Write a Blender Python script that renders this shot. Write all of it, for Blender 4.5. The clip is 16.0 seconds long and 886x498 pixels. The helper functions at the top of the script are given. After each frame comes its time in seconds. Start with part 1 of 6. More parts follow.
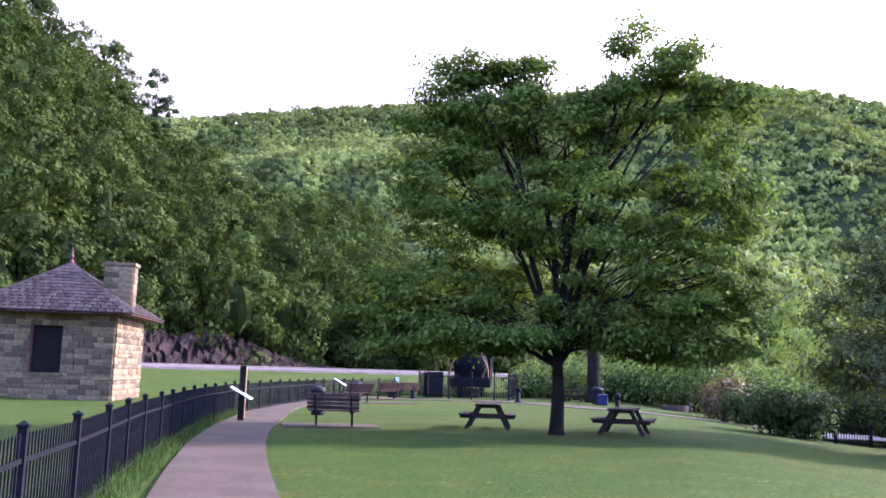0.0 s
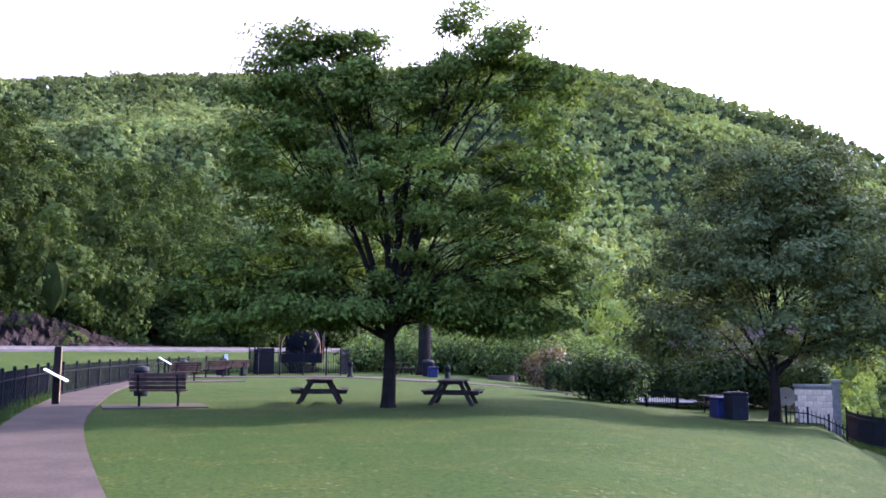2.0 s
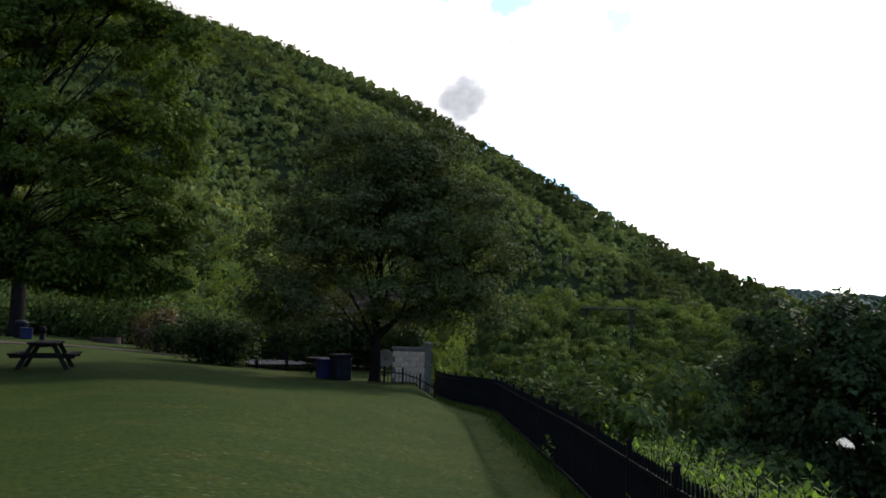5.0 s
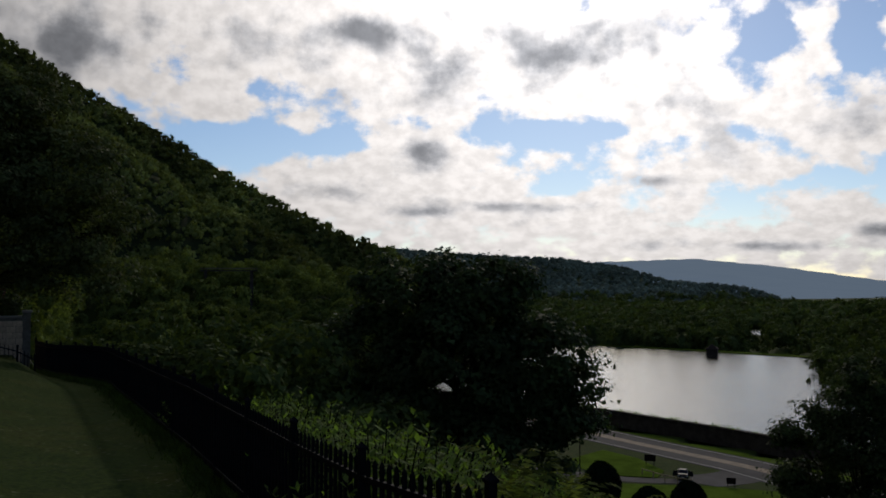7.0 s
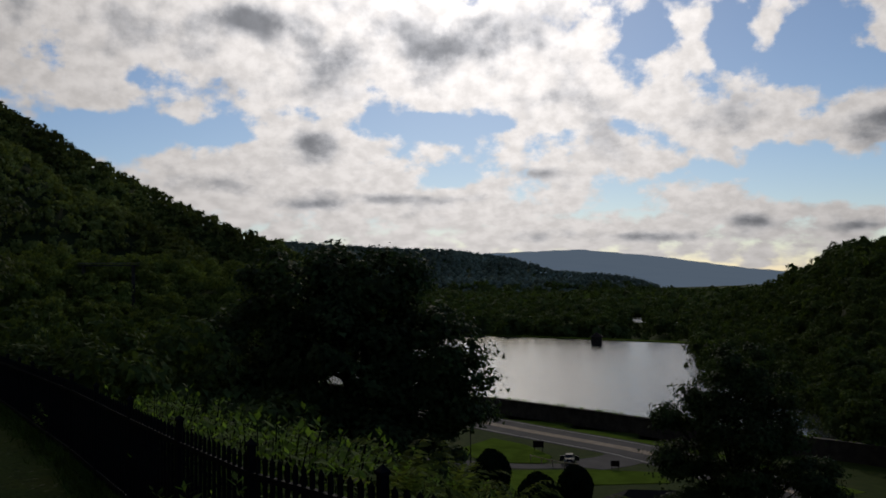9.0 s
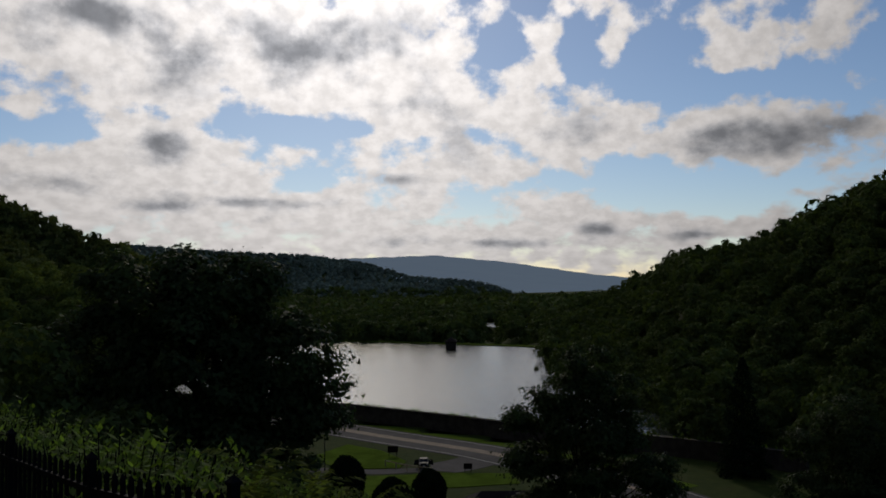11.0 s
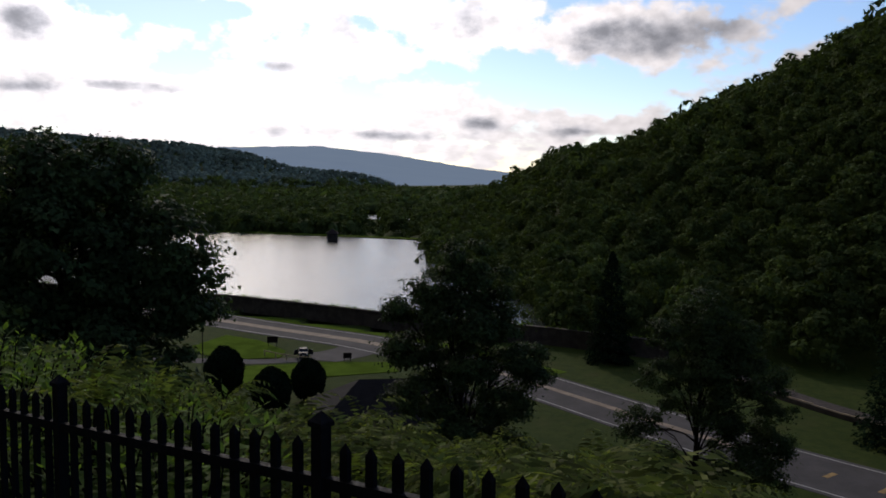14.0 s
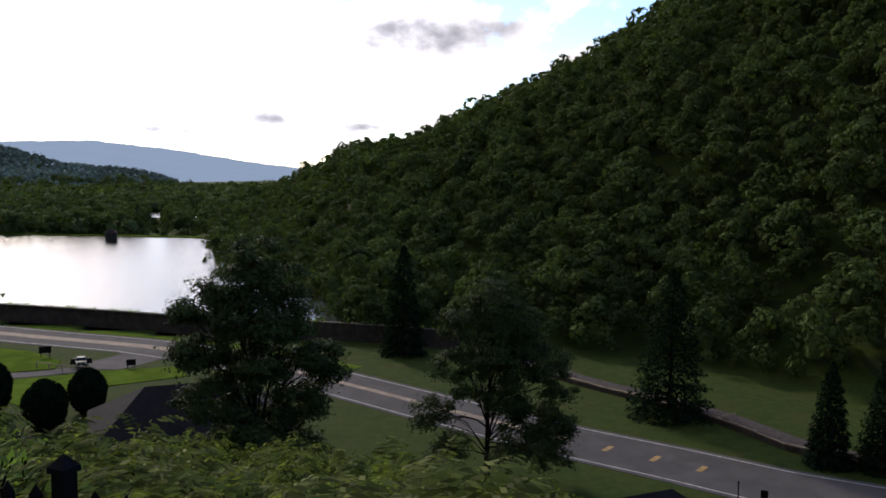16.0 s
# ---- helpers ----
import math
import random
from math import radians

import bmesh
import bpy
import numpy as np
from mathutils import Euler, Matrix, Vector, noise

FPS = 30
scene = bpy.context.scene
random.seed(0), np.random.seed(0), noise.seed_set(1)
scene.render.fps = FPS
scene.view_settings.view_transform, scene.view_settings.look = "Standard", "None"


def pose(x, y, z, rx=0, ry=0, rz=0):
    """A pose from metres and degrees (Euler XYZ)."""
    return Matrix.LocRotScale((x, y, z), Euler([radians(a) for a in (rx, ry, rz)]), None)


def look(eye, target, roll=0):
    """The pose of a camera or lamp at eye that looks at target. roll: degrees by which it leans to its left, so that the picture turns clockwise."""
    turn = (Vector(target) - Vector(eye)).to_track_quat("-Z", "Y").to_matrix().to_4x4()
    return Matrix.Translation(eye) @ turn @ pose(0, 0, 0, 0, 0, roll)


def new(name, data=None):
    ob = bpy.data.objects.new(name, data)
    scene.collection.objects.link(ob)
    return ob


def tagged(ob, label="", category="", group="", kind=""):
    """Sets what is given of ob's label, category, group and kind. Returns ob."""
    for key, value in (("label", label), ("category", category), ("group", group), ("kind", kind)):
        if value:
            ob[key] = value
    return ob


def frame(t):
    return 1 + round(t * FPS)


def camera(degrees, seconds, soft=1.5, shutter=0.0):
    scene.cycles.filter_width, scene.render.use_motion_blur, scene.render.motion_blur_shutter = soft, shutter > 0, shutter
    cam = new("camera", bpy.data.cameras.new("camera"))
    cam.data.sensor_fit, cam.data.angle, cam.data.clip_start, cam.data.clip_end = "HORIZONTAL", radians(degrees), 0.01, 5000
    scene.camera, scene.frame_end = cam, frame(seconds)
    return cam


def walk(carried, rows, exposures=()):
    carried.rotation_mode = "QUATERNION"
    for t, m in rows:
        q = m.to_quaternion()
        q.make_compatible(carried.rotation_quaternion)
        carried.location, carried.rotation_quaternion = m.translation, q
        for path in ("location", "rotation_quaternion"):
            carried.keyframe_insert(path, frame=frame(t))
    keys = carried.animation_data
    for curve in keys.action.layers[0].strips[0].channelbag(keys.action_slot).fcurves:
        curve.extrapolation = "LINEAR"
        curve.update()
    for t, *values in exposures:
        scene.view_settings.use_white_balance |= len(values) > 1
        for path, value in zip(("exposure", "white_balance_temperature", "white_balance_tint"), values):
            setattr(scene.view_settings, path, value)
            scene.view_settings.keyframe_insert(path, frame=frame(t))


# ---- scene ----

# camera and its walk: t, x, y, pitch, roll, yaw; the eye is 1.65 m over the path's level
cam = camera(53.83, 16.0, soft=1.7)
EYE_Z = 1.65
PATH = [
    (0, 0.000, 0.000, 8.02, -1.65, 0.00),
    (0.5, 0.000, 0.000, 8.11, -1.40, -3.52),
    (1, 0.000, 0.000, 7.58, -0.94, -5.78),
    (1.5, 0.000, 0.000, 7.19, -0.59, -8.14),
    (2, 0.000, 0.000, 6.56, -0.38, -10.90),
    (2.5, 0.000, 0.000, 6.45, 0.29, -15.38),
    (3, 0.000, 0.000, 6.25, 0.74, -18.73),
    (3.2, 0.000, 0.000, 5.98, 0.71, -20.06),
    (5.3, 0.190, -0.160, 4.35, -0.73, -39.78),
    (5.5, 0.190, -0.160, 4.55, -0.00, -43.08),
    (6, 0.190, -0.160, 4.23, 0.63, -49.32),
    (6.5, 0.190, -0.160, 3.16, -0.01, -54.99),
    (7, 0.190, -0.160, 2.22, -0.01, -59.94),
    (7.5, 0.190, -0.160, 2.23, 0.03, -61.27),
    (8, 0.190, -0.160, 2.05, 0.15, -62.63),
    (8.5, 0.190, -0.160, 2.21, 0.08, -64.62),
    (9, 0.190, -0.160, 1.67, 0.65, -67.11),
    (9.5, 0.190, -0.160, 1.62, 0.92, -69.24),
    (10, 0.190, -0.160, 1.33, 0.77, -71.04),
    (10.2, 0.190, -0.160, 1.48, 0.54, -72.23),
    (12.3, 0.190, -0.160, 1.85, 1.13, -79.92),
    (12.5, 0.190, -0.160, 1.79, 1.00, -80.03),
    (13, 0.190, -0.160, 0.30, 0.34, -81.43),
    (13.5, 0.311, -0.208, -3.37, 0.38, -83.77),
    (14, 0.414, -0.293, -5.10, -0.72, -84.18),
    (14.5, 0.492, -0.347, -7.17, -0.29, -85.71),
    (15, 0.596, -0.347, -7.75, -0.16, -88.68),
    (15.5, 0.680, -0.336, -7.05, 0.23, -93.18),
    (16, 0.734, -0.329, -5.26, -0.50, -97.82),
]
EXPOSURES = [(0.0, 1.9, 5550, 40), (1.5, 1.75, 5500, 39), (3.2, 1.68, 5400, 37), (4.2, 0.75, 6100, 22), (5.3, -0.9, 6500, 13), (6.0, -1.75, 6500, 13), (7.0, -2.5, 6500, 13), (7.5, -2.65, 6500, 13), (8.3, -2.9, 6500, 13), (9.0, -2.78, 6500, 13), (12.5, -2.9, 6500, 13), (13.3, -2.65, 6500, 13), (14.0, -1.95, 6400, 18), (14.5, -1.5, 6400, 22), (15.2, -0.86, 6400, 20), (15.6, -0.8, 6400, 20), (16.0, -1.05, 6400, 20)]
walk(cam, [(t, pose(x, y, EYE_Z, 90 + p, r, w)) for t, x, y, p, r, w in PATH], EXPOSURES)

# ---- sky, sun ----
SUN_BEARING, SUN_ELEV = 70.0, 27.0          # degrees right of +y, and above the horizon


def bearing(b, d, z=0.0):
    """The place d metres away at the bearing b, in degrees to the right of +y."""
    return Vector((d * math.sin(radians(b)), d * math.cos(radians(b)), z))


def toward(b, e):
    """The unit vector at bearing b and elevation e."""
    return Vector((math.sin(radians(b)) * math.cos(radians(e)), math.cos(radians(b)) * math.cos(radians(e)), math.sin(radians(e))))


class Tree:
    """A node tree with short calls."""

    def __init__(self, tree):
        self.t = tree

    def n(self, kind, **kw):
        node = self.t.nodes.new(kind)
        for k, v in kw.items():
            if k == "operation": node.operation = v
            elif k == "data_type": node.data_type = v
            elif k == "blend_type": node.blend_type = v
            elif k == "noise_dimensions": node.noise_dimensions = v
            elif k == "feature": node.feature = v
            elif k == "interpolation_type": node.interpolation_type = v
        return node

    def link(self, a, b):
        if isinstance(a, (int, float, tuple, list, Vector)):
            b.default_value = a
        else:
            self.t.links.new(a, b)

    def math(self, op, a, b=0.0, c=None, clamp=False):
        m = self.n("ShaderNodeMath", operation=op)
        m.use_clamp = clamp
        self.link(a, m.inputs[0]); self.link(b, m.inputs[1])
        if c is not None: self.link(c, m.inputs[2])
        return m.outputs[0]

    def vmath(self, op, a, b=(0, 0, 0)):
        m = self.n("ShaderNodeVectorMath", operation=op)
        self.link(a, m.inputs[0]); self.link(b, m.inputs[1])
        return m.outputs["Value"] if op in ("DOT_PRODUCT", "LENGTH", "DISTANCE") else m.outputs[0]

    def noise(self, vec, scale, detail=4.0, rough=0.55, dist=0.0):
        m = self.n("ShaderNodeTexNoise")
        if vec is not None: self.link(vec, m.inputs["Vector"])
        m.inputs["Scale"].default_value, m.inputs["Detail"].default_value = scale, detail
        m.inputs["Roughness"].default_value, m.inputs["Distortion"].default_value = rough, dist
        return m.outputs["Fac"]

    def step(self, v, lo, hi, a=0.0, b=1.0):
        m = self.n("ShaderNodeMapRange", interpolation_type="SMOOTHSTEP")
        self.link(v, m.inputs[0])
        for i, x in enumerate((lo, hi, a, b)): m.inputs[i + 1].default_value = x
        return m.outputs[0]

    def mix(self, f, a, b, blend="MIX"):
        m = self.n("ShaderNodeMix", data_type="RGBA", blend_type=blend)
        self.link(f, m.inputs[0])
        for i, v in ((6, a), (7, b)):
            self.link((*v, 1.0) if isinstance(v, tuple) and len(v) == 3 else v, m.inputs[i])
        return m.outputs[2]

    def ramp(self, f, stops):
        m = self.n("ShaderNodeValToRGB")
        self.link(f, m.inputs[0])
        els = m.color_ramp.elements
        while len(els) < len(stops): els.new(0.5)
        for e, (p, c) in zip(els, stops):
            e.position, e.color = p, (*c, 1.0)
        return m.outputs[0]


world = bpy.data.worlds.new("sky")
world.use_nodes = True
scene.world = world
world.node_tree.nodes.clear()
w = Tree(world.node_tree)
coord = w.n("ShaderNodeTexCoord").outputs["Generated"]
sky = w.n("ShaderNodeTexSky")
sky.sky_type, sky.sun_disc = "NISHITA", False
sky.sun_elevation, sky.sun_rotation = radians(SUN_ELEV), radians(SUN_BEARING)
sky.air_density, sky.dust_density, sky.ozone_density = 0.9, 0.2, 2.5
split = w.n("ShaderNodeSeparateXYZ")
w.link(coord, split.inputs[0])
# heaped clouds, laid out by bearing and elevation in degrees; they grow smaller towards the horizon
az = w.math("MULTIPLY", w.math("ARCTAN2", split.outputs[0], split.outputs[1]), 180 / math.pi)
el = w.math("MULTIPLY", w.math("ARCSINE", split.outputs[2]), 180 / math.pi)
lift = w.math("POWER", w.math("ADD", w.math("MAXIMUM", el, 0.0), 5.0), 0.5)
deck = w.n("ShaderNodeCombineXYZ")
w.link(w.math("MULTIPLY", az, 0.27), deck.inputs[0])
w.link(w.math("MULTIPLY", lift, 2.7), deck.inputs[1])
big = w.noise(deck.outputs[0], 0.5, 2.0, 0.5, 0.0)
fine = w.noise(deck.outputs[0], 1.15, 12.0, 0.55, 0.0)
field = w.math("ADD", w.math("MULTIPLY", big, 0.30), w.math("MULTIPLY", fine, 0.80))
# heaps that can be told apart: bearing, elevation, half width, half height, amount
HEAPS = [(54.8, 15.1, 10.8, 3.8, 0.5), (68.1, 15.2, 8.5, 3.4, 0.5), (58.2, 8.0, 6.2, 1.9, 0.45), (53.7, 6.0, 7.2, 1.4, 0.4), (65.0, 4.8, 10.8, 1.2, 0.35), (74.8, 10.5, 3.6, 2.6, 0.4), (82.4, 10.7, 5.2, 2.6, 0.4),
         (77.7, 7.0, 5.9, 1.2, 0.3), (95.5, 9.0, 5.8, 2.4, 0.5), (86.2, 3.9, 2.3, 0.9, 0.4), (78.3, 2.4, 10.8, 0.5, 0.3), (94.1, 3.0, 5.0, 0.7, 0.4), (83.4, 14.9, 1.0, 1.5, 0.3), (87.8, 14.4, 1.0, 1.4, 0.3), (96.0, 14.4, 4.6, 1.3, 0.35),
         (45.3, 11.5, 2.3, 1.5, 0.35), (34.6, 14.6, 6.0, 4.1, 0.5), (46.9, 15.7, 6.5, 2.1, 0.4), (70.0, 2.8, 26.0, 2.6, 0.2)]
GAPS = [(46.0, 9.1, 3.9, 1.2, 0.55), (53.0, 8.9, 3.2, 0.6, 0.3), (48.0, 12.7, 1.8, 0.7, 0.3), (65.8, 9.8, 4.6, 0.8, 0.5), (71.4, 10.0, 1.8, 0.9, 0.3), (81.1, 15.2, 1.6, 2.1, 0.45), (85.7, 14.5, 1.2, 2.1, 0.35),
        (89.9, 13.4, 2.2, 1.7, 0.5), (92.3, 5.5, 6.2, 1.0, 0.55), (88.2, 7.1, 2.0, 0.9, 0.3), (68.0, 6.6, 1.8, 0.5, 0.25), (94.7, 11.9, 3.9, 0.6, 0.3), (102.1, 12.3, 3.3, 0.8, 0.3), (84.0, 6.2, 4.0, 0.5, 0.2)]
# their grey undersides: bearing, elevation, half width, half height
SHADES = [(60.4, 12.8, 2.0, 2.1), (52.7, 11.8, 2.3, 0.9), (68.1, 14.3, 3.6, 1.2), (72.6, 16.2, 3.6, 1.4), (55.1, 16.2, 2.9, 1.0), (96.1, 8.4, 4.9, 1.6), (58.9, 8.6, 1.5, 1.2), (58.5, 4.6, 1.8, 0.4), (86.5, 3.1, 2.2, 0.5), (77.7, 9.0, 1.8, 1.7),
          (86.0, 10.0, 2.3, 1.4), (73.6, 6.5, 2.2, 0.5), (81.9, 2.2, 4.6, 0.35), (93.0, 2.6, 3.4, 0.35), (64.5, 5.0, 3.0, 0.4), (35.5, 14.4, 4.4, 3.2), (101.5, 9.0, 3.0, 1.2)]


def heap(b, e, hw, hh):
    """A soft oval patch of the sky."""
    u = w.math("MULTIPLY_ADD", az, 1 / hw, -b / hw)
    v = w.math("MULTIPLY_ADD", el, 1 / hh, -e / hh)
    return w.math("POWER", 2.718, w.math("MULTIPLY", w.math("MULTIPLY_ADD", u, u, w.math("MULTIPLY", v, v)), -1.0))


for b, e, hw, hh, amount in HEAPS:
    field = w.math("MULTIPLY_ADD", heap(b, e, hw, hh), amount * 0.5, field)
for b, e, hw, hh, amount in GAPS:
    field = w.math("MULTIPLY_ADD", heap(b, e, hw, hh), amount * -0.42, field)
# a white veil away from the sun, over the mountain
veil = w.step(w.vmath("DOT_PRODUCT", coord, tuple(toward(-30, 10))), 0.42, 0.8)
cover = w.step(w.math("ADD", field, veil), 0.54, 0.66)
shade = w.math("MULTIPLY_ADD", w.step(field, 0.66, 1.0), 0.34, w.math("MULTIPLY", w.noise(deck.outputs[0], 1.3, 6.0, 0.48, 0.0), 0.62))
for spot in SHADES:
    shade = w.math("MULTIPLY_ADD", heap(*spot), 0.34, shade)
thick = w.math("MULTIPLY", w.step(shade, 0.38, 0.92), w.math("SUBTRACT", 1.0, veil))
near_sun = w.math("MAXIMUM", w.vmath("DOT_PRODUCT", coord, tuple(toward(SUN_BEARING, SUN_ELEV))), 0.0)
glow = w.math("ADD", w.math("MULTIPLY", w.math("POWER", near_sun, 24.0), 3.2), w.math("ADD", w.math("MULTIPLY", w.math("POWER", near_sun, 4.0), 5.3), 0.5))
lump = w.noise(deck.outputs[0], 3.2, 8.0, 0.55, 0.0)
bright = w.math("MULTIPLY", w.step(lump, 0.3, 0.7, 0.9, 1.14), w.math("SUBTRACT", 1.0, w.math("MULTIPLY", thick, 0.70)))
tone = w.mix(thick, (1.0, 0.97, 0.93), (0.9, 0.94, 1.0))
cloud = w.vmath("SCALE", tone, (0, 0, 0))
w.link(w.math("MULTIPLY", bright, glow), cloud.node.inputs["Scale"])
haze = w.mix(1.0, sky.outputs[0], (0.96, 1.01, 1.06), "MULTIPLY")
clear = w.vmath("SCALE", haze, (0, 0, 0))
clear.node.inputs["Scale"].default_value = 0.42
bg = w.n("ShaderNodeBackground")
w.link(w.mix(cover, clear, cloud), bg.inputs[0])
bg.inputs[1].default_value = 1.0
w.link(bg.outputs[0], w.n("ShaderNodeOutputWorld").inputs[0])

sun = new("sun", bpy.data.lights.new("sun", "SUN"))
sun.data.energy, sun.data.angle, sun.data.color = 5.0, radians(3.0), (1.0, 0.91, 0.72)
sun.matrix_basis = look(tuple(toward(SUN_BEARING, SUN_ELEV) * 300), (0, 0, 0))

# ---- mesh tools ----
def smooth(x, a, b):
    t = np.clip((x - a) / (b - a), 0, 1)
    return t * t * (3 - 2 * t)


def mesh_from(name, verts, faces, material=None, flat=True):
    """A mesh from arrays: verts n x 3, faces m x 3 or m x 4."""
    me = bpy.data.meshes.new(name)
    verts, faces = np.asarray(verts, np.float32), np.asarray(faces, np.int32)
    k = faces.shape[1]
    me.vertices.add(len(verts)); me.vertices.foreach_set("co", verts.ravel())
    me.loops.add(faces.size); me.loops.foreach_set("vertex_index", faces.ravel())
    me.polygons.add(len(faces))
    me.polygons.foreach_set("loop_start", np.arange(0, faces.size, k, dtype=np.int32))
    me.polygons.foreach_set("use_smooth", np.full(len(faces), not flat))
    me.update(calc_edges=True)
    if material: me.materials.append(material)
    return me


def thing(name, label="", category="", group="", at=(0, 0, 0), turn=0.0, kind=""):
    """An Empty at a thing's base, for its parts."""
    ob = new(name)
    ob.empty_display_size = 0.2
    ob.matrix_basis = pose(*at, 0, 0, turn)
    return tagged(ob, label, category, group, kind)


def part(name, bm, material, parent=None, label="", bevel=0.0, flat=True):
    """Links a bmesh or mesh as one object under a thing or part."""
    if isinstance(bm, bmesh.types.BMesh):
        if bevel:
            bmesh.ops.bevel(bm, geom=bm.edges[:], offset=bevel, segments=1, affect="EDGES", clamp_overlap=True)
        me = bpy.data.meshes.new(name)
        bm.to_mesh(me); bm.free()
        if not flat: me.polygons.foreach_set("use_smooth", [True] * len(me.polygons))
    else:
        me = bm
    if material and not me.materials: me.materials.append(material)
    ob = new(name, me)
    ob.parent = parent
    return tagged(ob, label)


def box(bm, x0, x1, y0, y1, z0, z1, m=None):
    """Adds a box to bm."""
    vs = bmesh.ops.create_cube(bm, size=1.0, matrix=(m or Matrix()) @ Matrix.Translation(((x0 + x1) / 2, (y0 + y1) / 2, (z0 + z1) / 2)) @ Matrix.Diagonal((x1 - x0, y1 - y0, z1 - z0, 1)))
    return vs["verts"]


def boxes(*specs):
    bm = bmesh.new()
    for s in specs: box(bm, *s)
    return bm


def rod(bm, a, b, r0, r1=None, n=8):
    """Adds a tapered round bar from a to b."""
    a, b = Vector(a), Vector(b)
    q = (b - a).to_track_quat("Z", "Y").to_matrix().to_4x4()
    bmesh.ops.create_cone(bm, cap_ends=True, segments=n, radius1=r0, radius2=r0 if r1 is None else r1, depth=(b - a).length,
                          matrix=Matrix.Translation((a + b) / 2) @ q)
    return bm


def lathe(profile, n=16):
    """A turned shape from (radius, height) pairs."""
    bm = bmesh.new()
    rings = [[bm.verts.new((r * math.cos(2 * math.pi * i / n), r * math.sin(2 * math.pi * i / n), z)) for i in range(n)] for r, z in profile]
    for a, b in zip(rings, rings[1:]):
        for i in range(n): bm.faces.new((a[i], a[(i + 1) % n], b[(i + 1) % n], b[i]))
    bm.faces.new(rings[0][::-1]); bm.faces.new(rings[-1])
    return bm


# ---- materials ----
def material(name, base, rough=0.8, metal=0.0, var=0.25, scale=3.0, fine=40.0, bump=0.3, dist=0.02, spec=0.3, island=0.0, obj=0.0, tint=None, leaf=0.0):
    """A surface whose colour varies at two scales, with relief; island and obj: how far loose pieces and objects differ."""
    mat = bpy.data.materials.new(name)
    mat.use_nodes = True
    mat.node_tree.nodes.clear()
    g = Tree(mat.node_tree)
    co = g.n("ShaderNodeTexCoord").outputs["Object"]
    a, b = g.noise(co, scale, 4), g.noise(co, fine, 3)
    dark, light = tuple(c * (1 - var) for c in base), tuple(min(1, c * (1 + var)) for c in (tint or base))
    col = g.mix(g.step(a, 0.3, 0.7), dark, light)
    col = g.mix(g.math("MULTIPLY", g.step(b, 0.35, 0.75), 0.35), col, tuple(c * 0.55 for c in base))
    if island or obj:
        r = g.n("ShaderNodeNewGeometry").outputs["Random Per Island"] if island else g.n("ShaderNodeObjectInfo").outputs["Random"]
        k = island or obj
        sc = g.vmath("SCALE", col, (0, 0, 0))
        g.link(g.step(r, 0, 1, 1 - k, 1 + k), sc.node.inputs["Scale"])
        col = sc
    p = g.n("ShaderNodeBsdfPrincipled")
    g.link(col, p.inputs["Base Color"])
    p.inputs["Metallic"].default_value, p.inputs["Specular IOR Level"].default_value = metal, spec
    g.link(g.step(b, 0.2, 0.8, max(0.05, rough - 0.1), min(1, rough + 0.1)), p.inputs["Roughness"])
    if bump:
        bn = g.n("ShaderNodeBump")
        bn.inputs["Strength"].default_value, bn.inputs["Distance"].default_value = bump, dist
        g.link(g.math("ADD", b, a), bn.inputs["Height"])
        g.link(bn.outputs[0], p.inputs["Normal"])
    out = p.outputs[0]
    if leaf:
        tr = g.n("ShaderNodeBsdfTranslucent")
        t2 = g.mix(1.0, col, (1.0, 1.1, 0.5), "MULTIPLY")
        g.link(t2, tr.inputs[0])
        mx = g.n("ShaderNodeMixShader")
        mx.inputs[0].default_value = leaf
        g.link(out, mx.inputs[1]); g.link(tr.outputs[0], mx.inputs[2])
        out = mx.outputs[0]
    g.link(out, g.n("ShaderNodeOutputMaterial").inputs[0])
    return mat


M = {}
M["leaf"] = material("maple_leaves", (0.080, 0.112, 0.022), 0.7, var=0.3, scale=0.5, fine=3, bump=0, island=0.45, leaf=0.35, spec=0.03)
M["leaf2"] = material("grey_green_leaves", (0.088, 0.106, 0.040), 0.7, var=0.3, scale=0.5, fine=3, bump=0, island=0.4, leaf=0.22, spec=0.03)
M["leaf_dark"] = material("dark_leaves", (0.043, 0.066, 0.024), 0.7, spec=0.1, var=0.3, scale=0.4, fine=3, bump=0, island=0.4, leaf=0.25)
M["needle"] = material("spruce_needles", (0.011, 0.021, 0.011), 0.9, spec=0.0, var=0.3, scale=0.5, fine=4, bump=0, island=0.4, leaf=0.1)
M["sumac"] = material("sumac_leaflets", (0.092, 0.148, 0.038), 0.8, spec=0.05, var=0.3, scale=0.7, fine=5, bump=0, island=0.6, leaf=0.45, tint=(0.140, 0.142, 0.042))
# broad random patches: mixed tree tones that also stand in for cloud shade
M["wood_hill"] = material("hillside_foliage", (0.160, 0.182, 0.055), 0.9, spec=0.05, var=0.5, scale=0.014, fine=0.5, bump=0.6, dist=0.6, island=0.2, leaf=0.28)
# darker copy of the forest foliage: the slope's deep shade is in the colour
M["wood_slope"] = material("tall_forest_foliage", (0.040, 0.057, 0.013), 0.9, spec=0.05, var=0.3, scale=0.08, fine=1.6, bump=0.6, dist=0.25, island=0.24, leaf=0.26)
# leaf green shifted pale and bluish: distance haze put into the base colour
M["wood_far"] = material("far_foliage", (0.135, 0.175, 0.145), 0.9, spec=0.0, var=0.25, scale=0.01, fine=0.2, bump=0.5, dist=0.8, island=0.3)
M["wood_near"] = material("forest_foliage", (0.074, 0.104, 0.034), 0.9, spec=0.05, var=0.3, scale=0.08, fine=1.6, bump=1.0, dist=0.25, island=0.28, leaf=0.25)
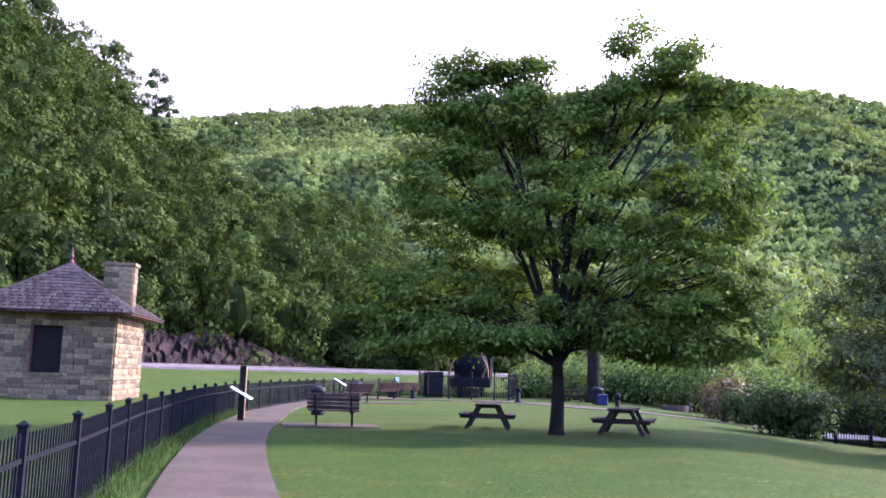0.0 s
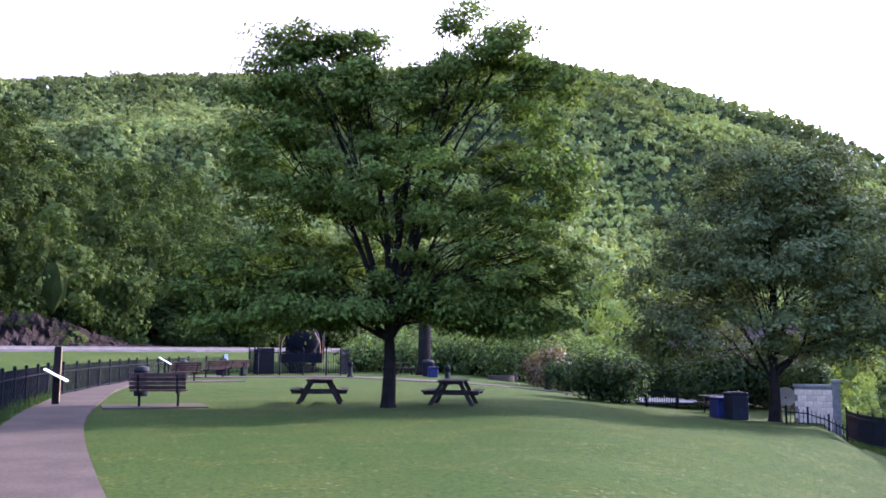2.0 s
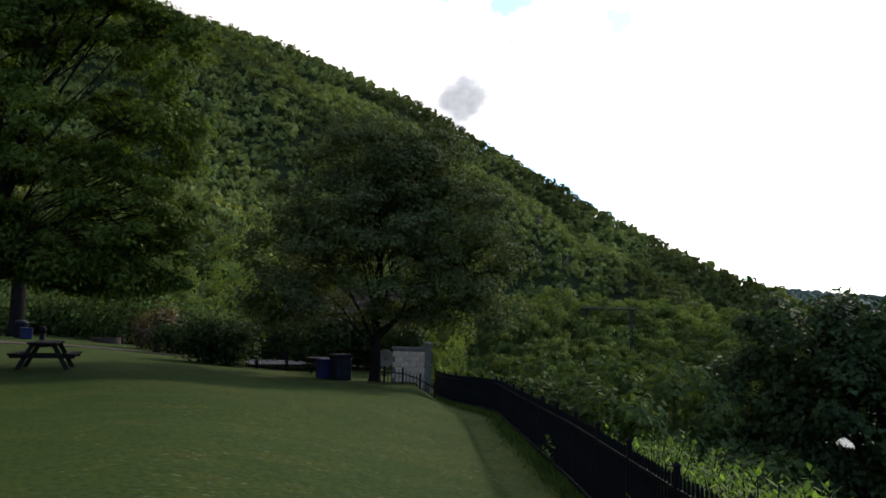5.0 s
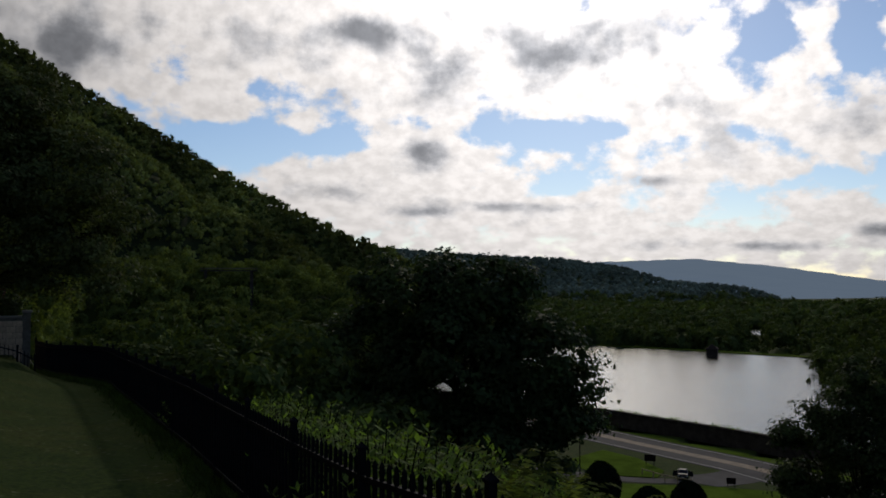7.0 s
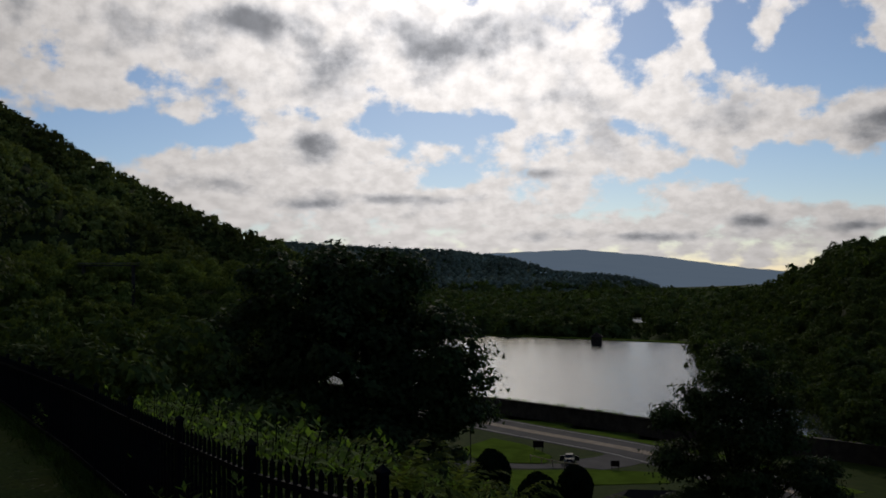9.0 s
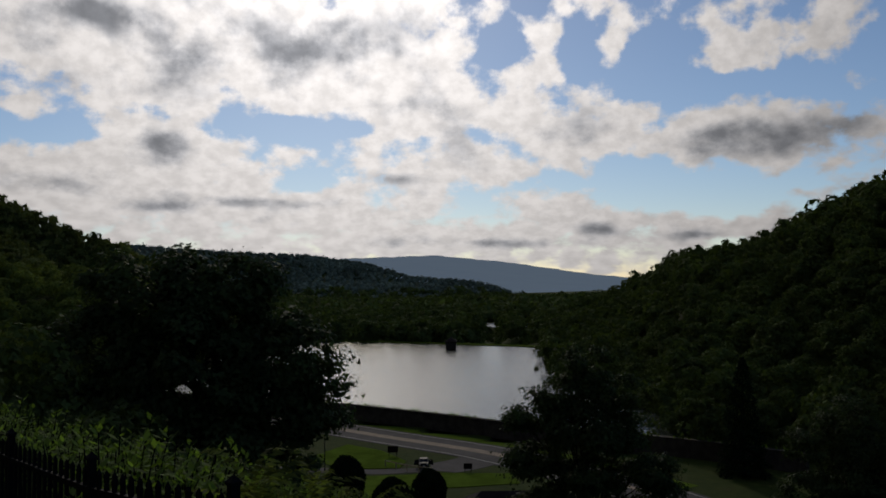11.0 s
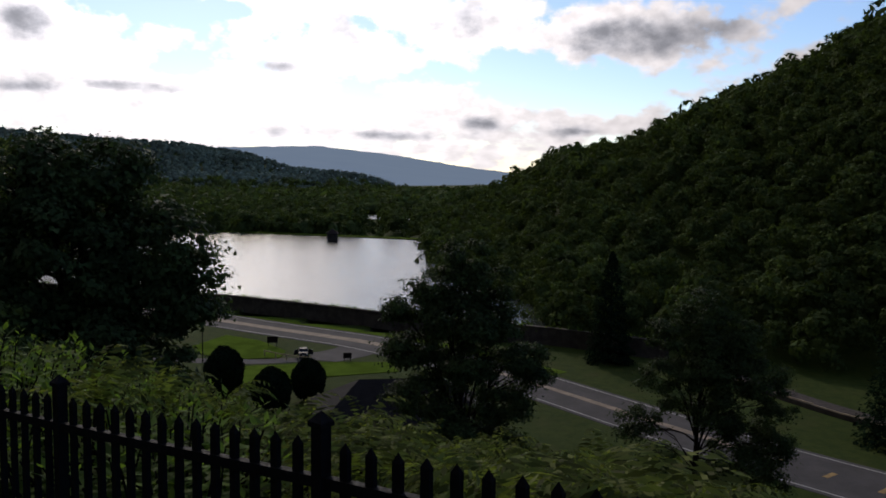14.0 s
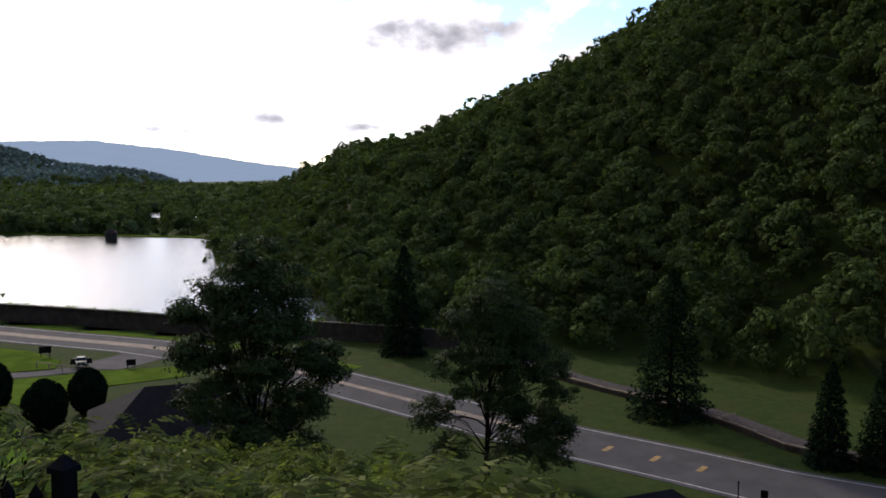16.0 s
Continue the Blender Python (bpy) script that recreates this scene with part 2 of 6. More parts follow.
# lighter copy of the forest foliage, with the spur's sunlight put into its colour
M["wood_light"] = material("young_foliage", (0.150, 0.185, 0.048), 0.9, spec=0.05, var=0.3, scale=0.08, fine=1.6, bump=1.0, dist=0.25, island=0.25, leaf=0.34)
M["bark"] = material("bark", (0.016, 0.013, 0.011), 1.0, spec=0.05, var=0.35, scale=4, fine=30, bump=0.9, dist=0.05)

# ---- the lie of the land ----
WATER_Z, ROAD_Z = -29.2, -32.0


def ridge(points, slope, rnd=10.0, drop=9.0):
    """A crest from (bearing, distance, elevation of its tree tops), for height()."""
    b, d, e = np.array(points, float).T
    return b, d, d * np.tan(np.radians(e)) + EYE_Z - drop, slope, rnd


RIDGES = {
    "mountain": ridge([(-60, 900, 13), (-35, 900, 15), (-17.3, 880, 15.5), (-9, 870, 16.9), (6.2, 860, 18.2), (12.5, 850, 18.6), (19, 830, 18.4), (23.3, 810, 17.6), (28.4, 790, 16), (33, 770, 14.3), (38, 750, 11.6), (42.5, 740, 9.2), (46, 730, 7.1), (50, 720, 5.1), (53, 710, 3.6), (57, 700, 2.2), (62, 690, -0.5), (66, 690, -3)], 0.50),
    "spur": ridge([(28, 330, 2.5), (33, 330, 2.0), (37, 330, 0.6), (40.5, 335, 1.2), (44, 340, 1.1), (48, 350, 0.8), (55, 370, 0.5), (60, 400, -1.2), (66, 420, -3.2)], 0.42, drop=8),
    "left": ridge([(-75, 190, 27), (-45, 180, 26), (-29, 150, 22.0), (-24, 150, 20.2), (-21.5, 150, 17.5), (-20.4, 150, 15.6), (-17, 150, 14.6), (-14, 152, 12.8), (-11.7, 155, 11.0), (-8.8, 158, 11.6), (-5.8, 160, 11.0), (-3.4, 160, 8.6), (-2, 165, 6.0), (2, 175, 4.6), (8, 180, 3.6), (15, 190, 2.0)], 0.62, drop=14),
    "right": ridge([(82.8, 560, -2.6), (86.3, 540, -1.5), (89, 520, -0.2), (92, 490, 1.6), (97, 450, 2.1), (98, 440, 3.1), (102, 420, 4.9), (107, 400, 7.4), (112, 385, 10.4), (125, 360, 15), (150, 340, 17), (190, 330, 17)], 0.55),
    "mid": ridge([(40, 1900, 2.5), (57.1, 1900, 2.3), (62.8, 1850, 1.9), (68, 1800, 1.67), (71.6, 1780, 1.1), (74.6, 1750, 0.2), (77.2, 1740, 0.06), (79, 1720, -0.15), (80.8, 1700, -0.68), (82.2, 1680, -1.17), (83.6, 1650, -1.62), (86, 1600, -2.2)], 0.22),
    "low": ridge([(55, 1250, 0.0), (64.2, 1220, -0.2), (71.6, 1200, -0.2), (75.3, 1190, -0.25), (78.3, 1180, -0.58), (80.4, 1170, -1.15), (81.9, 1150, -2.0), (83, 1140, -2.5)], 0.20, drop=8),
}
FOOT = {"right": ([80, 84, 88, 92, 96, 104, 112, 125, 150], [470, 372, 255, 186, 182, 180, 172, 150, 130], -32.0),
        "left": ([-75, -28, -19, -11, -4, 2, 8, 15], [52, 74, 80, 87, 94, 102, 120, 150], 1.0)}
# line of the picket fence along the park's edge over the valley
STEP = Vector((0.19, -0.16, 0))              # how far the camera has moved by the time it looks over the valley
EDGE = np.array([tuple(bearing(b, d)[:2]) for b, d in ((35.0, 37.0), (35.7, 34.5), (37.2, 31.2), (38.6, 28.5), (39.5, 26.8), (39.85, 25.7), (40.23, 23.9), (40.73, 22.1), (41.33, 20.3), (42.02, 18.5), (42.78, 16.75), (43.84, 14.97), (45.14, 13.2))]
                + [tuple((bearing(b, d) + STEP)[:2]) for b, d in ((45.45, 11.42), (47.4, 9.66), (50.3, 7.94))]
                + [(x + STEP.x, y + STEP.y) for x, y in ((5.08, 3.6), (4.11, 2.09), (3.14, 0.58), (2.17, -0.93), (1.2, -2.44), (0.2, -4.0), (-3.0, -12.0))])


def to_line(x, y, line, closed=False):
    """Distance to a polyline, the position along it, and on which side: positive to the left of its run."""
    best, along, side = np.full(np.shape(x), 1e9), np.zeros(np.shape(x)), np.zeros(np.shape(x))
    s0 = 0.0
    for (ax, ay), (bx, by) in zip(line[:-1, :2], line[1:, :2]):
        dx, dy = bx - ax, by - ay
        ln = math.hypot(dx, dy)
        t = np.clip(((x - ax) * dx + (y - ay) * dy) / ln ** 2, 0, 1)
        d = np.hypot(x - ax - t * dx, y - ay - t * dy)
        s = dx * (y - ay) - dy * (x - ax)
        new_best = d < best
        best, along, side = np.where(new_best, d, best), np.where(new_best, s0 + t * ln, along), np.where(new_best, np.sign(s), side)
        s0 += ln
    return best, along, side


def ridge_height(x, y, key):
    """A hill with its crest along a curve round the park, falling evenly to both sides, with gullies."""
    bs, ds, zs, slope, rnd = RIDGES[key]
    b = np.degrees(np.arctan2(x, y))
    b = np.where(b < -150, b + 360, b)
    d = np.hypot(x, y)
    off = np.maximum(np.maximum(bs[0] - b, b - bs[-1]), 0)          # past the crest's ends it falls away
    zc = np.interp(b, bs, zs) - np.radians(off) * np.interp(b, bs, ds) * 0.5
    q = d - np.interp(b, bs, ds)
    if key in FOOT:                                                  # hills whose foot follows a line of its own
        fb, fd, fz = FOOT[key]
        run = np.maximum(np.interp(b, bs, ds) - np.interp(b, fb, fd), 20)
        if key == "left": run = np.sqrt(run * run + rnd * rnd) - rnd
        slope = np.where(q < 0, np.maximum(zc - fz, 2) / run, slope)
        if key == "right":                                           # a shoulder half way up, steeper below it
            part_way = np.clip(-q / run, 0, 1)
            zc = zc + np.interp(b, [86, 98, 130], [0, 7, 8]) * (1 + np.sin(2 * np.pi * (part_way - 0.25)))
    fall = slope * (np.sqrt(q * q + rnd * rnd) - rnd)
    s = ds.mean() / 60
    gully = (np.sin(b * 0.9 * 2 + 1.7 * np.sin(b * 0.31) + key_seed(key)) + 0.6 * np.sin(b * 3.7 + q / (6 * s) + key_seed(key))) * (np.minimum(fall, 12) * (0.05 if key in FOOT else 0.16) if key != 'mountain' else 0.0)
    if key == "mountain":                                            # benches and spurs running aslant down the mountain
        k = np.interp(b, [-20, 22, 42, 60], [380, 300, 170, 120])
        # shoulder: steps added to the slope so grazing sun leaves dark and bright bands
        shoulder = np.interp(b, [-20, 4, 14, 64], [0.03, 0.045, 0.08, 0.07]) * k * np.sin(2 * np.pi * (-q / k - 0.5)) * smooth(-q, 12, 70) * (q > -2 * k)
        gully = (np.sin(b * 0.55 + q / 26) + 0.7 * np.sin(b * 1.3 + q / 60 + 3)) * np.minimum(fall, 50) * 0.07
        return zc - fall - gully - abs(gully) + shoulder
    return zc - fall - gully - abs(gully)


def key_seed(key):
    return sum(map(ord, key)) % 17


# the plateau's rim: fence line carried on round the park's far side to the railway
RIM = np.vstack([[(-20.0, -60.0)], EDGE[::-1], [(21.4, 33.0), (21.8, 38), (22, 48), (19, 60), (14, 72), (14, 95), (30, 150)]])


# the railway's middle line
TRACK = np.array([bearing(b, d)[:2] for b, d in ((-75, 42), (-55, 46), (-40, 54), (-28, 62), (-19, 68), (-11, 74), (-4, 80), (0.6, 86), (6, 96), (12, 118), (17, 150), (20, 190))])


def plateau(x, y):
    """Height of the park's lawn."""
    edge, _, side_of = to_line(x, y, EDGE[::-1])
    dip = np.interp(y, [-3, 0.42, 1.94, 3.44, 4.84, 6.34, 7.84, 9.3, 12.3, 15.2, 18.3, 20, 25, 28], [0.1, 0.42, 0.58, 0.72, 0.76, 0.80, 0.84, 0.89, 1.0, 1.1, 1.23, 1.28, 1.5, 1.72])
    a = 0.85 * smooth(x - 0.15 * y, 2, 14)
    b = (dip * np.where(side_of < 0, 1, 1 - smooth(edge / np.interp(y, [2, 6, 14, 22, 28], [3.0, 4.2, 7.0, 4.0, 1.5]), 0.12, 1.0)))
    k = np.maximum(0.5 - abs(a - b), 0) ** 2 / 2.0 * (a + b) / (a + b + 0.4)
    return -np.maximum(a, b) - k


# the reservoir's shore, run round it
SHORE = np.array([(215, 130), (202, 72), (189.5, 43), (183.5, 31), (171.5, -3), (176, -7), (205, -8), (262, -2), (330, 22), (386, 42), (395, 60), (413, 142), (420, 200), (330, 230), (240, 190), (215, 130)], float)


def inside(x, y, line):
    """Whether points lie within a closed line."""
    c = np.zeros(np.shape(x), bool)
    for (ax, ay), (bx, by) in zip(line[:-1], line[1:]):
        hit = (ay > y) != (by > y)
        c ^= hit & (x < (bx - ax) * (y - ay) / ((by - ay) if by != ay else 1e-9) + ax)
    return c


def valley_floor(x, y):
    """The valley's meadows, the basin of the reservoir and the plain beyond its dam."""
    z = np.full(np.shape(x), -32.2)
    far = smooth(np.hypot(x, y), 380, 480)
    z = z + far * 1.5
    d, _, _ = to_line(x, y, SHORE)
    return np.where(inside(x, y, SHORE) & (d > 1.0), -33.5, z)


def height(x, y):
    """Height of the ground, without the kerbs and cuts that are built apart."""
    x, y = np.asarray(x, float), np.asarray(y, float)
    d, _, side = to_line(x, y, RIM)
    out = np.where(side < 0, d, 0.0)                       # metres outside the rim
    park = plateau(x, y)
    fall = park - 0.50 * np.maximum(out - 0.9, 0)
    valley = valley_floor(x, y)
    base = np.maximum(fall, valley)
    # smooth foot of the slope
    base = np.where(side < 0, np.logaddexp(fall / 1.5, valley / 1.5) * 1.5 , base)
    # railway bank round the park's left and far sides
    dt, _, st = to_line(x, y, TRACK)
    bank = np.where((st > 0) | (dt < 6), 1.35, 1.35 - np.maximum(dt - 6, 0) * 0.12)
    dist = np.hypot(x, y)
    bank = np.where((side >= 0) | (dt < 9), np.where((y > -40) & (dist < 330), bank, -1e3), -1e3)
    base = np.maximum(base, bank)
    h = base
    for key in RIDGES:
        h = np.maximum(h, ridge_height(x, y, key))
    return h


# ---- ground ----
def ground_material():
    """Mown grass, meadow and woodland floor, told apart by how steep and where the land is."""
    mat = bpy.data.materials.new("grass_and_earth")
    mat.use_nodes = True
    mat.node_tree.nodes.clear()
    g = Tree(mat.node_tree)
    co = g.n("ShaderNodeTexCoord").outputs["Object"]
    wide, mid, fine, tuft = g.noise(co, 0.16, 5, 0.6), g.noise(co, 0.7, 6, 0.65), g.noise(co, 34, 5, 0.75), g.noise(co, 11, 6, 0.8)
    col = g.mix(g.step(wide, 0.35, 0.65), (0.025, 0.045, 0.009), (0.037, 0.055, 0.013))
    col = g.mix(g.math("MULTIPLY", g.step(mid, 0.47, 0.66), 0.7), col, (0.058, 0.060, 0.012))
    col = g.mix(g.math("MULTIPLY", g.step(wide, 0.52, 0.7), 0.4), col, (0.060, 0.058, 0.014))
    col = g.mix(g.math("MULTIPLY", g.step(fine, 0.45, 0.75), 0.6), col, (0.024, 0.044, 0.010))
    col = g.mix(g.math("MULTIPLY", g.step(tuft, 0.45, 0.62), 0.75), col, (0.046, 0.070, 0.010))
    col = g.mix(g.math("MULTIPLY", g.step(tuft, 0.5, 0.38), 0.75), col, (0.016, 0.028, 0.007))
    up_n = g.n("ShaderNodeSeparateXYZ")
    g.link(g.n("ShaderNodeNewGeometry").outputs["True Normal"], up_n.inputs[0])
    place = g.n("ShaderNodeSeparateXYZ")
    g.link(co, place.inputs[0])
    fleck = g.math("MULTIPLY", g.step(g.noise(co, 9, 2, 0.5), 0.63, 0.70), g.step(mid, 0.4, 0.6))
    col = g.mix(g.math("MULTIPLY", fleck, 0.6), col, (0.150, 0.150, 0.085))
    low = g.mix(g.step(mid, 0.35, 0.65), (0.030, 0.050, 0.011), (0.046, 0.063, 0.014))
    low = g.mix(g.math("MULTIPLY", g.step(wide, 0.5, 0.7), 0.5), low, (0.058, 0.058, 0.020))
    col = g.mix(g.step(place.outputs[2], -29.5, -31.0), col, low)
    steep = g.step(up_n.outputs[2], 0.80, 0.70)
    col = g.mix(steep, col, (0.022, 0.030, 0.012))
    p = g.n("ShaderNodeBsdfPrincipled")
    g.link(col, p.inputs["Base Color"])
    p.inputs["Roughness"].default_value, p.inputs["Specular IOR Level"].default_value = 0.95, 0.04
    bn = g.n("ShaderNodeBump")
    bn.inputs["Strength"].default_value, bn.inputs["Distance"].default_value = 0.7, 0.03
    g.link(g.math("ADD", fine, tuft), bn.inputs["Height"])
    g.link(bn.outputs[0], p.inputs["Normal"])
    g.link(p.outputs[0], g.n("ShaderNodeOutputMaterial").inputs[0])
    return mat


M["ground"] = ground_material()


def lines(lo, hi, fine_lo, fine_hi, step, grow=1.09):
    """Grid lines that lie close in the middle and spread outwards."""
    mid_part = list(np.arange(fine_lo, fine_hi + step, step))
    a, s = mid_part[-1], step
    while a < hi:
        s *= grow; a += s; mid_part.append(a)
    a, s = mid_part[0], step
    while a > lo:
        s *= grow; a -= s; mid_part.insert(0, a)
    return np.array(mid_part)


gx, gy = lines(-2500, 4500, -20, 32, 1.0, 1.042), lines(-2500, 4500, -12, 64, 1.0, 1.042)
GX, GY = np.meshgrid(gx, gy)
GZ = height(GX, GY)
GZ = GZ + 0.012 * np.sin(GX * 0.9 + 2 * np.sin(GY * 0.37)) * np.cos(GY * 0.53 + np.sin(GX * 0.31))
nx, ny = len(gx), len(gy)
ii = (np.arange(ny - 1)[:, None] * nx + np.arange(nx - 1)[None, :]).ravel()
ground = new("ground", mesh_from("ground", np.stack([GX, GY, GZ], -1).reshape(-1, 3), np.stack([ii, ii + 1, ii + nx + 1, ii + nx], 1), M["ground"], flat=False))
tagged(ground, "mown grass of a park, wooded slopes and a valley meadow", "ground", kind="structure")


def zgs(x, y):
    """The same for arrays of places."""
    i, j = np.clip(np.searchsorted(gx, x) - 1, 0, nx - 2), np.clip(np.searchsorted(gy, y) - 1, 0, ny - 2)
    u, v = (x - gx[i]) / (gx[i + 1] - gx[i]), (y - gy[j]) / (gy[j + 1] - gy[j])
    return (GZ[j, i] * (1 - u) + GZ[j, i + 1] * u) * (1 - v) + (GZ[j + 1, i] * (1 - u) + GZ[j + 1, i + 1] * u) * v


def zg(x, y):
    """The ground's height at a place, on the sheet as it is built."""
    i, j = int(np.clip(np.searchsorted(gx, x) - 1, 0, nx - 2)), int(np.clip(np.searchsorted(gy, y) - 1, 0, ny - 2))
    u, v = (x - gx[i]) / (gx[i + 1] - gx[i]), (y - gy[j]) / (gy[j + 1] - gy[j])
    return float((GZ[j, i] * (1 - u) + GZ[j, i + 1] * u) * (1 - v) + (GZ[j + 1, i] * (1 - u) + GZ[j + 1, i + 1] * u) * v)


# ---- water ----
def water_material():
    mat = bpy.data.materials.new("reservoir_water")
    mat.use_nodes = True
    mat.node_tree.nodes.clear()
    g = Tree(mat.node_tree)
    co = g.n("ShaderNodeTexCoord").outputs["Object"]
    p = g.n("ShaderNodeBsdfPrincipled")
    p.inputs["Base Color"].default_value = (0.03, 0.04, 0.04, 1)
    p.inputs["Roughness"].default_value, p.inputs["IOR"].default_value = 0.2, 1.33
    p.inputs["Specular IOR Level"].default_value = 0.6
    bn = g.n("ShaderNodeBump")
    bn.inputs["Strength"].default_value, bn.inputs["Distance"].default_value = 0.6, 0.3
    g.link(g.math("ADD", g.noise(co, 0.5, 4, 0.6), g.noise(co, 0.06, 2)), bn.inputs["Height"])
    g.link(bn.outputs[0], p.inputs["Normal"])
    g.link(p.outputs[0], g.n("ShaderNodeOutputMaterial").inputs[0])
    return mat


M["water"] = water_material()


def sheet(name, outline, z, mat, thick=0.0):
    """A level sheet with that outline."""
    bm = bmesh.new()
    f = bm.faces.new([bm.verts.new((x, y, z)) for x, y in outline])
    if f.normal.z < 0: f.normal_flip()
    if thick:
        up_faces = bmesh.ops.extrude_face_region(bm, geom=[f])
        bmesh.ops.translate(bm, verts=[v for v in up_faces["geom"] if isinstance(v, bmesh.types.BMVert)], vec=(0, 0, thick))
    bmesh.ops.triangulate(bm, faces=bm.faces[:])
    bmesh.ops.recalc_face_normals(bm, faces=bm.faces[:])
    return part(name, bm, mat)


water = sheet("water", [tuple(p) for p in SHORE[:-1]], WATER_Z, M["water"])
tagged(water, "still grey reservoir that mirrors the cloudy sky", "water", kind="structure")
pond = sheet("water", [tuple(bearing(b, d)[:2]) for b, d in ((78.9, 572), (82.8, 572), (82.8, 625), (78.9, 625))], -30.2, M["water"])
tagged(pond, "second reservoir beyond the wooded dam", "water", kind="structure")

# ---- foliage ----
def ico(sub):
    bm = bmesh.new()
    bmesh.ops.create_icosphere(bm, subdivisions=sub, radius=1.0)
    v = np.array([x.co[:] for x in bm.verts]); f = np.array([[x.index for x in p.verts] for p in bm.faces])
    bm.free()
    return v, f


def tufts(rng, pos, normal, size):
    """Ragged leaf tufts as pairs of triangles: quads round pos, facing about along normal."""
    n = len(pos)
    a = np.cross(normal, rng.normal(size=(n, 3)))
    a /= np.linalg.norm(a, axis=1)[:, None] + 1e-9
    b = np.cross(normal, a)
    b /= np.linalg.norm(b, axis=1)[:, None] + 1e-9
    s = size[:, None] if np.ndim(size) else size
    k = rng.uniform(0.6, 1.3, (n, 4, 1))
    q = np.stack([pos + a * s * k[:, 0], pos + b * s * 0.55 * k[:, 1], pos - a * s * k[:, 2], pos - b * s * 0.55 * k[:, 3]], 1)
    return q.reshape(-1, 3), np.arange(4 * n).reshape(n, 4)


def bits(rng, pos, normal, size):
    """Small three-cornered leaf tufts, in faces of four numbers like those of tufts()."""
    n = len(pos)
    a = np.cross(normal, rng.normal(size=(n, 3)))
    a /= np.linalg.norm(a, axis=1)[:, None] + 1e-9
    b = np.cross(normal, a)
    b /= np.linalg.norm(b, axis=1)[:, None] + 1e-9
    k = rng.uniform(0.55, 1.3, (n, 3)) * np.asarray(size).reshape(-1, 1)
    q = np.stack([pos + (a * math.cos(t) + b * math.sin(t)) * k[:, i:i + 1] for i, t in enumerate((0, 2.1, 4.2))], 1)
    f = np.arange(3 * n).reshape(n, 3)
    return q.reshape(-1, 3), np.column_stack([f, f[:, 2]])


def crown_shapes(seed, variants, core, n_tufts, size, tall=1.0):
    """Unit tree crowns for far woods: a lumpy core and tufts standing off it. Quads only."""
    rng = np.random.default_rng(seed)
    v0, f0 = ico(core)
    shapes = []
    for k in range(variants):
        off = rng.normal(size=3) * 9
        lob = rng.normal(size=(6, 3)); lob /= np.linalg.norm(lob, axis=1)[:, None]
        lob[:, 2] = abs(lob[:, 2]) * 0.8
        def radius(d):
            n = np.array([noise.noise(Vector(p * 1.7 + off)) for p in d])
            bulge = np.max(np.exp(-6 * (1 - d @ lob.T)), axis=1)
            return 0.66 + 0.26 * n + 0.34 * bulge
        cv = v0 * radius(v0)[:, None] * np.array([1, 1, tall]) * 0.92
        d = rng.normal(size=(n_tufts, 3)); d /= np.linalg.norm(d, axis=1)[:, None]
        d[:, 2] = np.where(d[:, 2] < -0.35, -d[:, 2], d[:, 2])
        pos = d * (radius(d) * rng.uniform(0.82, 1.12, n_tufts))[:, None] * np.array([1, 1, tall])
        nrm = d + rng.normal(size=d.shape) * 0.55 + np.array([0, 0, 0.35])
        tv, tf = bits(rng, pos, nrm, size * rng.uniform(0.6, 1.3, n_tufts))
        shapes.append((len(f0), np.vstack([cv, tv]), np.vstack([np.column_stack([f0, f0[:, 2]]), tf + len(cv)])))
    return shapes


def leafy_shapes(seed, variants, clumps, per, size, tall=1.0, core=1, spread_r=0.3, heart=0.52, floor=-0.5, puff=0.5):
    """Unit tree crowns of many leaf clumps set about an uneven crown, over a small dark core."""
    rng = np.random.default_rng(seed)
    v0, f0 = ico(core)
    shapes = []
    for k in range(variants):
        d = rng.normal(size=(clumps, 3)); d /= np.linalg.norm(d, axis=1)[:, None]
        d[:, 2] = np.where(d[:, 2] < floor, -d[:, 2], d[:, 2])
        c = d * rng.uniform(0.55, 0.95, clumps)[:, None] * np.array([1, 1, tall]) + rng.normal(size=(clumps, 3)) * 0.08
        c[:, :2] *= (1.0 - 0.35 * np.clip(c[:, 2:] / tall, 0, 1))
        own = rng.uniform(0.6, 1.3, clumps) * spread_r
        g = rng.normal(size=(clumps, per, 3)) * np.array([0.6, 0.6, 0.42])
        P = (c[:, None] + g * own[:, None, None]).reshape(-1, 3)
        out = np.repeat(d, per, 0)
        N = out * puff + g.reshape(-1, 3) * (puff + 0.2) + rng.normal(size=P.shape) * (0.65 - 0.45 * puff) + np.array([0, 0, 0.5])
        tv, tf = bits(rng, P, N, size * rng.uniform(0.6, 1.4, len(P)))
        cv = v0 * np.array([heart, heart, heart * 1.05 * tall]) * rng.uniform(0.85, 1.15, (len(v0), 1))
        shapes.append((len(f0), np.vstack([cv, tv]), np.vstack([np.column_stack([f0, f0[:, 2]]), tf + len(cv)])))
    return shapes


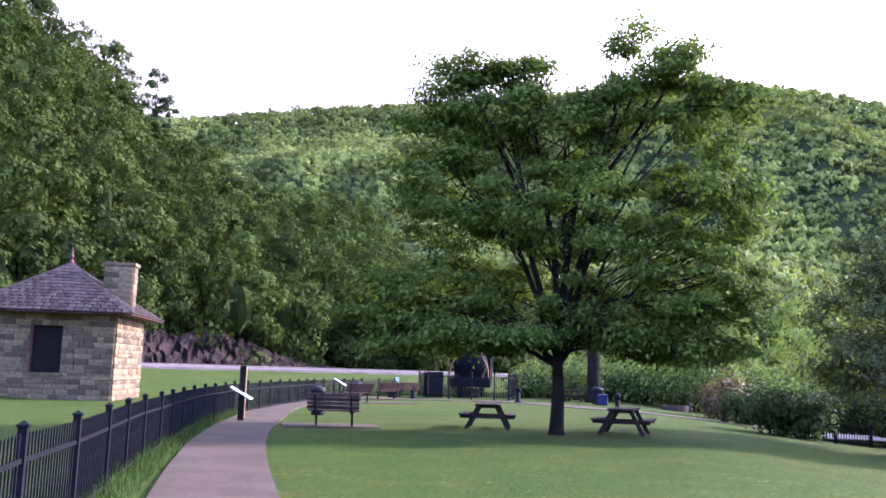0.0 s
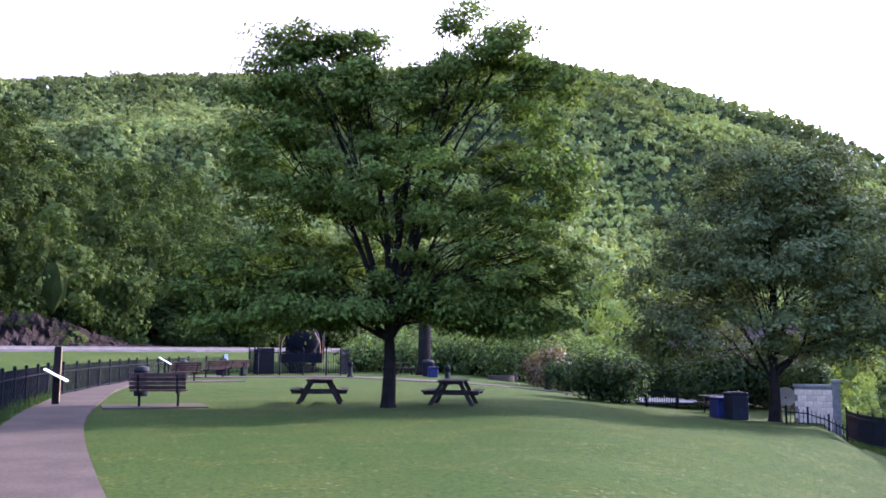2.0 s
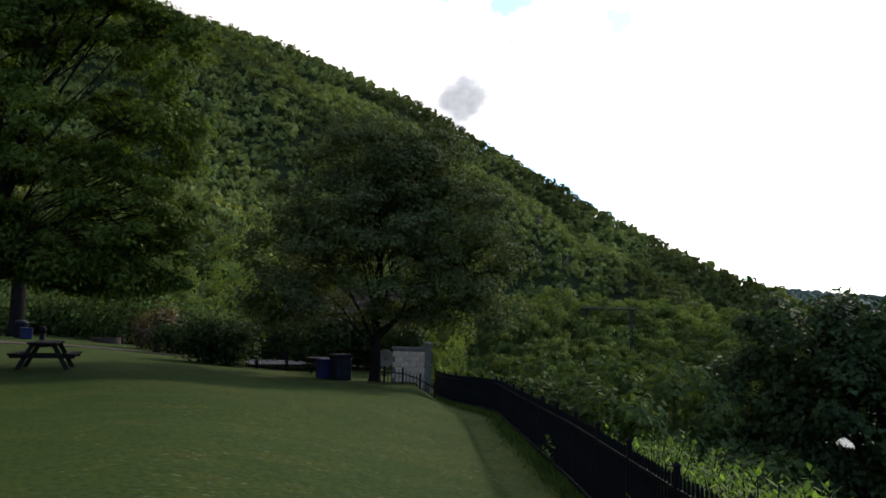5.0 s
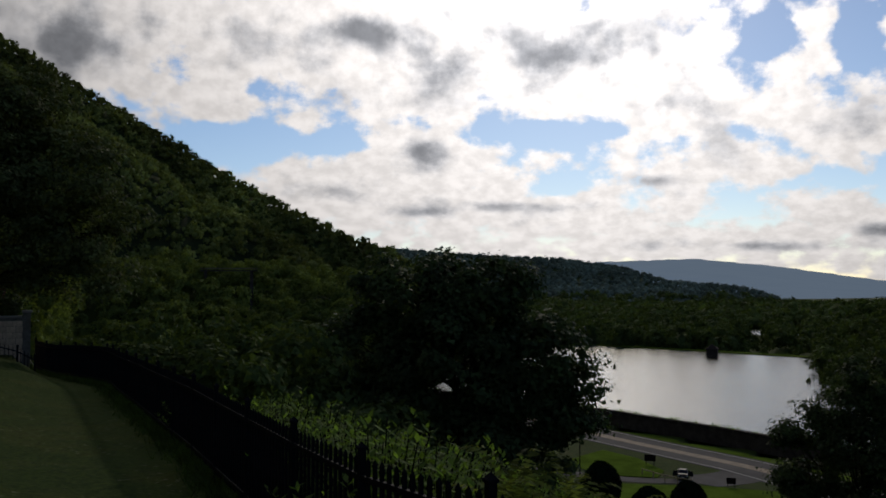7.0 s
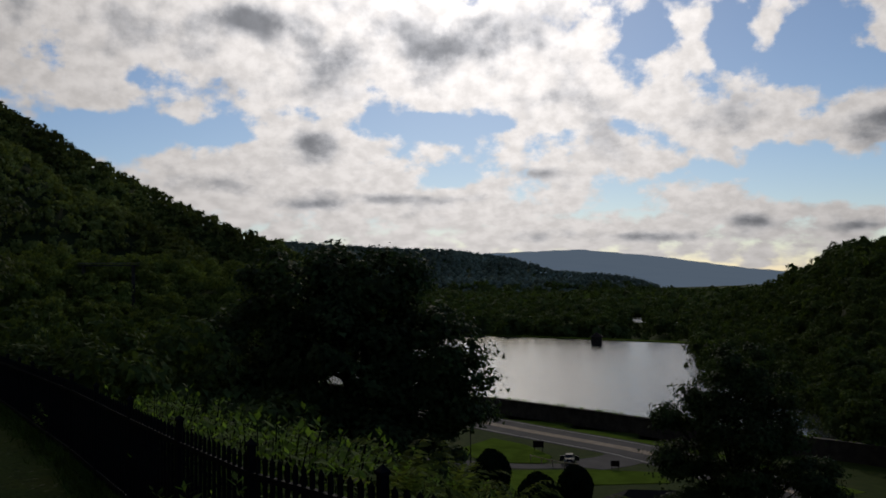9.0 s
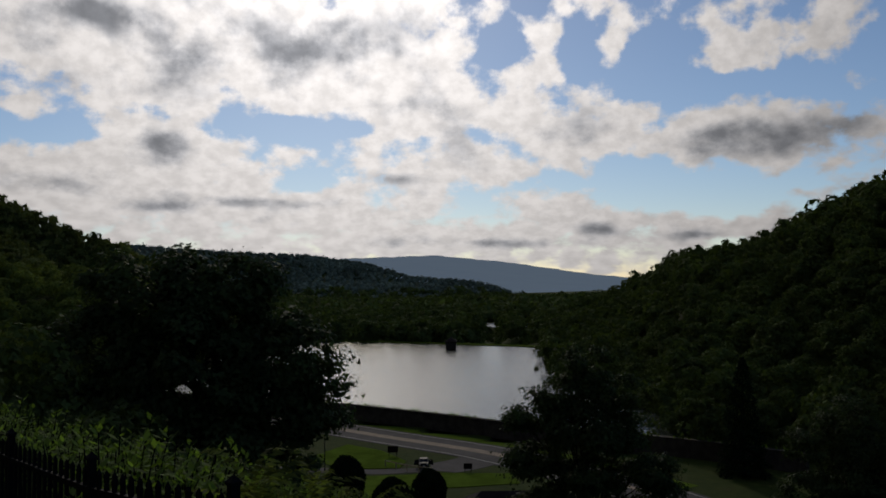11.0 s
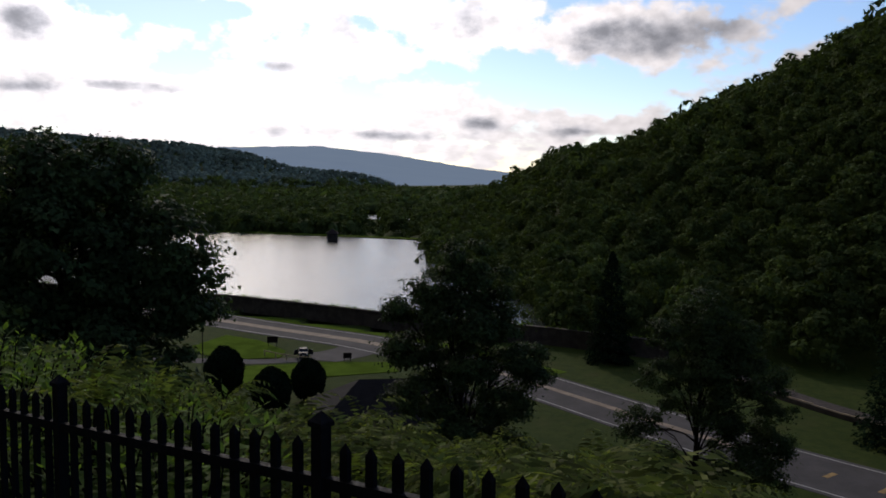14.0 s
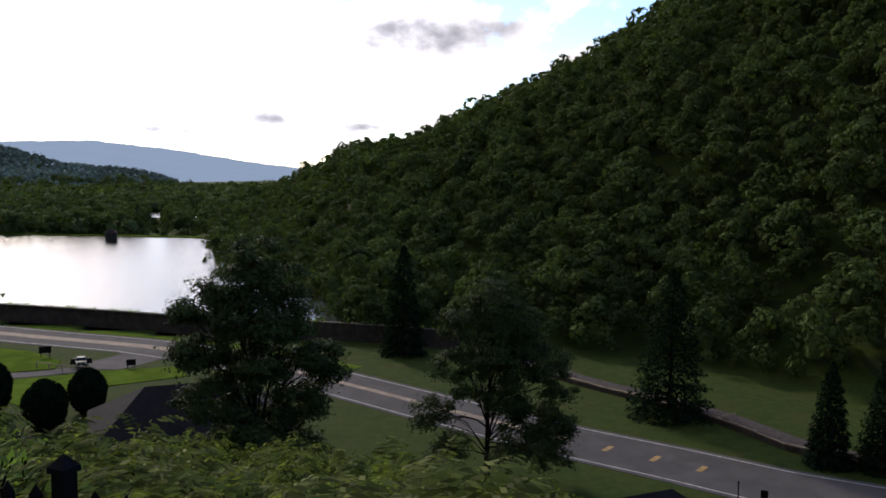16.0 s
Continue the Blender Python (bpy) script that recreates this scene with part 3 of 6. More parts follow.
def dome_shapes(seed, variants, clumps, per, size, tall=1.0, own=0.36, core=1, heart=0.45, floor=-0.7, loose=0.35):
    """Unit tree crowns built of leafy domes: each bough's leaves lie over its top and sides, with hollows between the boughs."""
    rng = np.random.default_rng(seed)
    v0, f0 = ico(core)
    shapes = []
    for k in range(variants):
        d = rng.normal(size=(clumps, 3)); d /= np.linalg.norm(d, axis=1)[:, None]
        d[:, 2] = np.where(d[:, 2] < floor, -d[:, 2], d[:, 2])
        c = d * rng.uniform(0.5, 0.86, clumps)[:, None] * np.array([1, 1, tall])
        c[:, :2] *= (1.0 - 0.45 * np.clip(c[:, 2:] / tall, 0, 1) ** 1.5)
        r = own * rng.uniform(0.6, 1.25, clumps)
        q = rng.normal(size=(clumps, per, 3)) + d[:, None] * 0.7 + np.array([0, 0, 0.45])
        q /= np.linalg.norm(q, axis=2)[:, :, None]
        P = (c[:, None] + q * r[:, None, None] * rng.uniform(0.75, 1.1, (clumps, per, 1)) * np.array([1, 1, 0.72])).reshape(-1, 3)
        N = q.reshape(-1, 3) + rng.normal(size=P.shape) * loose + np.array([0, 0, 0.15])
        tv, tf = bits(rng, P, N, size * rng.uniform(0.6, 1.4, len(P)))
        cv = v0 * np.array([heart, heart, heart * tall]) * rng.uniform(0.65, 1.25, (len(v0), 1))
        shapes.append((0, np.vstack([cv, tv]), np.vstack([np.column_stack([f0, f0[:, 2]]), tf + len(cv)])))
    return shapes


def scatter(name, places, radius, shapes, mat, label, seed, category="woods", sink=0.0):
    """One object of many crowns at the given places. """
    rng = np.random.default_rng(seed)
    vs, tris, soft, base = [], [], [], 0
    which = rng.integers(0, len(shapes), len(places))
    turn = rng.uniform(0, 2 * math.pi, len(places))
    for k, (nf, sv, sf) in enumerate(shapes):
        idx = np.where(which == k)[0]
        if not len(idx): continue
        c, s = np.cos(turn[idx]), np.sin(turn[idx])
        x = sv[None, :, 0] * c[:, None] - sv[None, :, 1] * s[:, None]
        y = sv[None, :, 0] * s[:, None] + sv[None, :, 1] * c[:, None]
        z = np.repeat(sv[None, :, 2], len(idx), 0) * rng.uniform(0.85, 1.25, len(idx))[:, None]
        p = np.stack([x, y, z], -1) * radius[idx][:, None, None] + places[idx][:, None, :]
        vs.append(p.reshape(-1, 3))
        t = sf[:, [0, 1, 2]]
        tris.append((t[None] + (np.arange(len(idx)) * len(sv))[:, None, None] + base).reshape(-1, 3))
        soft.append(np.tile(np.arange(len(t)) < nf, len(idx)))
        base += len(idx) * len(sv)
    me = mesh_from(name, np.vstack(vs), np.vstack(tris), mat)
    me.polygons.foreach_set("use_smooth", np.concatenate(soft))
    return tagged(new(name, me), label, category, kind="stuff")


def spread(rng, b0, b1, d0, d1, gap):
    """Places about gap apart in a sector of bearings and distances."""
    n = int((b1 - b0) / 360 * math.pi * (d1 * d1 - d0 * d0) / gap ** 2)
    xs = np.arange(-d1, d1, gap)
    X, Y = np.meshgrid(xs, xs)
    X = X + rng.uniform(-0.45, 0.45, X.shape) * gap; Y = Y + rng.uniform(-0.45, 0.45, Y.shape) * gap
    X, Y = X.ravel(), Y.ravel()
    d, b = np.hypot(X, Y), np.degrees(np.arctan2(X, Y))
    ok = (d > d0) & (d < d1) & (b > b0) & (b < b1)
    return X[ok], Y[ok]


def on_ridge(X, Y, key, others=True):
    """Which places belong to that ridge's slopes, above the valley."""
    h, own = height(X, Y), ridge_height(X, Y, key)
    return (own >= h - 0.5), h


def front(X, Y, key, back):
    """Keeps the ridge's side that faces the park, and a little of its back."""
    bs, ds = RIDGES[key][:2]
    b, d = np.degrees(np.arctan2(X, Y)), np.hypot(X, Y)
    return d < np.interp(np.where(b < -150, b + 360, b), bs, ds) + back


rng = np.random.default_rng(4)


def wood(name, key, sector, gap, rise, radii, shapes, mat, label, seed, back=20):
    X, Y = spread(rng, *sector, gap)
    ok, h = on_ridge(X, Y, key)
    ok &= front(X, Y, key, back)
    X, Y, h = X[ok], Y[ok], h[ok]
    r = rng.uniform(*radii, len(X)) * rng.uniform(0.85, 1.15, len(X))
    scatter(name, np.stack([X, Y, h + rise + rng.uniform(-1.2, 1.2, len(X))], 1), r, shapes, mat, label, seed)
    return len(X)


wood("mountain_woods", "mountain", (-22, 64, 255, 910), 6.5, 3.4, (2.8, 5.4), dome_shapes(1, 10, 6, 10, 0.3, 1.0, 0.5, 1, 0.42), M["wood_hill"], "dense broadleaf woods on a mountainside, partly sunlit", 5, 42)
wood("spur_woods", "spur", (14, 70, 150, 420), 6.8, 6.5, (3.2, 5.6), dome_shapes(2, 8, 14, 34, 0.115, 1.0, 0.42, 1, 0.4), M["wood_light"], "light green broadleaf woods on a low spur", 6)
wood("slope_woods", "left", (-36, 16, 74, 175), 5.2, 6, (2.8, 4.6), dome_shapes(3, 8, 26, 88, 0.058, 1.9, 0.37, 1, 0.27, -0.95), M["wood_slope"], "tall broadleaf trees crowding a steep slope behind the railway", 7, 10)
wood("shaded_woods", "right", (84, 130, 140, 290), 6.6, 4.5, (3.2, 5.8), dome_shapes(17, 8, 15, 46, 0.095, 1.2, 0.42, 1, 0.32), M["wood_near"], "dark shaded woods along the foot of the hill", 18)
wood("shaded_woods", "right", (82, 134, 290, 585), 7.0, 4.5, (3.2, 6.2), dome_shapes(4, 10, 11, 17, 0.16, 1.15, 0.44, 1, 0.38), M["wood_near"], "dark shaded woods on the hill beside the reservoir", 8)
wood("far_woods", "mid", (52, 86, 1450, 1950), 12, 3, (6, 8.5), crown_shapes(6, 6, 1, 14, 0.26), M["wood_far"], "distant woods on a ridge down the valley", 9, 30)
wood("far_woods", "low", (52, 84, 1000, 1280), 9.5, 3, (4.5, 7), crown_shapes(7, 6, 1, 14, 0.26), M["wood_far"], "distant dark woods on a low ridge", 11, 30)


def trees_at(name, b, d, top, radii, shapes, mat, label, seed):
    """Crowns whose tops reach the elevations given, over whatever ground they have."""
    x, y = d * np.sin(np.radians(b)), d * np.cos(np.radians(b))
    r = np.random.default_rng(seed).uniform(*radii, len(b))
    z = EYE_Z + d * np.tan(np.radians(top)) - r
    return scatter(name, np.stack([x, y, z], 1), r, shapes, mat, label, seed)


# plain down the valley, wooded
X, Y = spread(rng, 52, 90, 640, 1200, 18.0)
h = height(X, Y); ok = h < -20
X, Y, h = X[ok], Y[ok], h[ok]
scatter("plain_woods", np.stack([X, Y, h + 3], 1), rng.uniform(8, 12.5, len(X)), leafy_shapes(14, 5, 14, 6, 0.24, 0.8, 1, heart=0.72, puff=0.9), M["wood_near"], "woods covering the plain down the valley", 13)
# the furthest ridge, its blue distance haze put into a glowing colour
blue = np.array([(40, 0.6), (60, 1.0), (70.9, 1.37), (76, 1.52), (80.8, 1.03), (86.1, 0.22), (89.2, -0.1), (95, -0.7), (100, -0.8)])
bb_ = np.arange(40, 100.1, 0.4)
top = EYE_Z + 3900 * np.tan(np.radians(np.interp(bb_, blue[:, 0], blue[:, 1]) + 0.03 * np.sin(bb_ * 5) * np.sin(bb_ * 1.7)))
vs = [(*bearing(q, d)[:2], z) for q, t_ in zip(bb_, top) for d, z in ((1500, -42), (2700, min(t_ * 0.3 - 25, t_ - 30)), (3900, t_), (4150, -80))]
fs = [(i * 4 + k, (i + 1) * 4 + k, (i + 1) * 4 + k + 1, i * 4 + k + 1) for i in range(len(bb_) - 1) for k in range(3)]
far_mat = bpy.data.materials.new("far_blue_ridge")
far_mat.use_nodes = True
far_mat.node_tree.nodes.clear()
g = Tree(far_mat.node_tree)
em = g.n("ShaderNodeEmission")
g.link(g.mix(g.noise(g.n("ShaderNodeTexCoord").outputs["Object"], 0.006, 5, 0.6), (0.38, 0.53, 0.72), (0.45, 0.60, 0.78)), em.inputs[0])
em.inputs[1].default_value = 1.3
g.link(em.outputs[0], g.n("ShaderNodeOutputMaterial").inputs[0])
tagged(new("backdrop", mesh_from("backdrop", vs, fs, far_mat, flat=False)), "far mountain ridge at the valley's end, glowing with painted blue haze", "backdrop", kind="structure")
# undergrowth along the foot of the slope behind the railway
n = 260
b = rng.uniform(-34, 12, n)
d = np.interp(b, [-34, -19, -11, -4, 2, 12], [72, 80, 87, 94, 102, 135]) + rng.uniform(1.5, 15, n) + np.interp(b, [-34, -24, -10, -6], [4.5, 4.5, 3.0, 0])
x, y = d * np.sin(np.radians(b)), d * np.cos(np.radians(b))
r = rng.uniform(1.4, 2.8, n)
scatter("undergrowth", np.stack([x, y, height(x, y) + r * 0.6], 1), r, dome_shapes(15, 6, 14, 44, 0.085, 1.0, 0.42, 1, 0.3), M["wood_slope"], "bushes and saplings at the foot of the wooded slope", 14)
# belt of trees beyond the dam
X, Y = spread(rng, 55, 86, 425, 640, 9.0)
h = height(X, Y); ok = (h < -25) & ~inside(X, Y, SHORE)
X, Y, h = X[ok], Y[ok], h[ok]
wb = np.degrees(np.arctan2(X, Y))
low = ((wb > 78.9) & (wb < 80.6)) | ((wb > 81.4) & (wb < 82.6))          # scrub, where the second reservoir shows
keep = ~(low & (np.hypot(X, Y) > 555))
X, Y, h, low = X[keep], Y[keep], h[keep], low[keep]
scatter("valley_woods", np.stack([X, Y, h + np.where(low, 0.8, 5)], 1), np.where(low, 2.4, rng.uniform(4.5, 7.5, len(X))), dome_shapes(8, 6, 12, 18, 0.16, 1.0, 0.45, 1, 0.55), M["wood_near"], "green belt of trees beyond the dam", 10)
# young trees standing on the bank beyond the park's far rim
n = 150
b = rng.uniform(4, 36, n); d = rng.uniform(86, 150, n)
low = np.interp(b, [4, 9, 14, 18, 22, 26, 30, 36], [2.5, 3.2, 5.4, 5.6, 4.4, 3.0, 2.2, 1.6])
trees_at("bank_woods", b, d, low - rng.uniform(0, 1, n) ** 0.7 * (low + 4.0), (2.4, 4.2), dome_shapes(9, 8, 22, 74, 0.064, 1.15, 0.4, 1, 0.32), M["wood_light"], "light green young trees on the bank below the park", 12)

# ---- single trees ----
def limb_mesh(segments):
    """Tapered limbs from (points, radii)."""
    vs, fs, n = [], [], 7
    for pts, rad in segments:
        base = len(vs)
        for i, p in enumerate(pts):
            t = (pts[min(i + 1, len(pts) - 1)] - pts[max(i - 1, 0)]).normalized()
            u = t.orthogonal().normalized(); v = t.cross(u)
            for k in range(n):
                a = 2 * math.pi * k / n
                vs.append(p + (u * math.cos(a) + v * math.sin(a)) * rad[i])
        for i in range(len(pts) - 1):
            for k in range(n):
                a, b = base + i * n + k, base + i * n + (k + 1) % n
                fs.append((a, b, b + n, a + n))
    return mesh_from("trunk", [tuple(v) for v in vs], fs, M["bark"], flat=False)


def leafy_tree(name, at, lobes, trunk_h, trunk_r, leaves, leaf, mat, label, seed, clumps=260, clump=0.75, lean=(0, 0), fork=0.5, flat=0.6, simple=False):
    """A broadleaf tree: trunk, limbs reaching to clumps of leaves set about in the crown's lobes (x, y, z, rx, ry, rz from its foot)."""
    rng = np.random.default_rng(seed)
    th = thing(name, label, "tree", at=at)
    L = np.array(lobes, float)
    vol = np.prod(L[:, 3:], 1) ** 0.75
    pick = rng.choice(len(L), clumps, p=vol / vol.sum())
    d = rng.normal(size=(clumps, 3)); d /= np.linalg.norm(d, axis=1)[:, None]
    r = rng.uniform(0.25, 1.0, clumps) ** 0.45
    C = L[pick, :3] + d * r[:, None] * L[pick, 3:]
    # limbs: trunk, then main limbs from it, then twigs to the clumps
    top = Vector((lean[0], lean[1], trunk_h))
    segs = []
    tp = [Vector((0, 0, -0.15)), Vector((0, 0, 0.12)), top * 0.35 + Vector((0.04, 0.03, 0)), top]
    segs.append((tp, [trunk_r * 1.7, trunk_r * 1.2, trunk_r, trunk_r * 0.6]))
    mains = []
    for x, y, z, rx, ry, rz in lobes:
        end = Vector((x, y, z + rz * 0.35))
        start = top * rng.uniform(fork, 1.0)
        mid = start.lerp(end, 0.45) + Vector((0, 0, 0.12 * (end - start).length)) - Vector((x, y, 0)) * 0.06
        pts = [start, start.lerp(mid, 0.5) + Vector(rng.normal(size=3) * 0.12), mid, mid.lerp(end, 0.55) + Vector(rng.normal(size=3) * 0.2), end]
        q = trunk_r * (0.6 if z > 0.93 * L[:, 2].max() else rng.uniform(0.26, 0.42))
        segs.append((pts, [q, q * 0.8, q * 0.6, q * 0.4, q * 0.15]))
        mains.append(pts)
    for i in range(0, clumps, 2):
        m = mains[pick[i]]
        end = Vector(C[i])
        j = rng.integers(1, 4)
        start = m[j].lerp(m[j + 1], rng.uniform(0, 1))
        mid = start.lerp(end, 0.5) + Vector(rng.normal(size=3) * 0.15)
        segs.append(([start, mid, end], [trunk_r * 0.13, trunk_r * 0.09, trunk_r * 0.03]))
    part("trunk", limb_mesh(segs), None, th)
    per = leaves // clumps
    own = rng.uniform(0.6, 1.35, clumps) * clump
    g = rng.normal(size=(clumps, per, 3)) * np.array([0.55, 0.55, 0.55 * flat])
    P = (C[:, None, :] + g * own[:, None, None]).reshape(-1, 3)
    P[:, 2] -= 0.15 * np.hypot(g[..., 0], g[..., 1]).ravel() * np.repeat(own, per)
    N = rng.normal(size=P.shape) * 0.45 + g.reshape(-1, 3) * 0.8 + np.repeat(d, per, 0) * 0.35 + np.array([0, 0, 0.7])
    v, f = (bits if simple else tufts)(rng, P, N, leaf * rng.uniform(0.6, 1.3, len(P)))
    part("crown", mesh_from("crown", v, f[:, :3] if simple else f, mat), None, th)
    return th


def at_ground(b, d, shift=False):
    p = bearing(b, d) + (STEP if shift else Vector())
    return (p.x, p.y, zg(p.x, p.y))


def tilted(lobes, b):
    """Lobes given as (right, away, up, ...) seen along bearing b, turned into the world."""
    c, s = math.cos(radians(b)), math.sin(radians(b))
    return [(x * c + y * s, -x * s + y * c, z, rx, ry, rz) for x, y, z, rx, ry, rz in lobes]


MAPLE = [(-2.6, 0, 11.2, 2.3, 2.3, 1.7), (-4.2, 0.5, 9.8, 1.7, 2, 1.2), (3.0, 0.3, 12.2, 2.2, 2.3, 1.9), (4.6, -0.4, 10.8, 1.9, 2, 1.6), (0.4, 0.8, 9.8, 2.0, 2.4, 1.6), (-3.3, -0.5, 7.6, 2.2, 2.4, 1.6),
         (4.3, 0.4, 7.7, 2.4, 2.6, 1.7), (0.6, -1.2, 6.9, 2.6, 2.4, 1.7), (-3.8, 0.4, 4.7, 2.5, 2.6, 1.4), (3.9, -0.2, 5.0, 2.5, 2.8, 1.6), (-0.6, 1.2, 4.6, 2.4, 2.4, 1.2), (-2.6, -1.0, 3.3, 2.4, 2.2, 0.7), (2.6, 0.9, 3.4, 2.3, 2.2, 0.9), (5.2, 0, 3.7, 1.3, 1.8, 1.2), (-5.6, 0, 4.2, 1.7, 2.0, 1.0), (-5.0, 0.3, 3.0, 1.5, 1.8, 0.6), (1.7, 0, 12.2, 1.3, 1.4, 1.5), (4.3, 0, 12.2, 1.2, 1.2, 1.1), (-3.7, 0, 11.8, 1.2, 1.2, 1.2), (-1.3, 0, 11.9, 1.1, 1.2, 1.2), (-3.4, 0, 3.0, 2.4, 2.2, 0.55), (-1.4, -1.0, 3.2, 2.0, 1.8, 0.5), (3.6, 0, 2.9, 2.2, 2.0, 0.6), (1.4, -0.8, 3.5, 1.8, 1.8, 0.6)]
leafy_tree("maple_tree", at_ground(7.35, 25.2), tilted([tuple(0.87 * v for v in l) for l in MAPLE], 7.35), 3.0, 0.185, 145000, 0.078, M["leaf"], "broad maple with a forked dark trunk on the lawn", 21, clumps=560, clump=0.52, flat=0.42, fork=0.6)
SKYLINE = [(0, 0, 20.5, 1.5, 1.5, 1.8), (-1.6, 0, 17.0, 1.9, 1.9, 1.8), (1.7, 0, 16.2, 2.1, 2.0, 2.0), (0.2, 0, 13.0, 2.6, 2.4, 2.2), (-2.0, 0, 10.0, 2.2, 2.2, 2.0), (2.2, 0, 9.6, 2.4, 2.2, 2.0)]
for b, d, k, leaves, seed in ((-19.3, 150, 1.0, 7000, 31), (-21.5, 152, 0.92, 2600, 32), (-16.4, 152, 0.72, 6000, 33)):
    leafy_tree("skyline_tree", at_ground(b, d), tilted([tuple(k * v for v in l) for l in SKYLINE], b), 12 * k, 0.2, leaves, 0.26, M["leaf_dark"], "slender open-crowned tree standing above the wooded slope", seed, clumps=90, clump=0.7, flat=0.6, fork=0.6, simple=True)
ROUND = [(0, 0, 9.0, 2.6, 2.6, 1.5), (1.6, 0, 8.3, 2.0, 2, 1.6), (-1.8, 0.4, 7.3, 2.3, 2.4, 1.7), (2.8, 0.3, 6.4, 2.3, 2.6, 1.7), (-3.2, 0, 5.0, 2.2, 2.6, 1.6), (0, -1, 6, 2.6, 2.4, 1.8), (3.4, 0, 4.4, 2.2, 2.5, 1.6), (-3.5, -0.4, 3.2, 2.1, 2.2, 1.1), (3.4, 0.4, 2.8, 2.0, 2.2, 1.0), (0.3, 0.6, 3.5, 2.8, 2.4, 1.2)]
leafy_tree("round_tree", at_ground(31.5, 34), tilted(ROUND, 31.5), 2.2, 0.2, 80000, 0.088, M["leaf2"], "dense round broadleaf tree at the lawn's edge", 22, clumps=330, clump=0.74, flat=0.45)
OAK = [(-3.2, 0, 24.0, 3.6, 4, 2.6), (0.6, 0, 24.4, 2.6, 3, 2.4), (-5.6, 0, 20.5, 2.6, 4, 3.2), (-1, -1, 20.0, 4.2, 4, 3.4), (3.4, 0, 20.6, 2.8, 3.4, 2.4), (-5.5, 0, 15.5, 3.0, 4, 3.2), (0, -1, 14.5, 4.4, 4, 3.4),
       (4.6, 0, 17.2, 2.4, 3.2, 2.0), (6.4, 0, 18.9, 1.7, 2.2, 1.0), (3.4, 0, 13.4, 2.0, 3, 1.6), (-4.5, 0, 11, 3.0, 3, 2.2), (2.4, 0, 10.2, 2.2, 3, 1.6)]
leafy_tree("oak_tree", at_ground(61.7, 52, True), tilted([(x, y, z - 23 - at_ground(61.7, 52, True)[2], *r) for x, y, z, *r in OAK], 61.7), 6, 0.45, 110000, 0.19, M["leaf_dark"], "big dark oak on the bank below the fence", 23, clumps=560, clump=1.0, flat=0.5, simple=True)
LINDEN = [(0.2, 0, 25.0, 2.4, 2.6, 2.2), (-2.2, 0, 22.4, 2.6, 2.8, 2.0), (2.6, 0, 22.6, 2.6, 2.8, 2.2), (-5.0, 0, 20.2, 2.8, 2.6, 1.4), (0, -1, 19.5, 3.6, 3.4, 2.4), (4.0, 0, 18.8, 2.8, 3, 2.0), (-4.6, 0, 16.0, 3.0, 3, 1.8), (6.0, 0, 15.4, 2.6, 2.8, 1.8), (0.6, 0, 14.6, 4, 3.6, 2.4), (-4.2, 0, 11.6, 3.2, 3, 2.0), (4.4, 0, 11.0, 3.6, 3, 2.2), (7.2, 0, 13.6, 1.6, 2, 1.0), (0, 0, 8.4, 4.6, 3.6, 2.4), (-3.8, 0, 5.8, 3, 3, 1.8), (4.4, 0, 6.6, 3.4, 3, 2.0), (0.4, 0, 4.6, 4.4, 3.6, 2.0), (-3.4, 0, 3.2, 3.0, 3, 1.4), (4.0, 0, 3.4, 3.2, 3, 1.6)]
leafy_tree("oak_tree", at_ground(85.6, 85, True), tilted(LINDEN, 85.6), 8, 0.4, 92000, 0.195, M["leaf_dark"], "dark spreading oak above the road, open at its top", 24, clumps=520, clump=1.05, flat=0.5, simple=True)
ASH = [(0.5, 0, 20.4, 2.6, 2.8, 1.9), (-3.0, 0, 17.4, 2.8, 2.8, 1.8), (3.6, 0, 17.6, 2.8, 3, 2.0), (0.6, 0, 16.2, 3.2, 3, 2.0), (6.0, 0, 13.2, 2.8, 3, 2.0), (-3.6, 0, 13.2, 2.6, 2.8, 1.6), (2.2, 0, 11.8, 3.6, 3, 2.0), (7.4, 0, 10.8, 2.0, 2.4, 1.4), (-5.8, 0, 8.0, 2.2, 2.2, 1.2), (4.8, 0, 7.8, 3.2, 3, 1.8), (-7.0, 0, 6.6, 1.6, 1.8, 0.8), (5.6, 0, 4.6, 3.0, 2.6, 1.6), (1.0, 0.6, 18.2, 3.4, 3, 1.8), (0.5, -0.8, 14.0, 3.8, 3, 2.0), (4.4, 0.5, 15.2, 3.0, 3, 1.8), (1.5, 0.8, 9.4, 3.2, 3, 1.8), (-2.6, 0, 10.6, 2.2, 2.4, 1.3), (3.2, 0, 5.8, 2.8, 2.6, 1.4), (7.0, 0, 7.4, 2.2, 2.4, 1.4), (-3.4, 0, 4.8, 1.6, 1.8, 0.8), (-4.6, 0, 3.2, 1.8, 2.0, 0.9), (2.6, 0, 3.2, 2.4, 2.4, 1.0), (6.8, 0, 2.8, 2.0, 2.2, 1.0), (8.2, 0, 5.4, 1.4, 1.8, 0.8)]
leafy_tree("ash_tree", at_ground(101, 93, True), tilted(ASH, 101), 8.5, 0.3, 76000, 0.15, M["leaf_dark"], "airy ash with bare lower limbs beside the road", 25, clumps=400, clump=0.95, flat=0.5, fork=0.3, simple=True)


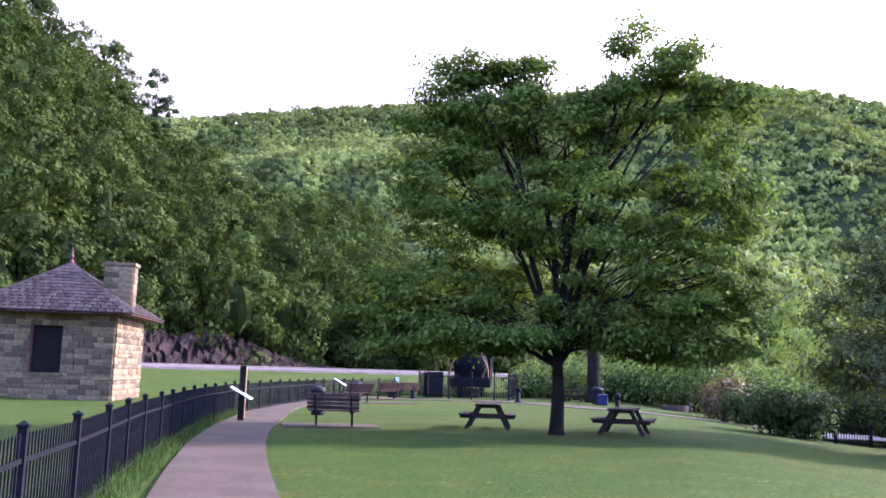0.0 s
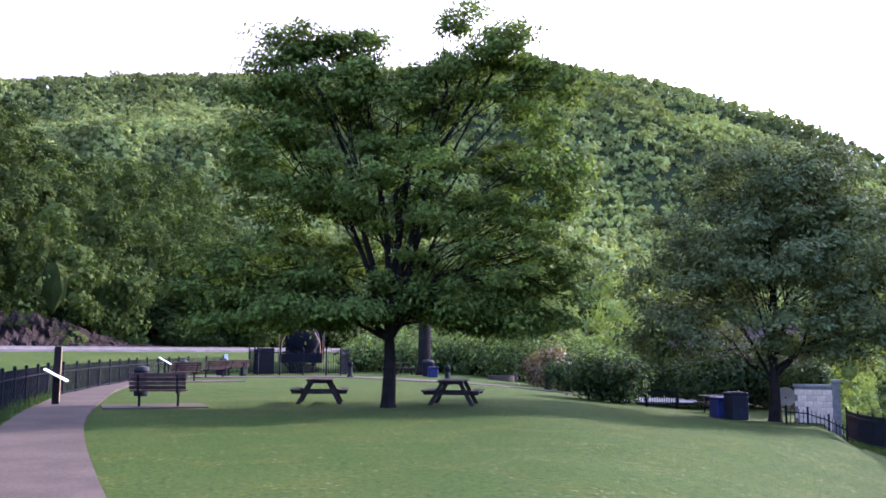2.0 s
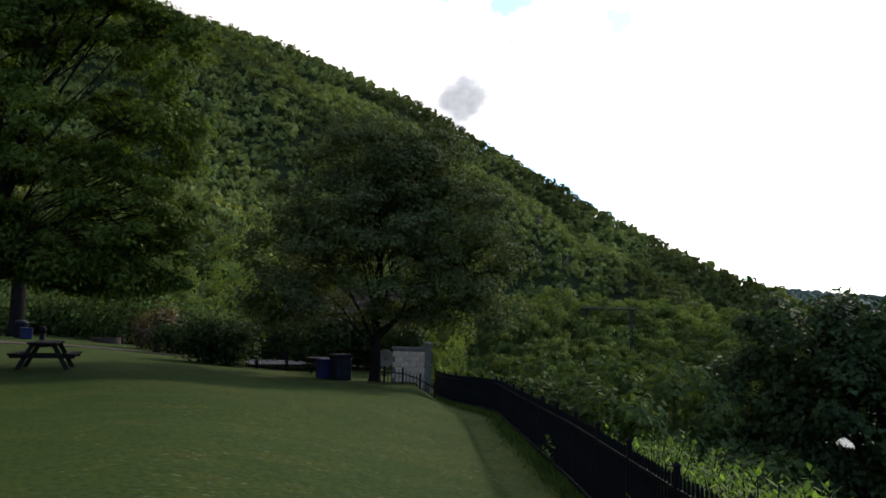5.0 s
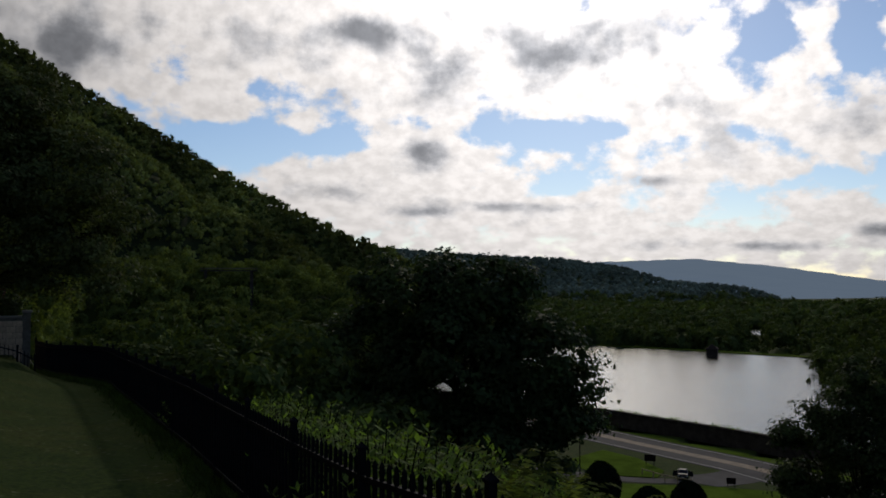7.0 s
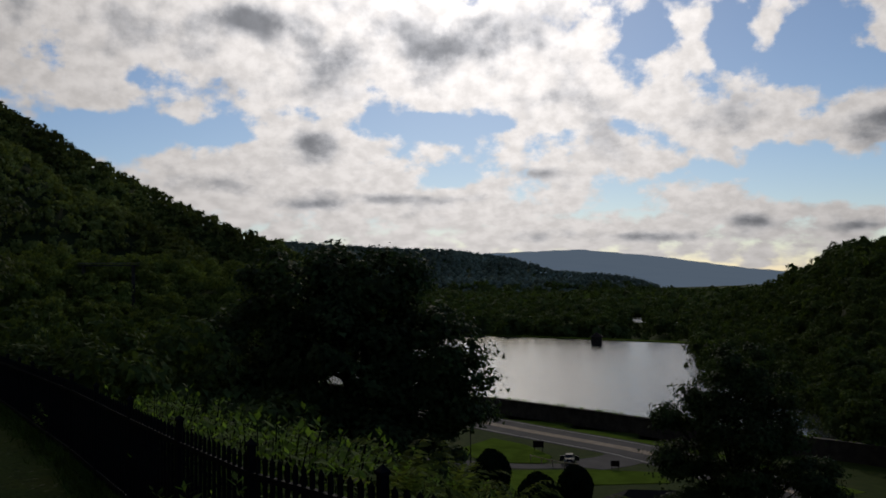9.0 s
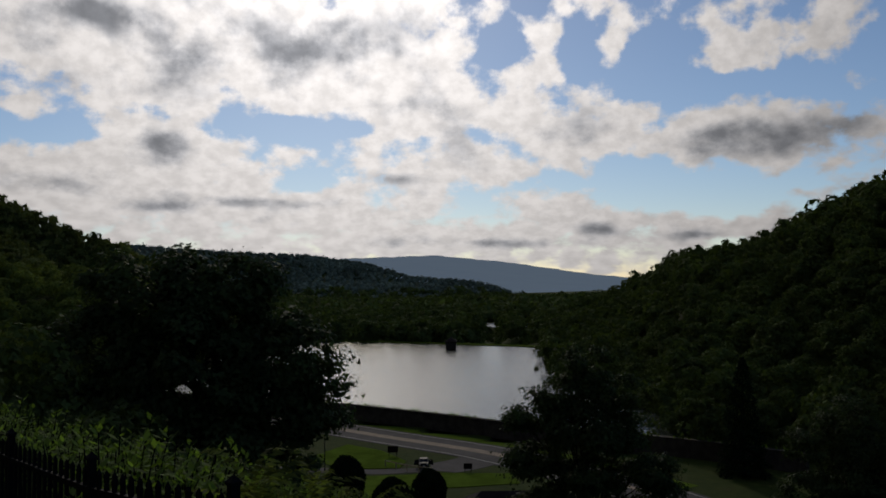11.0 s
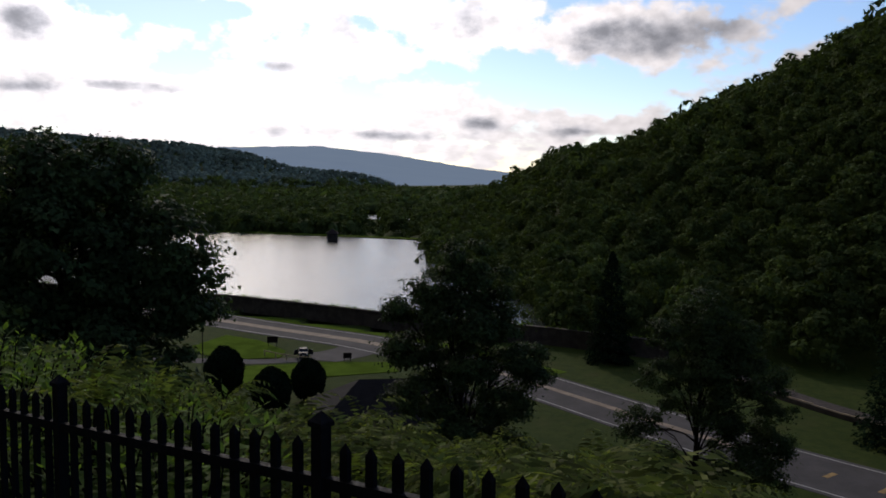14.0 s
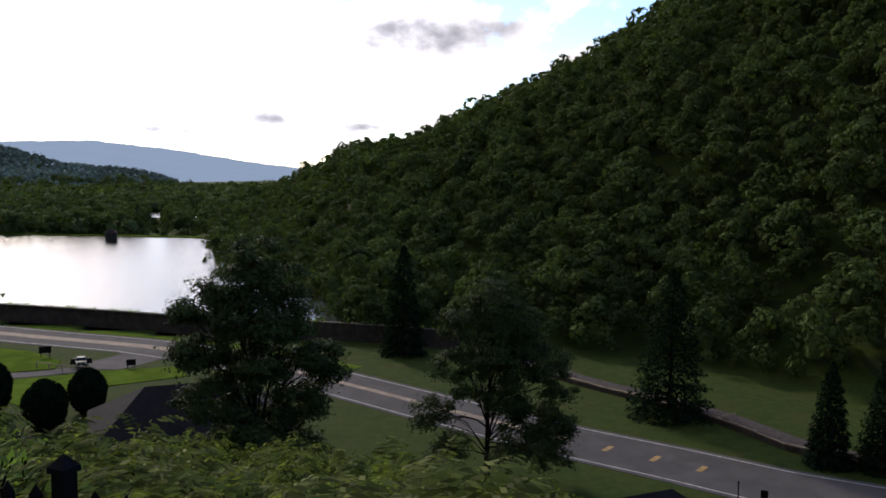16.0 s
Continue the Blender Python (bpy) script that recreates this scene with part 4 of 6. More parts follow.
def conifer(at, h, r, label, seed):
    """A spruce: trunk and tiers of drooping boughs with needles."""
    rng = np.random.default_rng(seed)
    th = thing("spruce_tree", label, "tree", "spruces below the hill", at=at)
    bm = bmesh.new()
    rod(bm, (0, 0, -0.3), (0, 0, h * 0.97), r * 0.06, 0.03)
    part("trunk", bm, M["bark"], th)
    n = int(9000 * (h / 20))
    t = rng.uniform(0.03, 1, n) ** 1.25
    a = rng.uniform(0, 2 * math.pi, n)
    edge = (1 - t) ** 0.62 * r * (0.86 + 0.16 * np.sin(t * 60 + 3 * a)) + 0.1
    rr = edge * rng.uniform(0.35, 1.0, n) ** 0.5
    P = np.stack([rr * np.cos(a), rr * np.sin(a), h * (0.05 + 0.95 * t) - 0.25 * rr + rng.normal(size=n) * 0.1], 1)
    N = np.stack([np.cos(a) * 0.6, np.sin(a) * 0.6, np.ones(n)], 1) + rng.normal(size=(n, 3)) * 0.35
    v, f = tufts(rng, P, N, 0.34 * rng.uniform(0.6, 1.3, n) * (0.5 + 0.5 * (1 - t)))
    part("crown", mesh_from("crown", v, f, M["needle"]), None, th)


for b, d, h, r, seed in ((95.4, 158, 20, 4.8, 1), (112.8, 123, 20.5, 6.4, 2), (122.3, 109, 12, 3.0, 3), (125.3, 110, 13.5, 3.4, 4)):
    conifer(at_ground(b, d), h, r, "dark spruce standing on the meadow below the wooded hill", seed)

# ---- park: materials ----
M["iron"] = material("black_painted_iron", (0.008, 0.008, 0.010), 0.75, var=0.3, scale=6, fine=60, bump=0.15, dist=0.004, spec=0.06)
M["stone"] = material("tan_sandstone", (0.140, 0.098, 0.058), 0.9, var=0.3, scale=3, fine=26, bump=0.8, dist=0.03, obj=0.45, tint=(0.165, 0.112, 0.056))
M["mortar"] = material("grey_mortar", (0.15, 0.13, 0.11), 0.95, scale=5, fine=50)
M["slate"] = material("grey_slate", (0.046, 0.036, 0.034), 0.95, spec=0.04, var=0.35, scale=2, fine=14, bump=0.5, obj=0.0, island=0.3)
M["slate_one"] = material("grey_slate_single", (0.046, 0.036, 0.034), 0.95, spec=0.04, var=0.35, scale=2, fine=14, bump=0.5, obj=0.3)
M["redwood"] = material("brown_red_paint", (0.10, 0.03, 0.028), 0.6, scale=4, fine=40)
M["shutter"] = material("dark_boarding", (0.012, 0.008, 0.008), 0.8, spec=0.1, scale=4, fine=30)
M["pave"] = material("worn_concrete", (0.058, 0.043, 0.032), 0.95, spec=0.1, var=0.18, scale=0.8, fine=22, bump=0.35, dist=0.01, obj=0.08)
M["plank"] = material("brown_stained_boards", (0.060, 0.034, 0.026), 0.9, spec=0.1, var=0.35, scale=5, fine=45, bump=0.3, dist=0.005, obj=0.25)
M["plank2"] = material("weathered_dark_boards", (0.024, 0.018, 0.017), 0.9, spec=0.1, var=0.35, scale=5, fine=45, bump=0.3, dist=0.005, obj=0.25)
M["bin"] = material("black_plastic", (0.012, 0.012, 0.016), 0.7, spec=0.15, scale=5, fine=50, bump=0.1)
M["blue"] = material("blue_plastic", (0.007, 0.011, 0.055), 0.7, scale=5, fine=50, bump=0.1)
M["white"] = material("white_paint", (0.72, 0.71, 0.68), 0.5, var=0.08, scale=3, fine=30, bump=0.1)
M["ballast"] = material("brown_ballast", (0.058, 0.046, 0.042), 0.95, var=0.3, scale=1.2, fine=14, bump=1.0, dist=0.06)
M["steel"] = material("polished_rail_steel", (0.115, 0.095, 0.090), 0.8, 0.0, var=0.15, scale=2, fine=20, bump=0.1)
M["rock"] = material("dark_brown_rock", (0.027, 0.019, 0.016), 0.95, spec=0.04, var=0.45, scale=0.5, fine=4, bump=1.0, dist=0.3)
M["loco"] = material("black_locomotive_paint", (0.006, 0.006, 0.008), 0.9, scale=3, fine=25, bump=0.15, spec=0.05)
M["brass"] = material("copper_handrail", (0.30, 0.16, 0.08), 0.4, 0.6, scale=6, fine=40, bump=0.1)
M["brick"] = material("red_brick", (0.16, 0.055, 0.045), 0.9, var=0.25, scale=3, fine=20, bump=0.4, obj=0.2)
M["tan"] = material("tan_block", (0.60, 0.43, 0.30), 0.9, var=0.15, scale=2, fine=18, bump=0.4, obj=0.12)
M["concrete"] = material("pale_concrete", (0.24, 0.215, 0.19), 0.9, var=0.15, scale=1.5, fine=16)
M["grass_blade"] = material("grass_blades", (0.040, 0.066, 0.018), 0.9, spec=0.03, var=0.3, scale=2, fine=9, bump=0, island=0.4, leaf=0.3)
M["shrub"] = material("shrub_leaves", (0.135, 0.210, 0.044), 0.75, spec=0.08, var=0.3, scale=0.6, fine=4, bump=0, island=0.5, leaf=0.55)
M["wild"] = material("wild_shrub_leaves", (0.100, 0.138, 0.042), 0.8, spec=0.05, var=0.35, scale=0.5, fine=4, bump=0, island=0.5, leaf=0.4)
M["shrub_dark"] = material("hedge_leaves", (0.035, 0.055, 0.020), 0.8, spec=0.05, var=0.3, scale=0.6, fine=4, bump=0, island=0.4, leaf=0.25)


def ribbon(name, points, width, z_add, mat, thick=0.12, level=None):
    """A paved strip along points, lying on the ground, in slabs a few metres long."""
    pts = [Vector((x, y, 0)) for x, y in points]
    fine = []
    for a, b in zip(pts, pts[1:]):
        n = max(1, int((b - a).length / 1.5))
        fine += [a.lerp(b, i / n) for i in range(n)]
    fine.append(pts[-1])
    for _ in range(3):
        fine = [fine[0]] + [(fine[i - 1] + fine[i] * 2 + fine[i + 1]) / 4 for i in range(1, len(fine) - 1)] + [fine[-1]]
    wd = width if callable(width) else (lambda t: width)
    vs, fs = [], []
    for i, p in enumerate(fine):
        t = (fine[min(i + 1, len(fine) - 1)] - fine[max(i - 1, 0)]).normalized()
        side = Vector((-t.y, t.x, 0))
        h = wd(i / (len(fine) - 1)) / 2
        for s in (-1, -0.5, 0, 0.5, 1):
            q = p + side * h * s
            z = (zg(q.x, q.y) if level is None else level) + z_add
            vs.append((q.x, q.y, z))
    m = 5
    for i in range(len(fine) - 1):
        for k in range(m - 1):
            fs.append((i * m + k, (i + 1) * m + k, (i + 1) * m + k + 1, i * m + k + 1))
    me = mesh_from(name, vs, fs, mat)
    bm = bmesh.new(); bm.from_mesh(me)
    bmesh.ops.recalc_face_normals(bm, faces=bm.faces[:])
    if sum(f.normal.z for f in bm.faces) < 0:
        bmesh.ops.reverse_faces(bm, faces=bm.faces[:])
    edge = [e for e in bm.edges if e.is_boundary]
    ext = bmesh.ops.extrude_edge_only(bm, edges=edge)
    bmesh.ops.translate(bm, verts=[v for v in ext["geom"] if isinstance(v, bmesh.types.BMVert)], vec=(0, 0, -thick))
    bm.to_mesh(me); bm.free()
    return new(name, me)


# ---- paths ----
walk_line = [(-0.05, -1.5), (-0.75, 3.0), (-1.6, 6.5), (-2.83, 11.2), (-4.18, 17.1), (-4.85, 20.5), (-5.55, 25.4), (-6.05, 30.0), (-6.6, 34.5), (-6.75, 42.0), (-5.9, 48.5), (-3.4, 53.0)]
tagged(ribbon("pavement", walk_line, 1.58, 0.05, M["pave"]), "worn pinkish concrete footpath with joints", "path", kind="structure")
tagged(ribbon("pavement", [(-5.2, 50.5), (0.0, 52.6), (4.5, 52.2), (8.5, 44.5), (10.3, 41.5), (13.0, 40.5), (15.5, 41.5), (18.0, 41.0)], 1.8, 0.03, M["pave"]), "pale path across the far side of the lawn", "path", kind="structure")
tagged(ribbon("pavement", [(-4.6, 25.6), (-3.3, 26.0), (-1.9, 26.2)], 1.5, 0.028, M["pave"]), "concrete pad under a park bench", "path", kind="structure")
tagged(ribbon("pavement", [(-5.0, 44.6), (-3.4, 45.2), (-1.6, 45.6)], 2.0, 0.028, M["pave"]), "concrete pad under a row of benches", "path", kind="structure")


# ---- picket fences ----
def picket_mesh(w, h):
    bm = bmesh.new()
    box(bm, -w / 2, w / 2, -w * 0.3, w * 0.3, 0.06, h - w * 0.9)
    t = [bm.verts.new((s * w / 2, q * w * 0.3, h - w * 0.9)) for s, q in ((-1, -1), (1, -1), (1, 1), (-1, 1))]
    tip = bm.verts.new((0, 0, h))
    for i in range(4): bm.faces.new((t[i], t[(i + 1) % 4], tip))
    me = bpy.data.meshes.new("picket"); bm.to_mesh(me); bm.free()
    me.materials.append(M["iron"])
    return me


def post_mesh(w, h):
    bm = boxes((-w / 2, w / 2, -w / 2, w / 2, -0.3, h - 0.055), (-w * 0.66, w * 0.66, -w * 0.66, w * 0.66, h - 0.055, h - 0.038))
    c = w * 0.66
    t = [bm.verts.new((s * c, q * c, h - 0.038)) for s, q in ((-1, -1), (1, -1), (1, 1), (-1, 1))]
    tip = bm.verts.new((0, 0, h))
    for i in range(4): bm.faces.new((t[i], t[(i + 1) % 4], tip))
    me = bpy.data.meshes.new("post"); bm.to_mesh(me); bm.free()
    me.materials.append(M["iron"])
    return me


def fence(name, spots, height_f, pitch, pick_w, post_w, label, single=300, rails=(0.12, 0.86), lift=0.0):
    """A fence over the given post places: posts, rails, pickets. Those past the first `single` pickets are joined."""
    th = thing(name, label, "fence", at=(spots[0][0], spots[0][1], zg(*spots[0])))
    inv = th.matrix_basis.inverted()
    pm, km = post_mesh(post_w, height_f + 0.1), picket_mesh(pick_w, height_f)
    left, jv, jf = single, [], []
    kv = np.array([v.co[:] for v in km.vertices])
    for i, (a, b) in enumerate(zip(spots, spots[1:])):
        A, B = Vector((*a, zg(*a) + lift)), Vector((*b, zg(*b) + lift))
        ang = math.atan2(B.y - A.y, B.x - A.x)
        for P in ((A, B) if i == len(spots) - 2 else (A,)):
            ob = new("post", pm); ob.parent = th
            ob.matrix_basis = inv @ Matrix.Translation(P) @ Matrix.Rotation(ang, 4, "Z")
        d = B - A
        for r in rails:
            bm = bmesh.new()
            q = d.to_track_quat("X", "Z").to_matrix().to_4x4()
            box(bm, -d.length / 2, d.length / 2, -0.018, 0.018, -0.02, 0.02, inv @ Matrix.Translation(A + d / 2 + Vector((0, 0, r * height_f))) @ q)
            part("rail", bm, M["iron"], th)
        n = max(2, int(round(d.length / pitch)))
        for k in range(1, n):
            P = A + d * (k / n)
            m = inv @ Matrix.Translation(P) @ Matrix.Rotation(ang, 4, "Z")
            if left > 0:
                ob = new("picket", km); ob.parent = th
                ob.matrix_basis = m
                left -= 1
            else:
                base = len(jv) * len(kv)
                jv.append(np.array([(m @ Vector(v))[:] for v in kv]))
                jf += [[base + q for q in p.vertices] for p in km.polygons]
    if jv:
        me = bpy.data.meshes.new("picket_run")
        me.from_pydata([tuple(v) for v in np.vstack(jv)], [], jf)
        me.materials.append(M["iron"])
        ob = part("picket_run", me, None, th)
        tagged(ob, kind="stuff")
    return th


def resample(points, gap):
    pts, out, acc = [Vector(p) for p in points], [tuple(points[0])], 0.0
    for a, b in zip(pts, pts[1:]):
        ln = (b - a).length
        s = gap - acc
        while s <= ln:
            out.append(tuple(a.lerp(b, s / ln))); s += gap
        acc = ln - (s - gap)
    return out


near_posts = [tuple(EDGE[i]) for i in (21, 20, 18, 17, 16)]
fence("picket_fence", near_posts + [tuple(EDGE[i]) for i in range(15, 4, -1)] + resample([tuple(q) for q in EDGE[4::-1]], 1.8), 1.1, 0.12, 0.036, 0.05, "black iron picket fence along the edge over the valley", lift=0.04)
side = [tuple(bearing(b, d)[:2]) for b, d in ((-25.16, 8.12), (-22.28, 10.06), (-20.57, 11.98), (-19.5, 13.88), (-18.54, 15.8), (-17.59, 17.7), (-16.94, 19.6), (-16.3, 21.5), (-15.67, 23.4), (-15.02, 25.3), (-14.41, 27.2), (-13.79, 29.1), (-13.24, 31.0), (-10.3, 39), (-8.1, 47), (-5.3, 55.5), (-2.2, 60.5))]
side_posts = [tuple(bearing(-36, 4.9)[:2]), tuple(bearing(-29.2, 6.25)[:2])] + side[:13] + resample(side[12:], 1.95)[1:]
fence("picket_fence", side_posts, 1.05, 0.105, 0.024, 0.075, "black iron picket fence curving beside the footpath", rails=(0.1, 0.78))
cage = [(-0.95, 56.0), (0.4, 55.3), (1.8, 54.9), (3.2, 54.6), (4.05, 54.3)]
fence("picket_fence", [(-1.6, 60.0), (-1.2, 57.9)] + cage + [(4.6, 57.0), (5.0, 60.0)], 1.6, 0.16, 0.025, 0.08, "tall black iron fence round an old locomotive")
fence("picket_fence", resample([(13.6, 34.0), (15.2, 34.1), (16.9, 34.4)], 1.5), 0.8, 0.12, 0.024, 0.09, "low black fence before a pale yard")
fence("picket_fence", [tuple(bearing(b, 33.2)[:2]) for b in (32.1, 33.3, 34.45, 35.4)], 1.05, 0.13, 0.025, 0.07, "black iron fence before a tan block wall", lift=-0.5)


# ---- stone watch house ----
def stone_wall(parent, m, length, high, holes, rng, course=0.21, proud=0.03):
    """Squared rubble stones over a backing, in uneven courses: x along the wall, z up, facing -y."""
    unit = bpy.data.meshes.get("stone") or None
    if unit is None:
        bm = bmesh.new(); box(bm, -0.5, 0.5, -0.5, 0.5, -0.5, 0.5)
        bmesh.ops.bevel(bm, geom=bm.edges[:], offset=0.06, segments=1, affect="EDGES")
        unit = bpy.data.meshes.new("stone"); bm.to_mesh(unit); bm.free()
        unit.materials.append(M["stone"])
    z = 0.0
    while z < high - 0.1:
        c = min(course * rng.uniform(0.75, 1.35), high - z)
        x = 0.0
        while x < length - 0.05:
            ln = min(rng.uniform(0.3, 0.85), length - x)
            if length - x - ln < 0.25: ln = length - x
            spans = [(x, x + ln)]
            for hx0, hx1, hz0, hz1 in holes:
                if z + c / 2 > hz0 and z + c / 2 < hz1:
                    nxt = []
                    for s0, s1 in spans:
                        if s0 < hx0: nxt.append((s0, min(s1, hx0)))
                        if s1 > hx1: nxt.append((max(s0, hx1), s1))
                    spans = nxt
            for s0, s1 in spans:
                if s1 - s0 < 0.06: continue
                ob = new("stone", unit); ob.parent = parent
                ob.matrix_basis = m @ Matrix.Translation(((s0 + s1) / 2, -0.06 + rng.uniform(-0.012, 0.012), z + c / 2)) @ Matrix.Diagonal((s1 - s0 - 0.018, 0.16, c - 0.018, 1))
            x += ln
        z += c


def watch_house():
    rng = np.random.default_rng(31)
    base = Vector((-14.3, 38.1, zg(-14.3, 38.1)))
    th = thing("stone_house", "small tan sandstone railway house with a hipped slate roof", "house", at=(*base[:2], base.z - 0.05), turn=7)
    W, Dp, Hh = 5.5, 5.3, 3.85
    win = (1.45 + 0.55, 3.35, 1.15, 3.3)                                  # along the front, from its far end
    front = part("front_wall", boxes((-W, -W + win[0], 0.02, 0.3, 0, Hh), (-W + win[1], 0, 0.02, 0.3, 0, Hh), (-W + win[0], -W + win[1], 0.02, 0.3, 0, win[2]), (-W + win[0], -W + win[1], 0.02, 0.3, win[3], Hh)), M["mortar"], th)
    stone_wall(front, Matrix.Translation((-W, 0.06, 0)), W, Hh, [(win[0], win[1], win[2], win[3])], rng)
    flank = part("side_wall", boxes((-0.3, -0.02, 0.3, Dp, 0, Hh)), M["mortar"], th)
    stone_wall(flank, Matrix.Translation((-0.06, 0, 0)) @ Matrix.Rotation(radians(90), 4, "Z"), Dp, Hh, [], rng)
    part("back_wall", boxes((-W, -0.3, Dp - 0.3, Dp, 0, Hh), (-W, -W + 0.3, 0.3, Dp - 0.3, 0, Hh)), M["mortar"], th)
    part("belt_course", boxes((-W - 0.06, 0.1, -0.1, 0.02, 0.95, 1.08), (-0.02, 0.1, 0.02, Dp, 0.95, 1.08)), M["stone"], th, "projecting sandstone course")
    wn = part("window", boxes((-W + win[0] + 0.06, -W + win[1] - 0.06, 0.19, 0.22, win[2] + 0.02, win[3] - 0.02)), M["shutter"], th, "dark boarded window")
    for z in np.arange(win[2] + 0.06, win[3] - 0.2, 0.215):
        part("board", boxes((-W + win[0] + 0.075, -W + win[1] - 0.075, 0.14, 0.185, z, z + 0.2)), M["shutter"], wn, bevel=0.006)
    part("window_frame", boxes((-W + win[0], -W + win[0] + 0.07, 0.08, 0.2, win[2], win[3]), (-W + win[1] - 0.07, -W + win[1], 0.08, 0.2, win[2], win[3]), (-W + win[0] + 0.07, -W + win[1] - 0.07, 0.08, 0.2, win[3] - 0.08, win[3])), M["redwood"], wn)
    part("window_sill", boxes((-W + win[0] - 0.12, -W + win[1] + 0.12, -0.12, 0.14, win[2] - 0.16, win[2])), M["stone"], wn)
    # hipped roof in courses of slate
    o, peak = 0.85, Vector((-W / 2 - 0.1, Dp / 2, Hh + 2.35))
    corners = [Vector((-W - o, -o, Hh - 0.05)), Vector((o, -o, Hh - 0.05)), Vector((o, Dp + o, Hh - 0.05)), Vector((-W - o, Dp + o, Hh - 0.05))]
    roof = part("roof", boxes((-W - o + 0.05, o - 0.05, -o + 0.05, Dp + o - 0.05, Hh - 0.1, Hh - 0.04)), M["redwood"], th, "grey slate hipped roof with dull red eaves")
    rows = 15
    bm = bmesh.new(); box(bm, -0.5, 0.5, -0.5, 0.5, -0.5, 0.5)
    slate = bpy.data.meshes.new("slate"); bm.to_mesh(slate); bm.free()
    slate.materials.append(M["slate_one"])
    for k in range(4):
        a, b = corners[k], corners[(k + 1) % 4]
        nrm = (b - a).cross(peak - a).normalized()
        bm = bmesh.new()
        for r in range(rows):
            t0, t1 = r / rows, min(1, (r + 1.25) / rows)
            p, q = a.lerp(peak, t0), b.lerp(peak, t0)
            p1, q1 = a.lerp(peak, t1), b.lerp(peak, t1)
            ln = (q - p).length
            n = max(1, int(ln / 0.34))
            for i in range(n):
                u0, u1 = i / n + 0.006, (i + 1) / n - 0.006
                j = rng.uniform(0.03, 0.045)
                if k == 0:                                              # the side over the front, slate by slate
                    w0, w1 = p.lerp(q, u0), p.lerp(q, u1)
                    ex, ey = (w1 - w0), (p1.lerp(q1, (u0 + u1) / 2) - p.lerp(q, (u0 + u1) / 2))
                    m = Matrix((ex.normalized(), ey.normalized(), nrm)).transposed().to_4x4()
                    m.translation = (w0 + w1) / 2 + ey / 2 + nrm * (0.02 + 0.5 * j)
                    ob = new("slate", slate); ob.parent = roof
                    ob.matrix_basis = m @ Matrix.Rotation(-0.06, 4, "X") @ Matrix.Diagonal((ex.length, ey.length, 0.025, 1))
                    continue
                vs = [p.lerp(q, u0) + nrm * j, p.lerp(q, u1) + nrm * j, p1.lerp(q1, u1) + nrm * 0.008, p1.lerp(q1, u0) + nrm * 0.008]
                vs += [p.lerp(q, u0), p.lerp(q, u1)]
                V = [bm.verts.new(v) for v in vs]
                bm.faces.new((V[0], V[1], V[2], V[3])); bm.faces.new((V[4], V[5], V[1], V[0]))
        if k: tagged(part("slate_cover", bm, M["slate"], roof), kind="stuff")
        else:
            bm.free()
            part("roof_slope", mesh_from("roof_slope", [tuple(a), tuple(b), tuple(peak)], [(0, 1, 2)], M["shutter"]), None, roof)
        bm = bmesh.new(); rod(bm, a, peak, 0.05, 0.05, 6); part("hip_cap", bm, M["slate"], roof)
    bm = lathe([(0.12, 0), (0.12, 0.15), (0.05, 0.25), (0.09, 0.4), (0.03, 0.55), (0.02, 0.85)], 8)
    fin = part("finial", bm, M["redwood"], roof, "dull red turned finial"); fin.location = peak + Vector((0, 0, -0.05))
    ch = part("chimney", boxes((-0.62, 0.62, -0.36, 0.36, 2.6, 6.15)), M["mortar"], th, "sandstone block chimney")
    ch.location = (-0.55, 2.5, 0)
    unit = bpy.data.meshes["stone"]
    for r in range(9):
        z = 3.9 + r * 0.26
        for sx, sy, lx, ly in (((-0.33, -0.38, 0.62, 0.1), (0.33, -0.38, 0.62, 0.1), (0.64, 0.0, 0.1, 0.7), (-0.64, 0, 0.1, 0.7)) if r % 2 else ((-0.45, -0.38, 0.4, 0.1), (0.2, -0.38, 0.88, 0.1), (0.64, -0.18, 0.1, 0.36), (0.64, 0.19, 0.1, 0.36))):
            ob = new("stone", unit); ob.parent = ch
            ob.matrix_basis = Matrix.Translation((sx, sy, z)) @ Matrix.Diagonal((lx, ly, 0.25, 1))
    part("cap_stone", boxes((-0.74, 0.74, -0.48, 0.48, 6.15, 6.3)), M["stone"], ch)


watch_house()

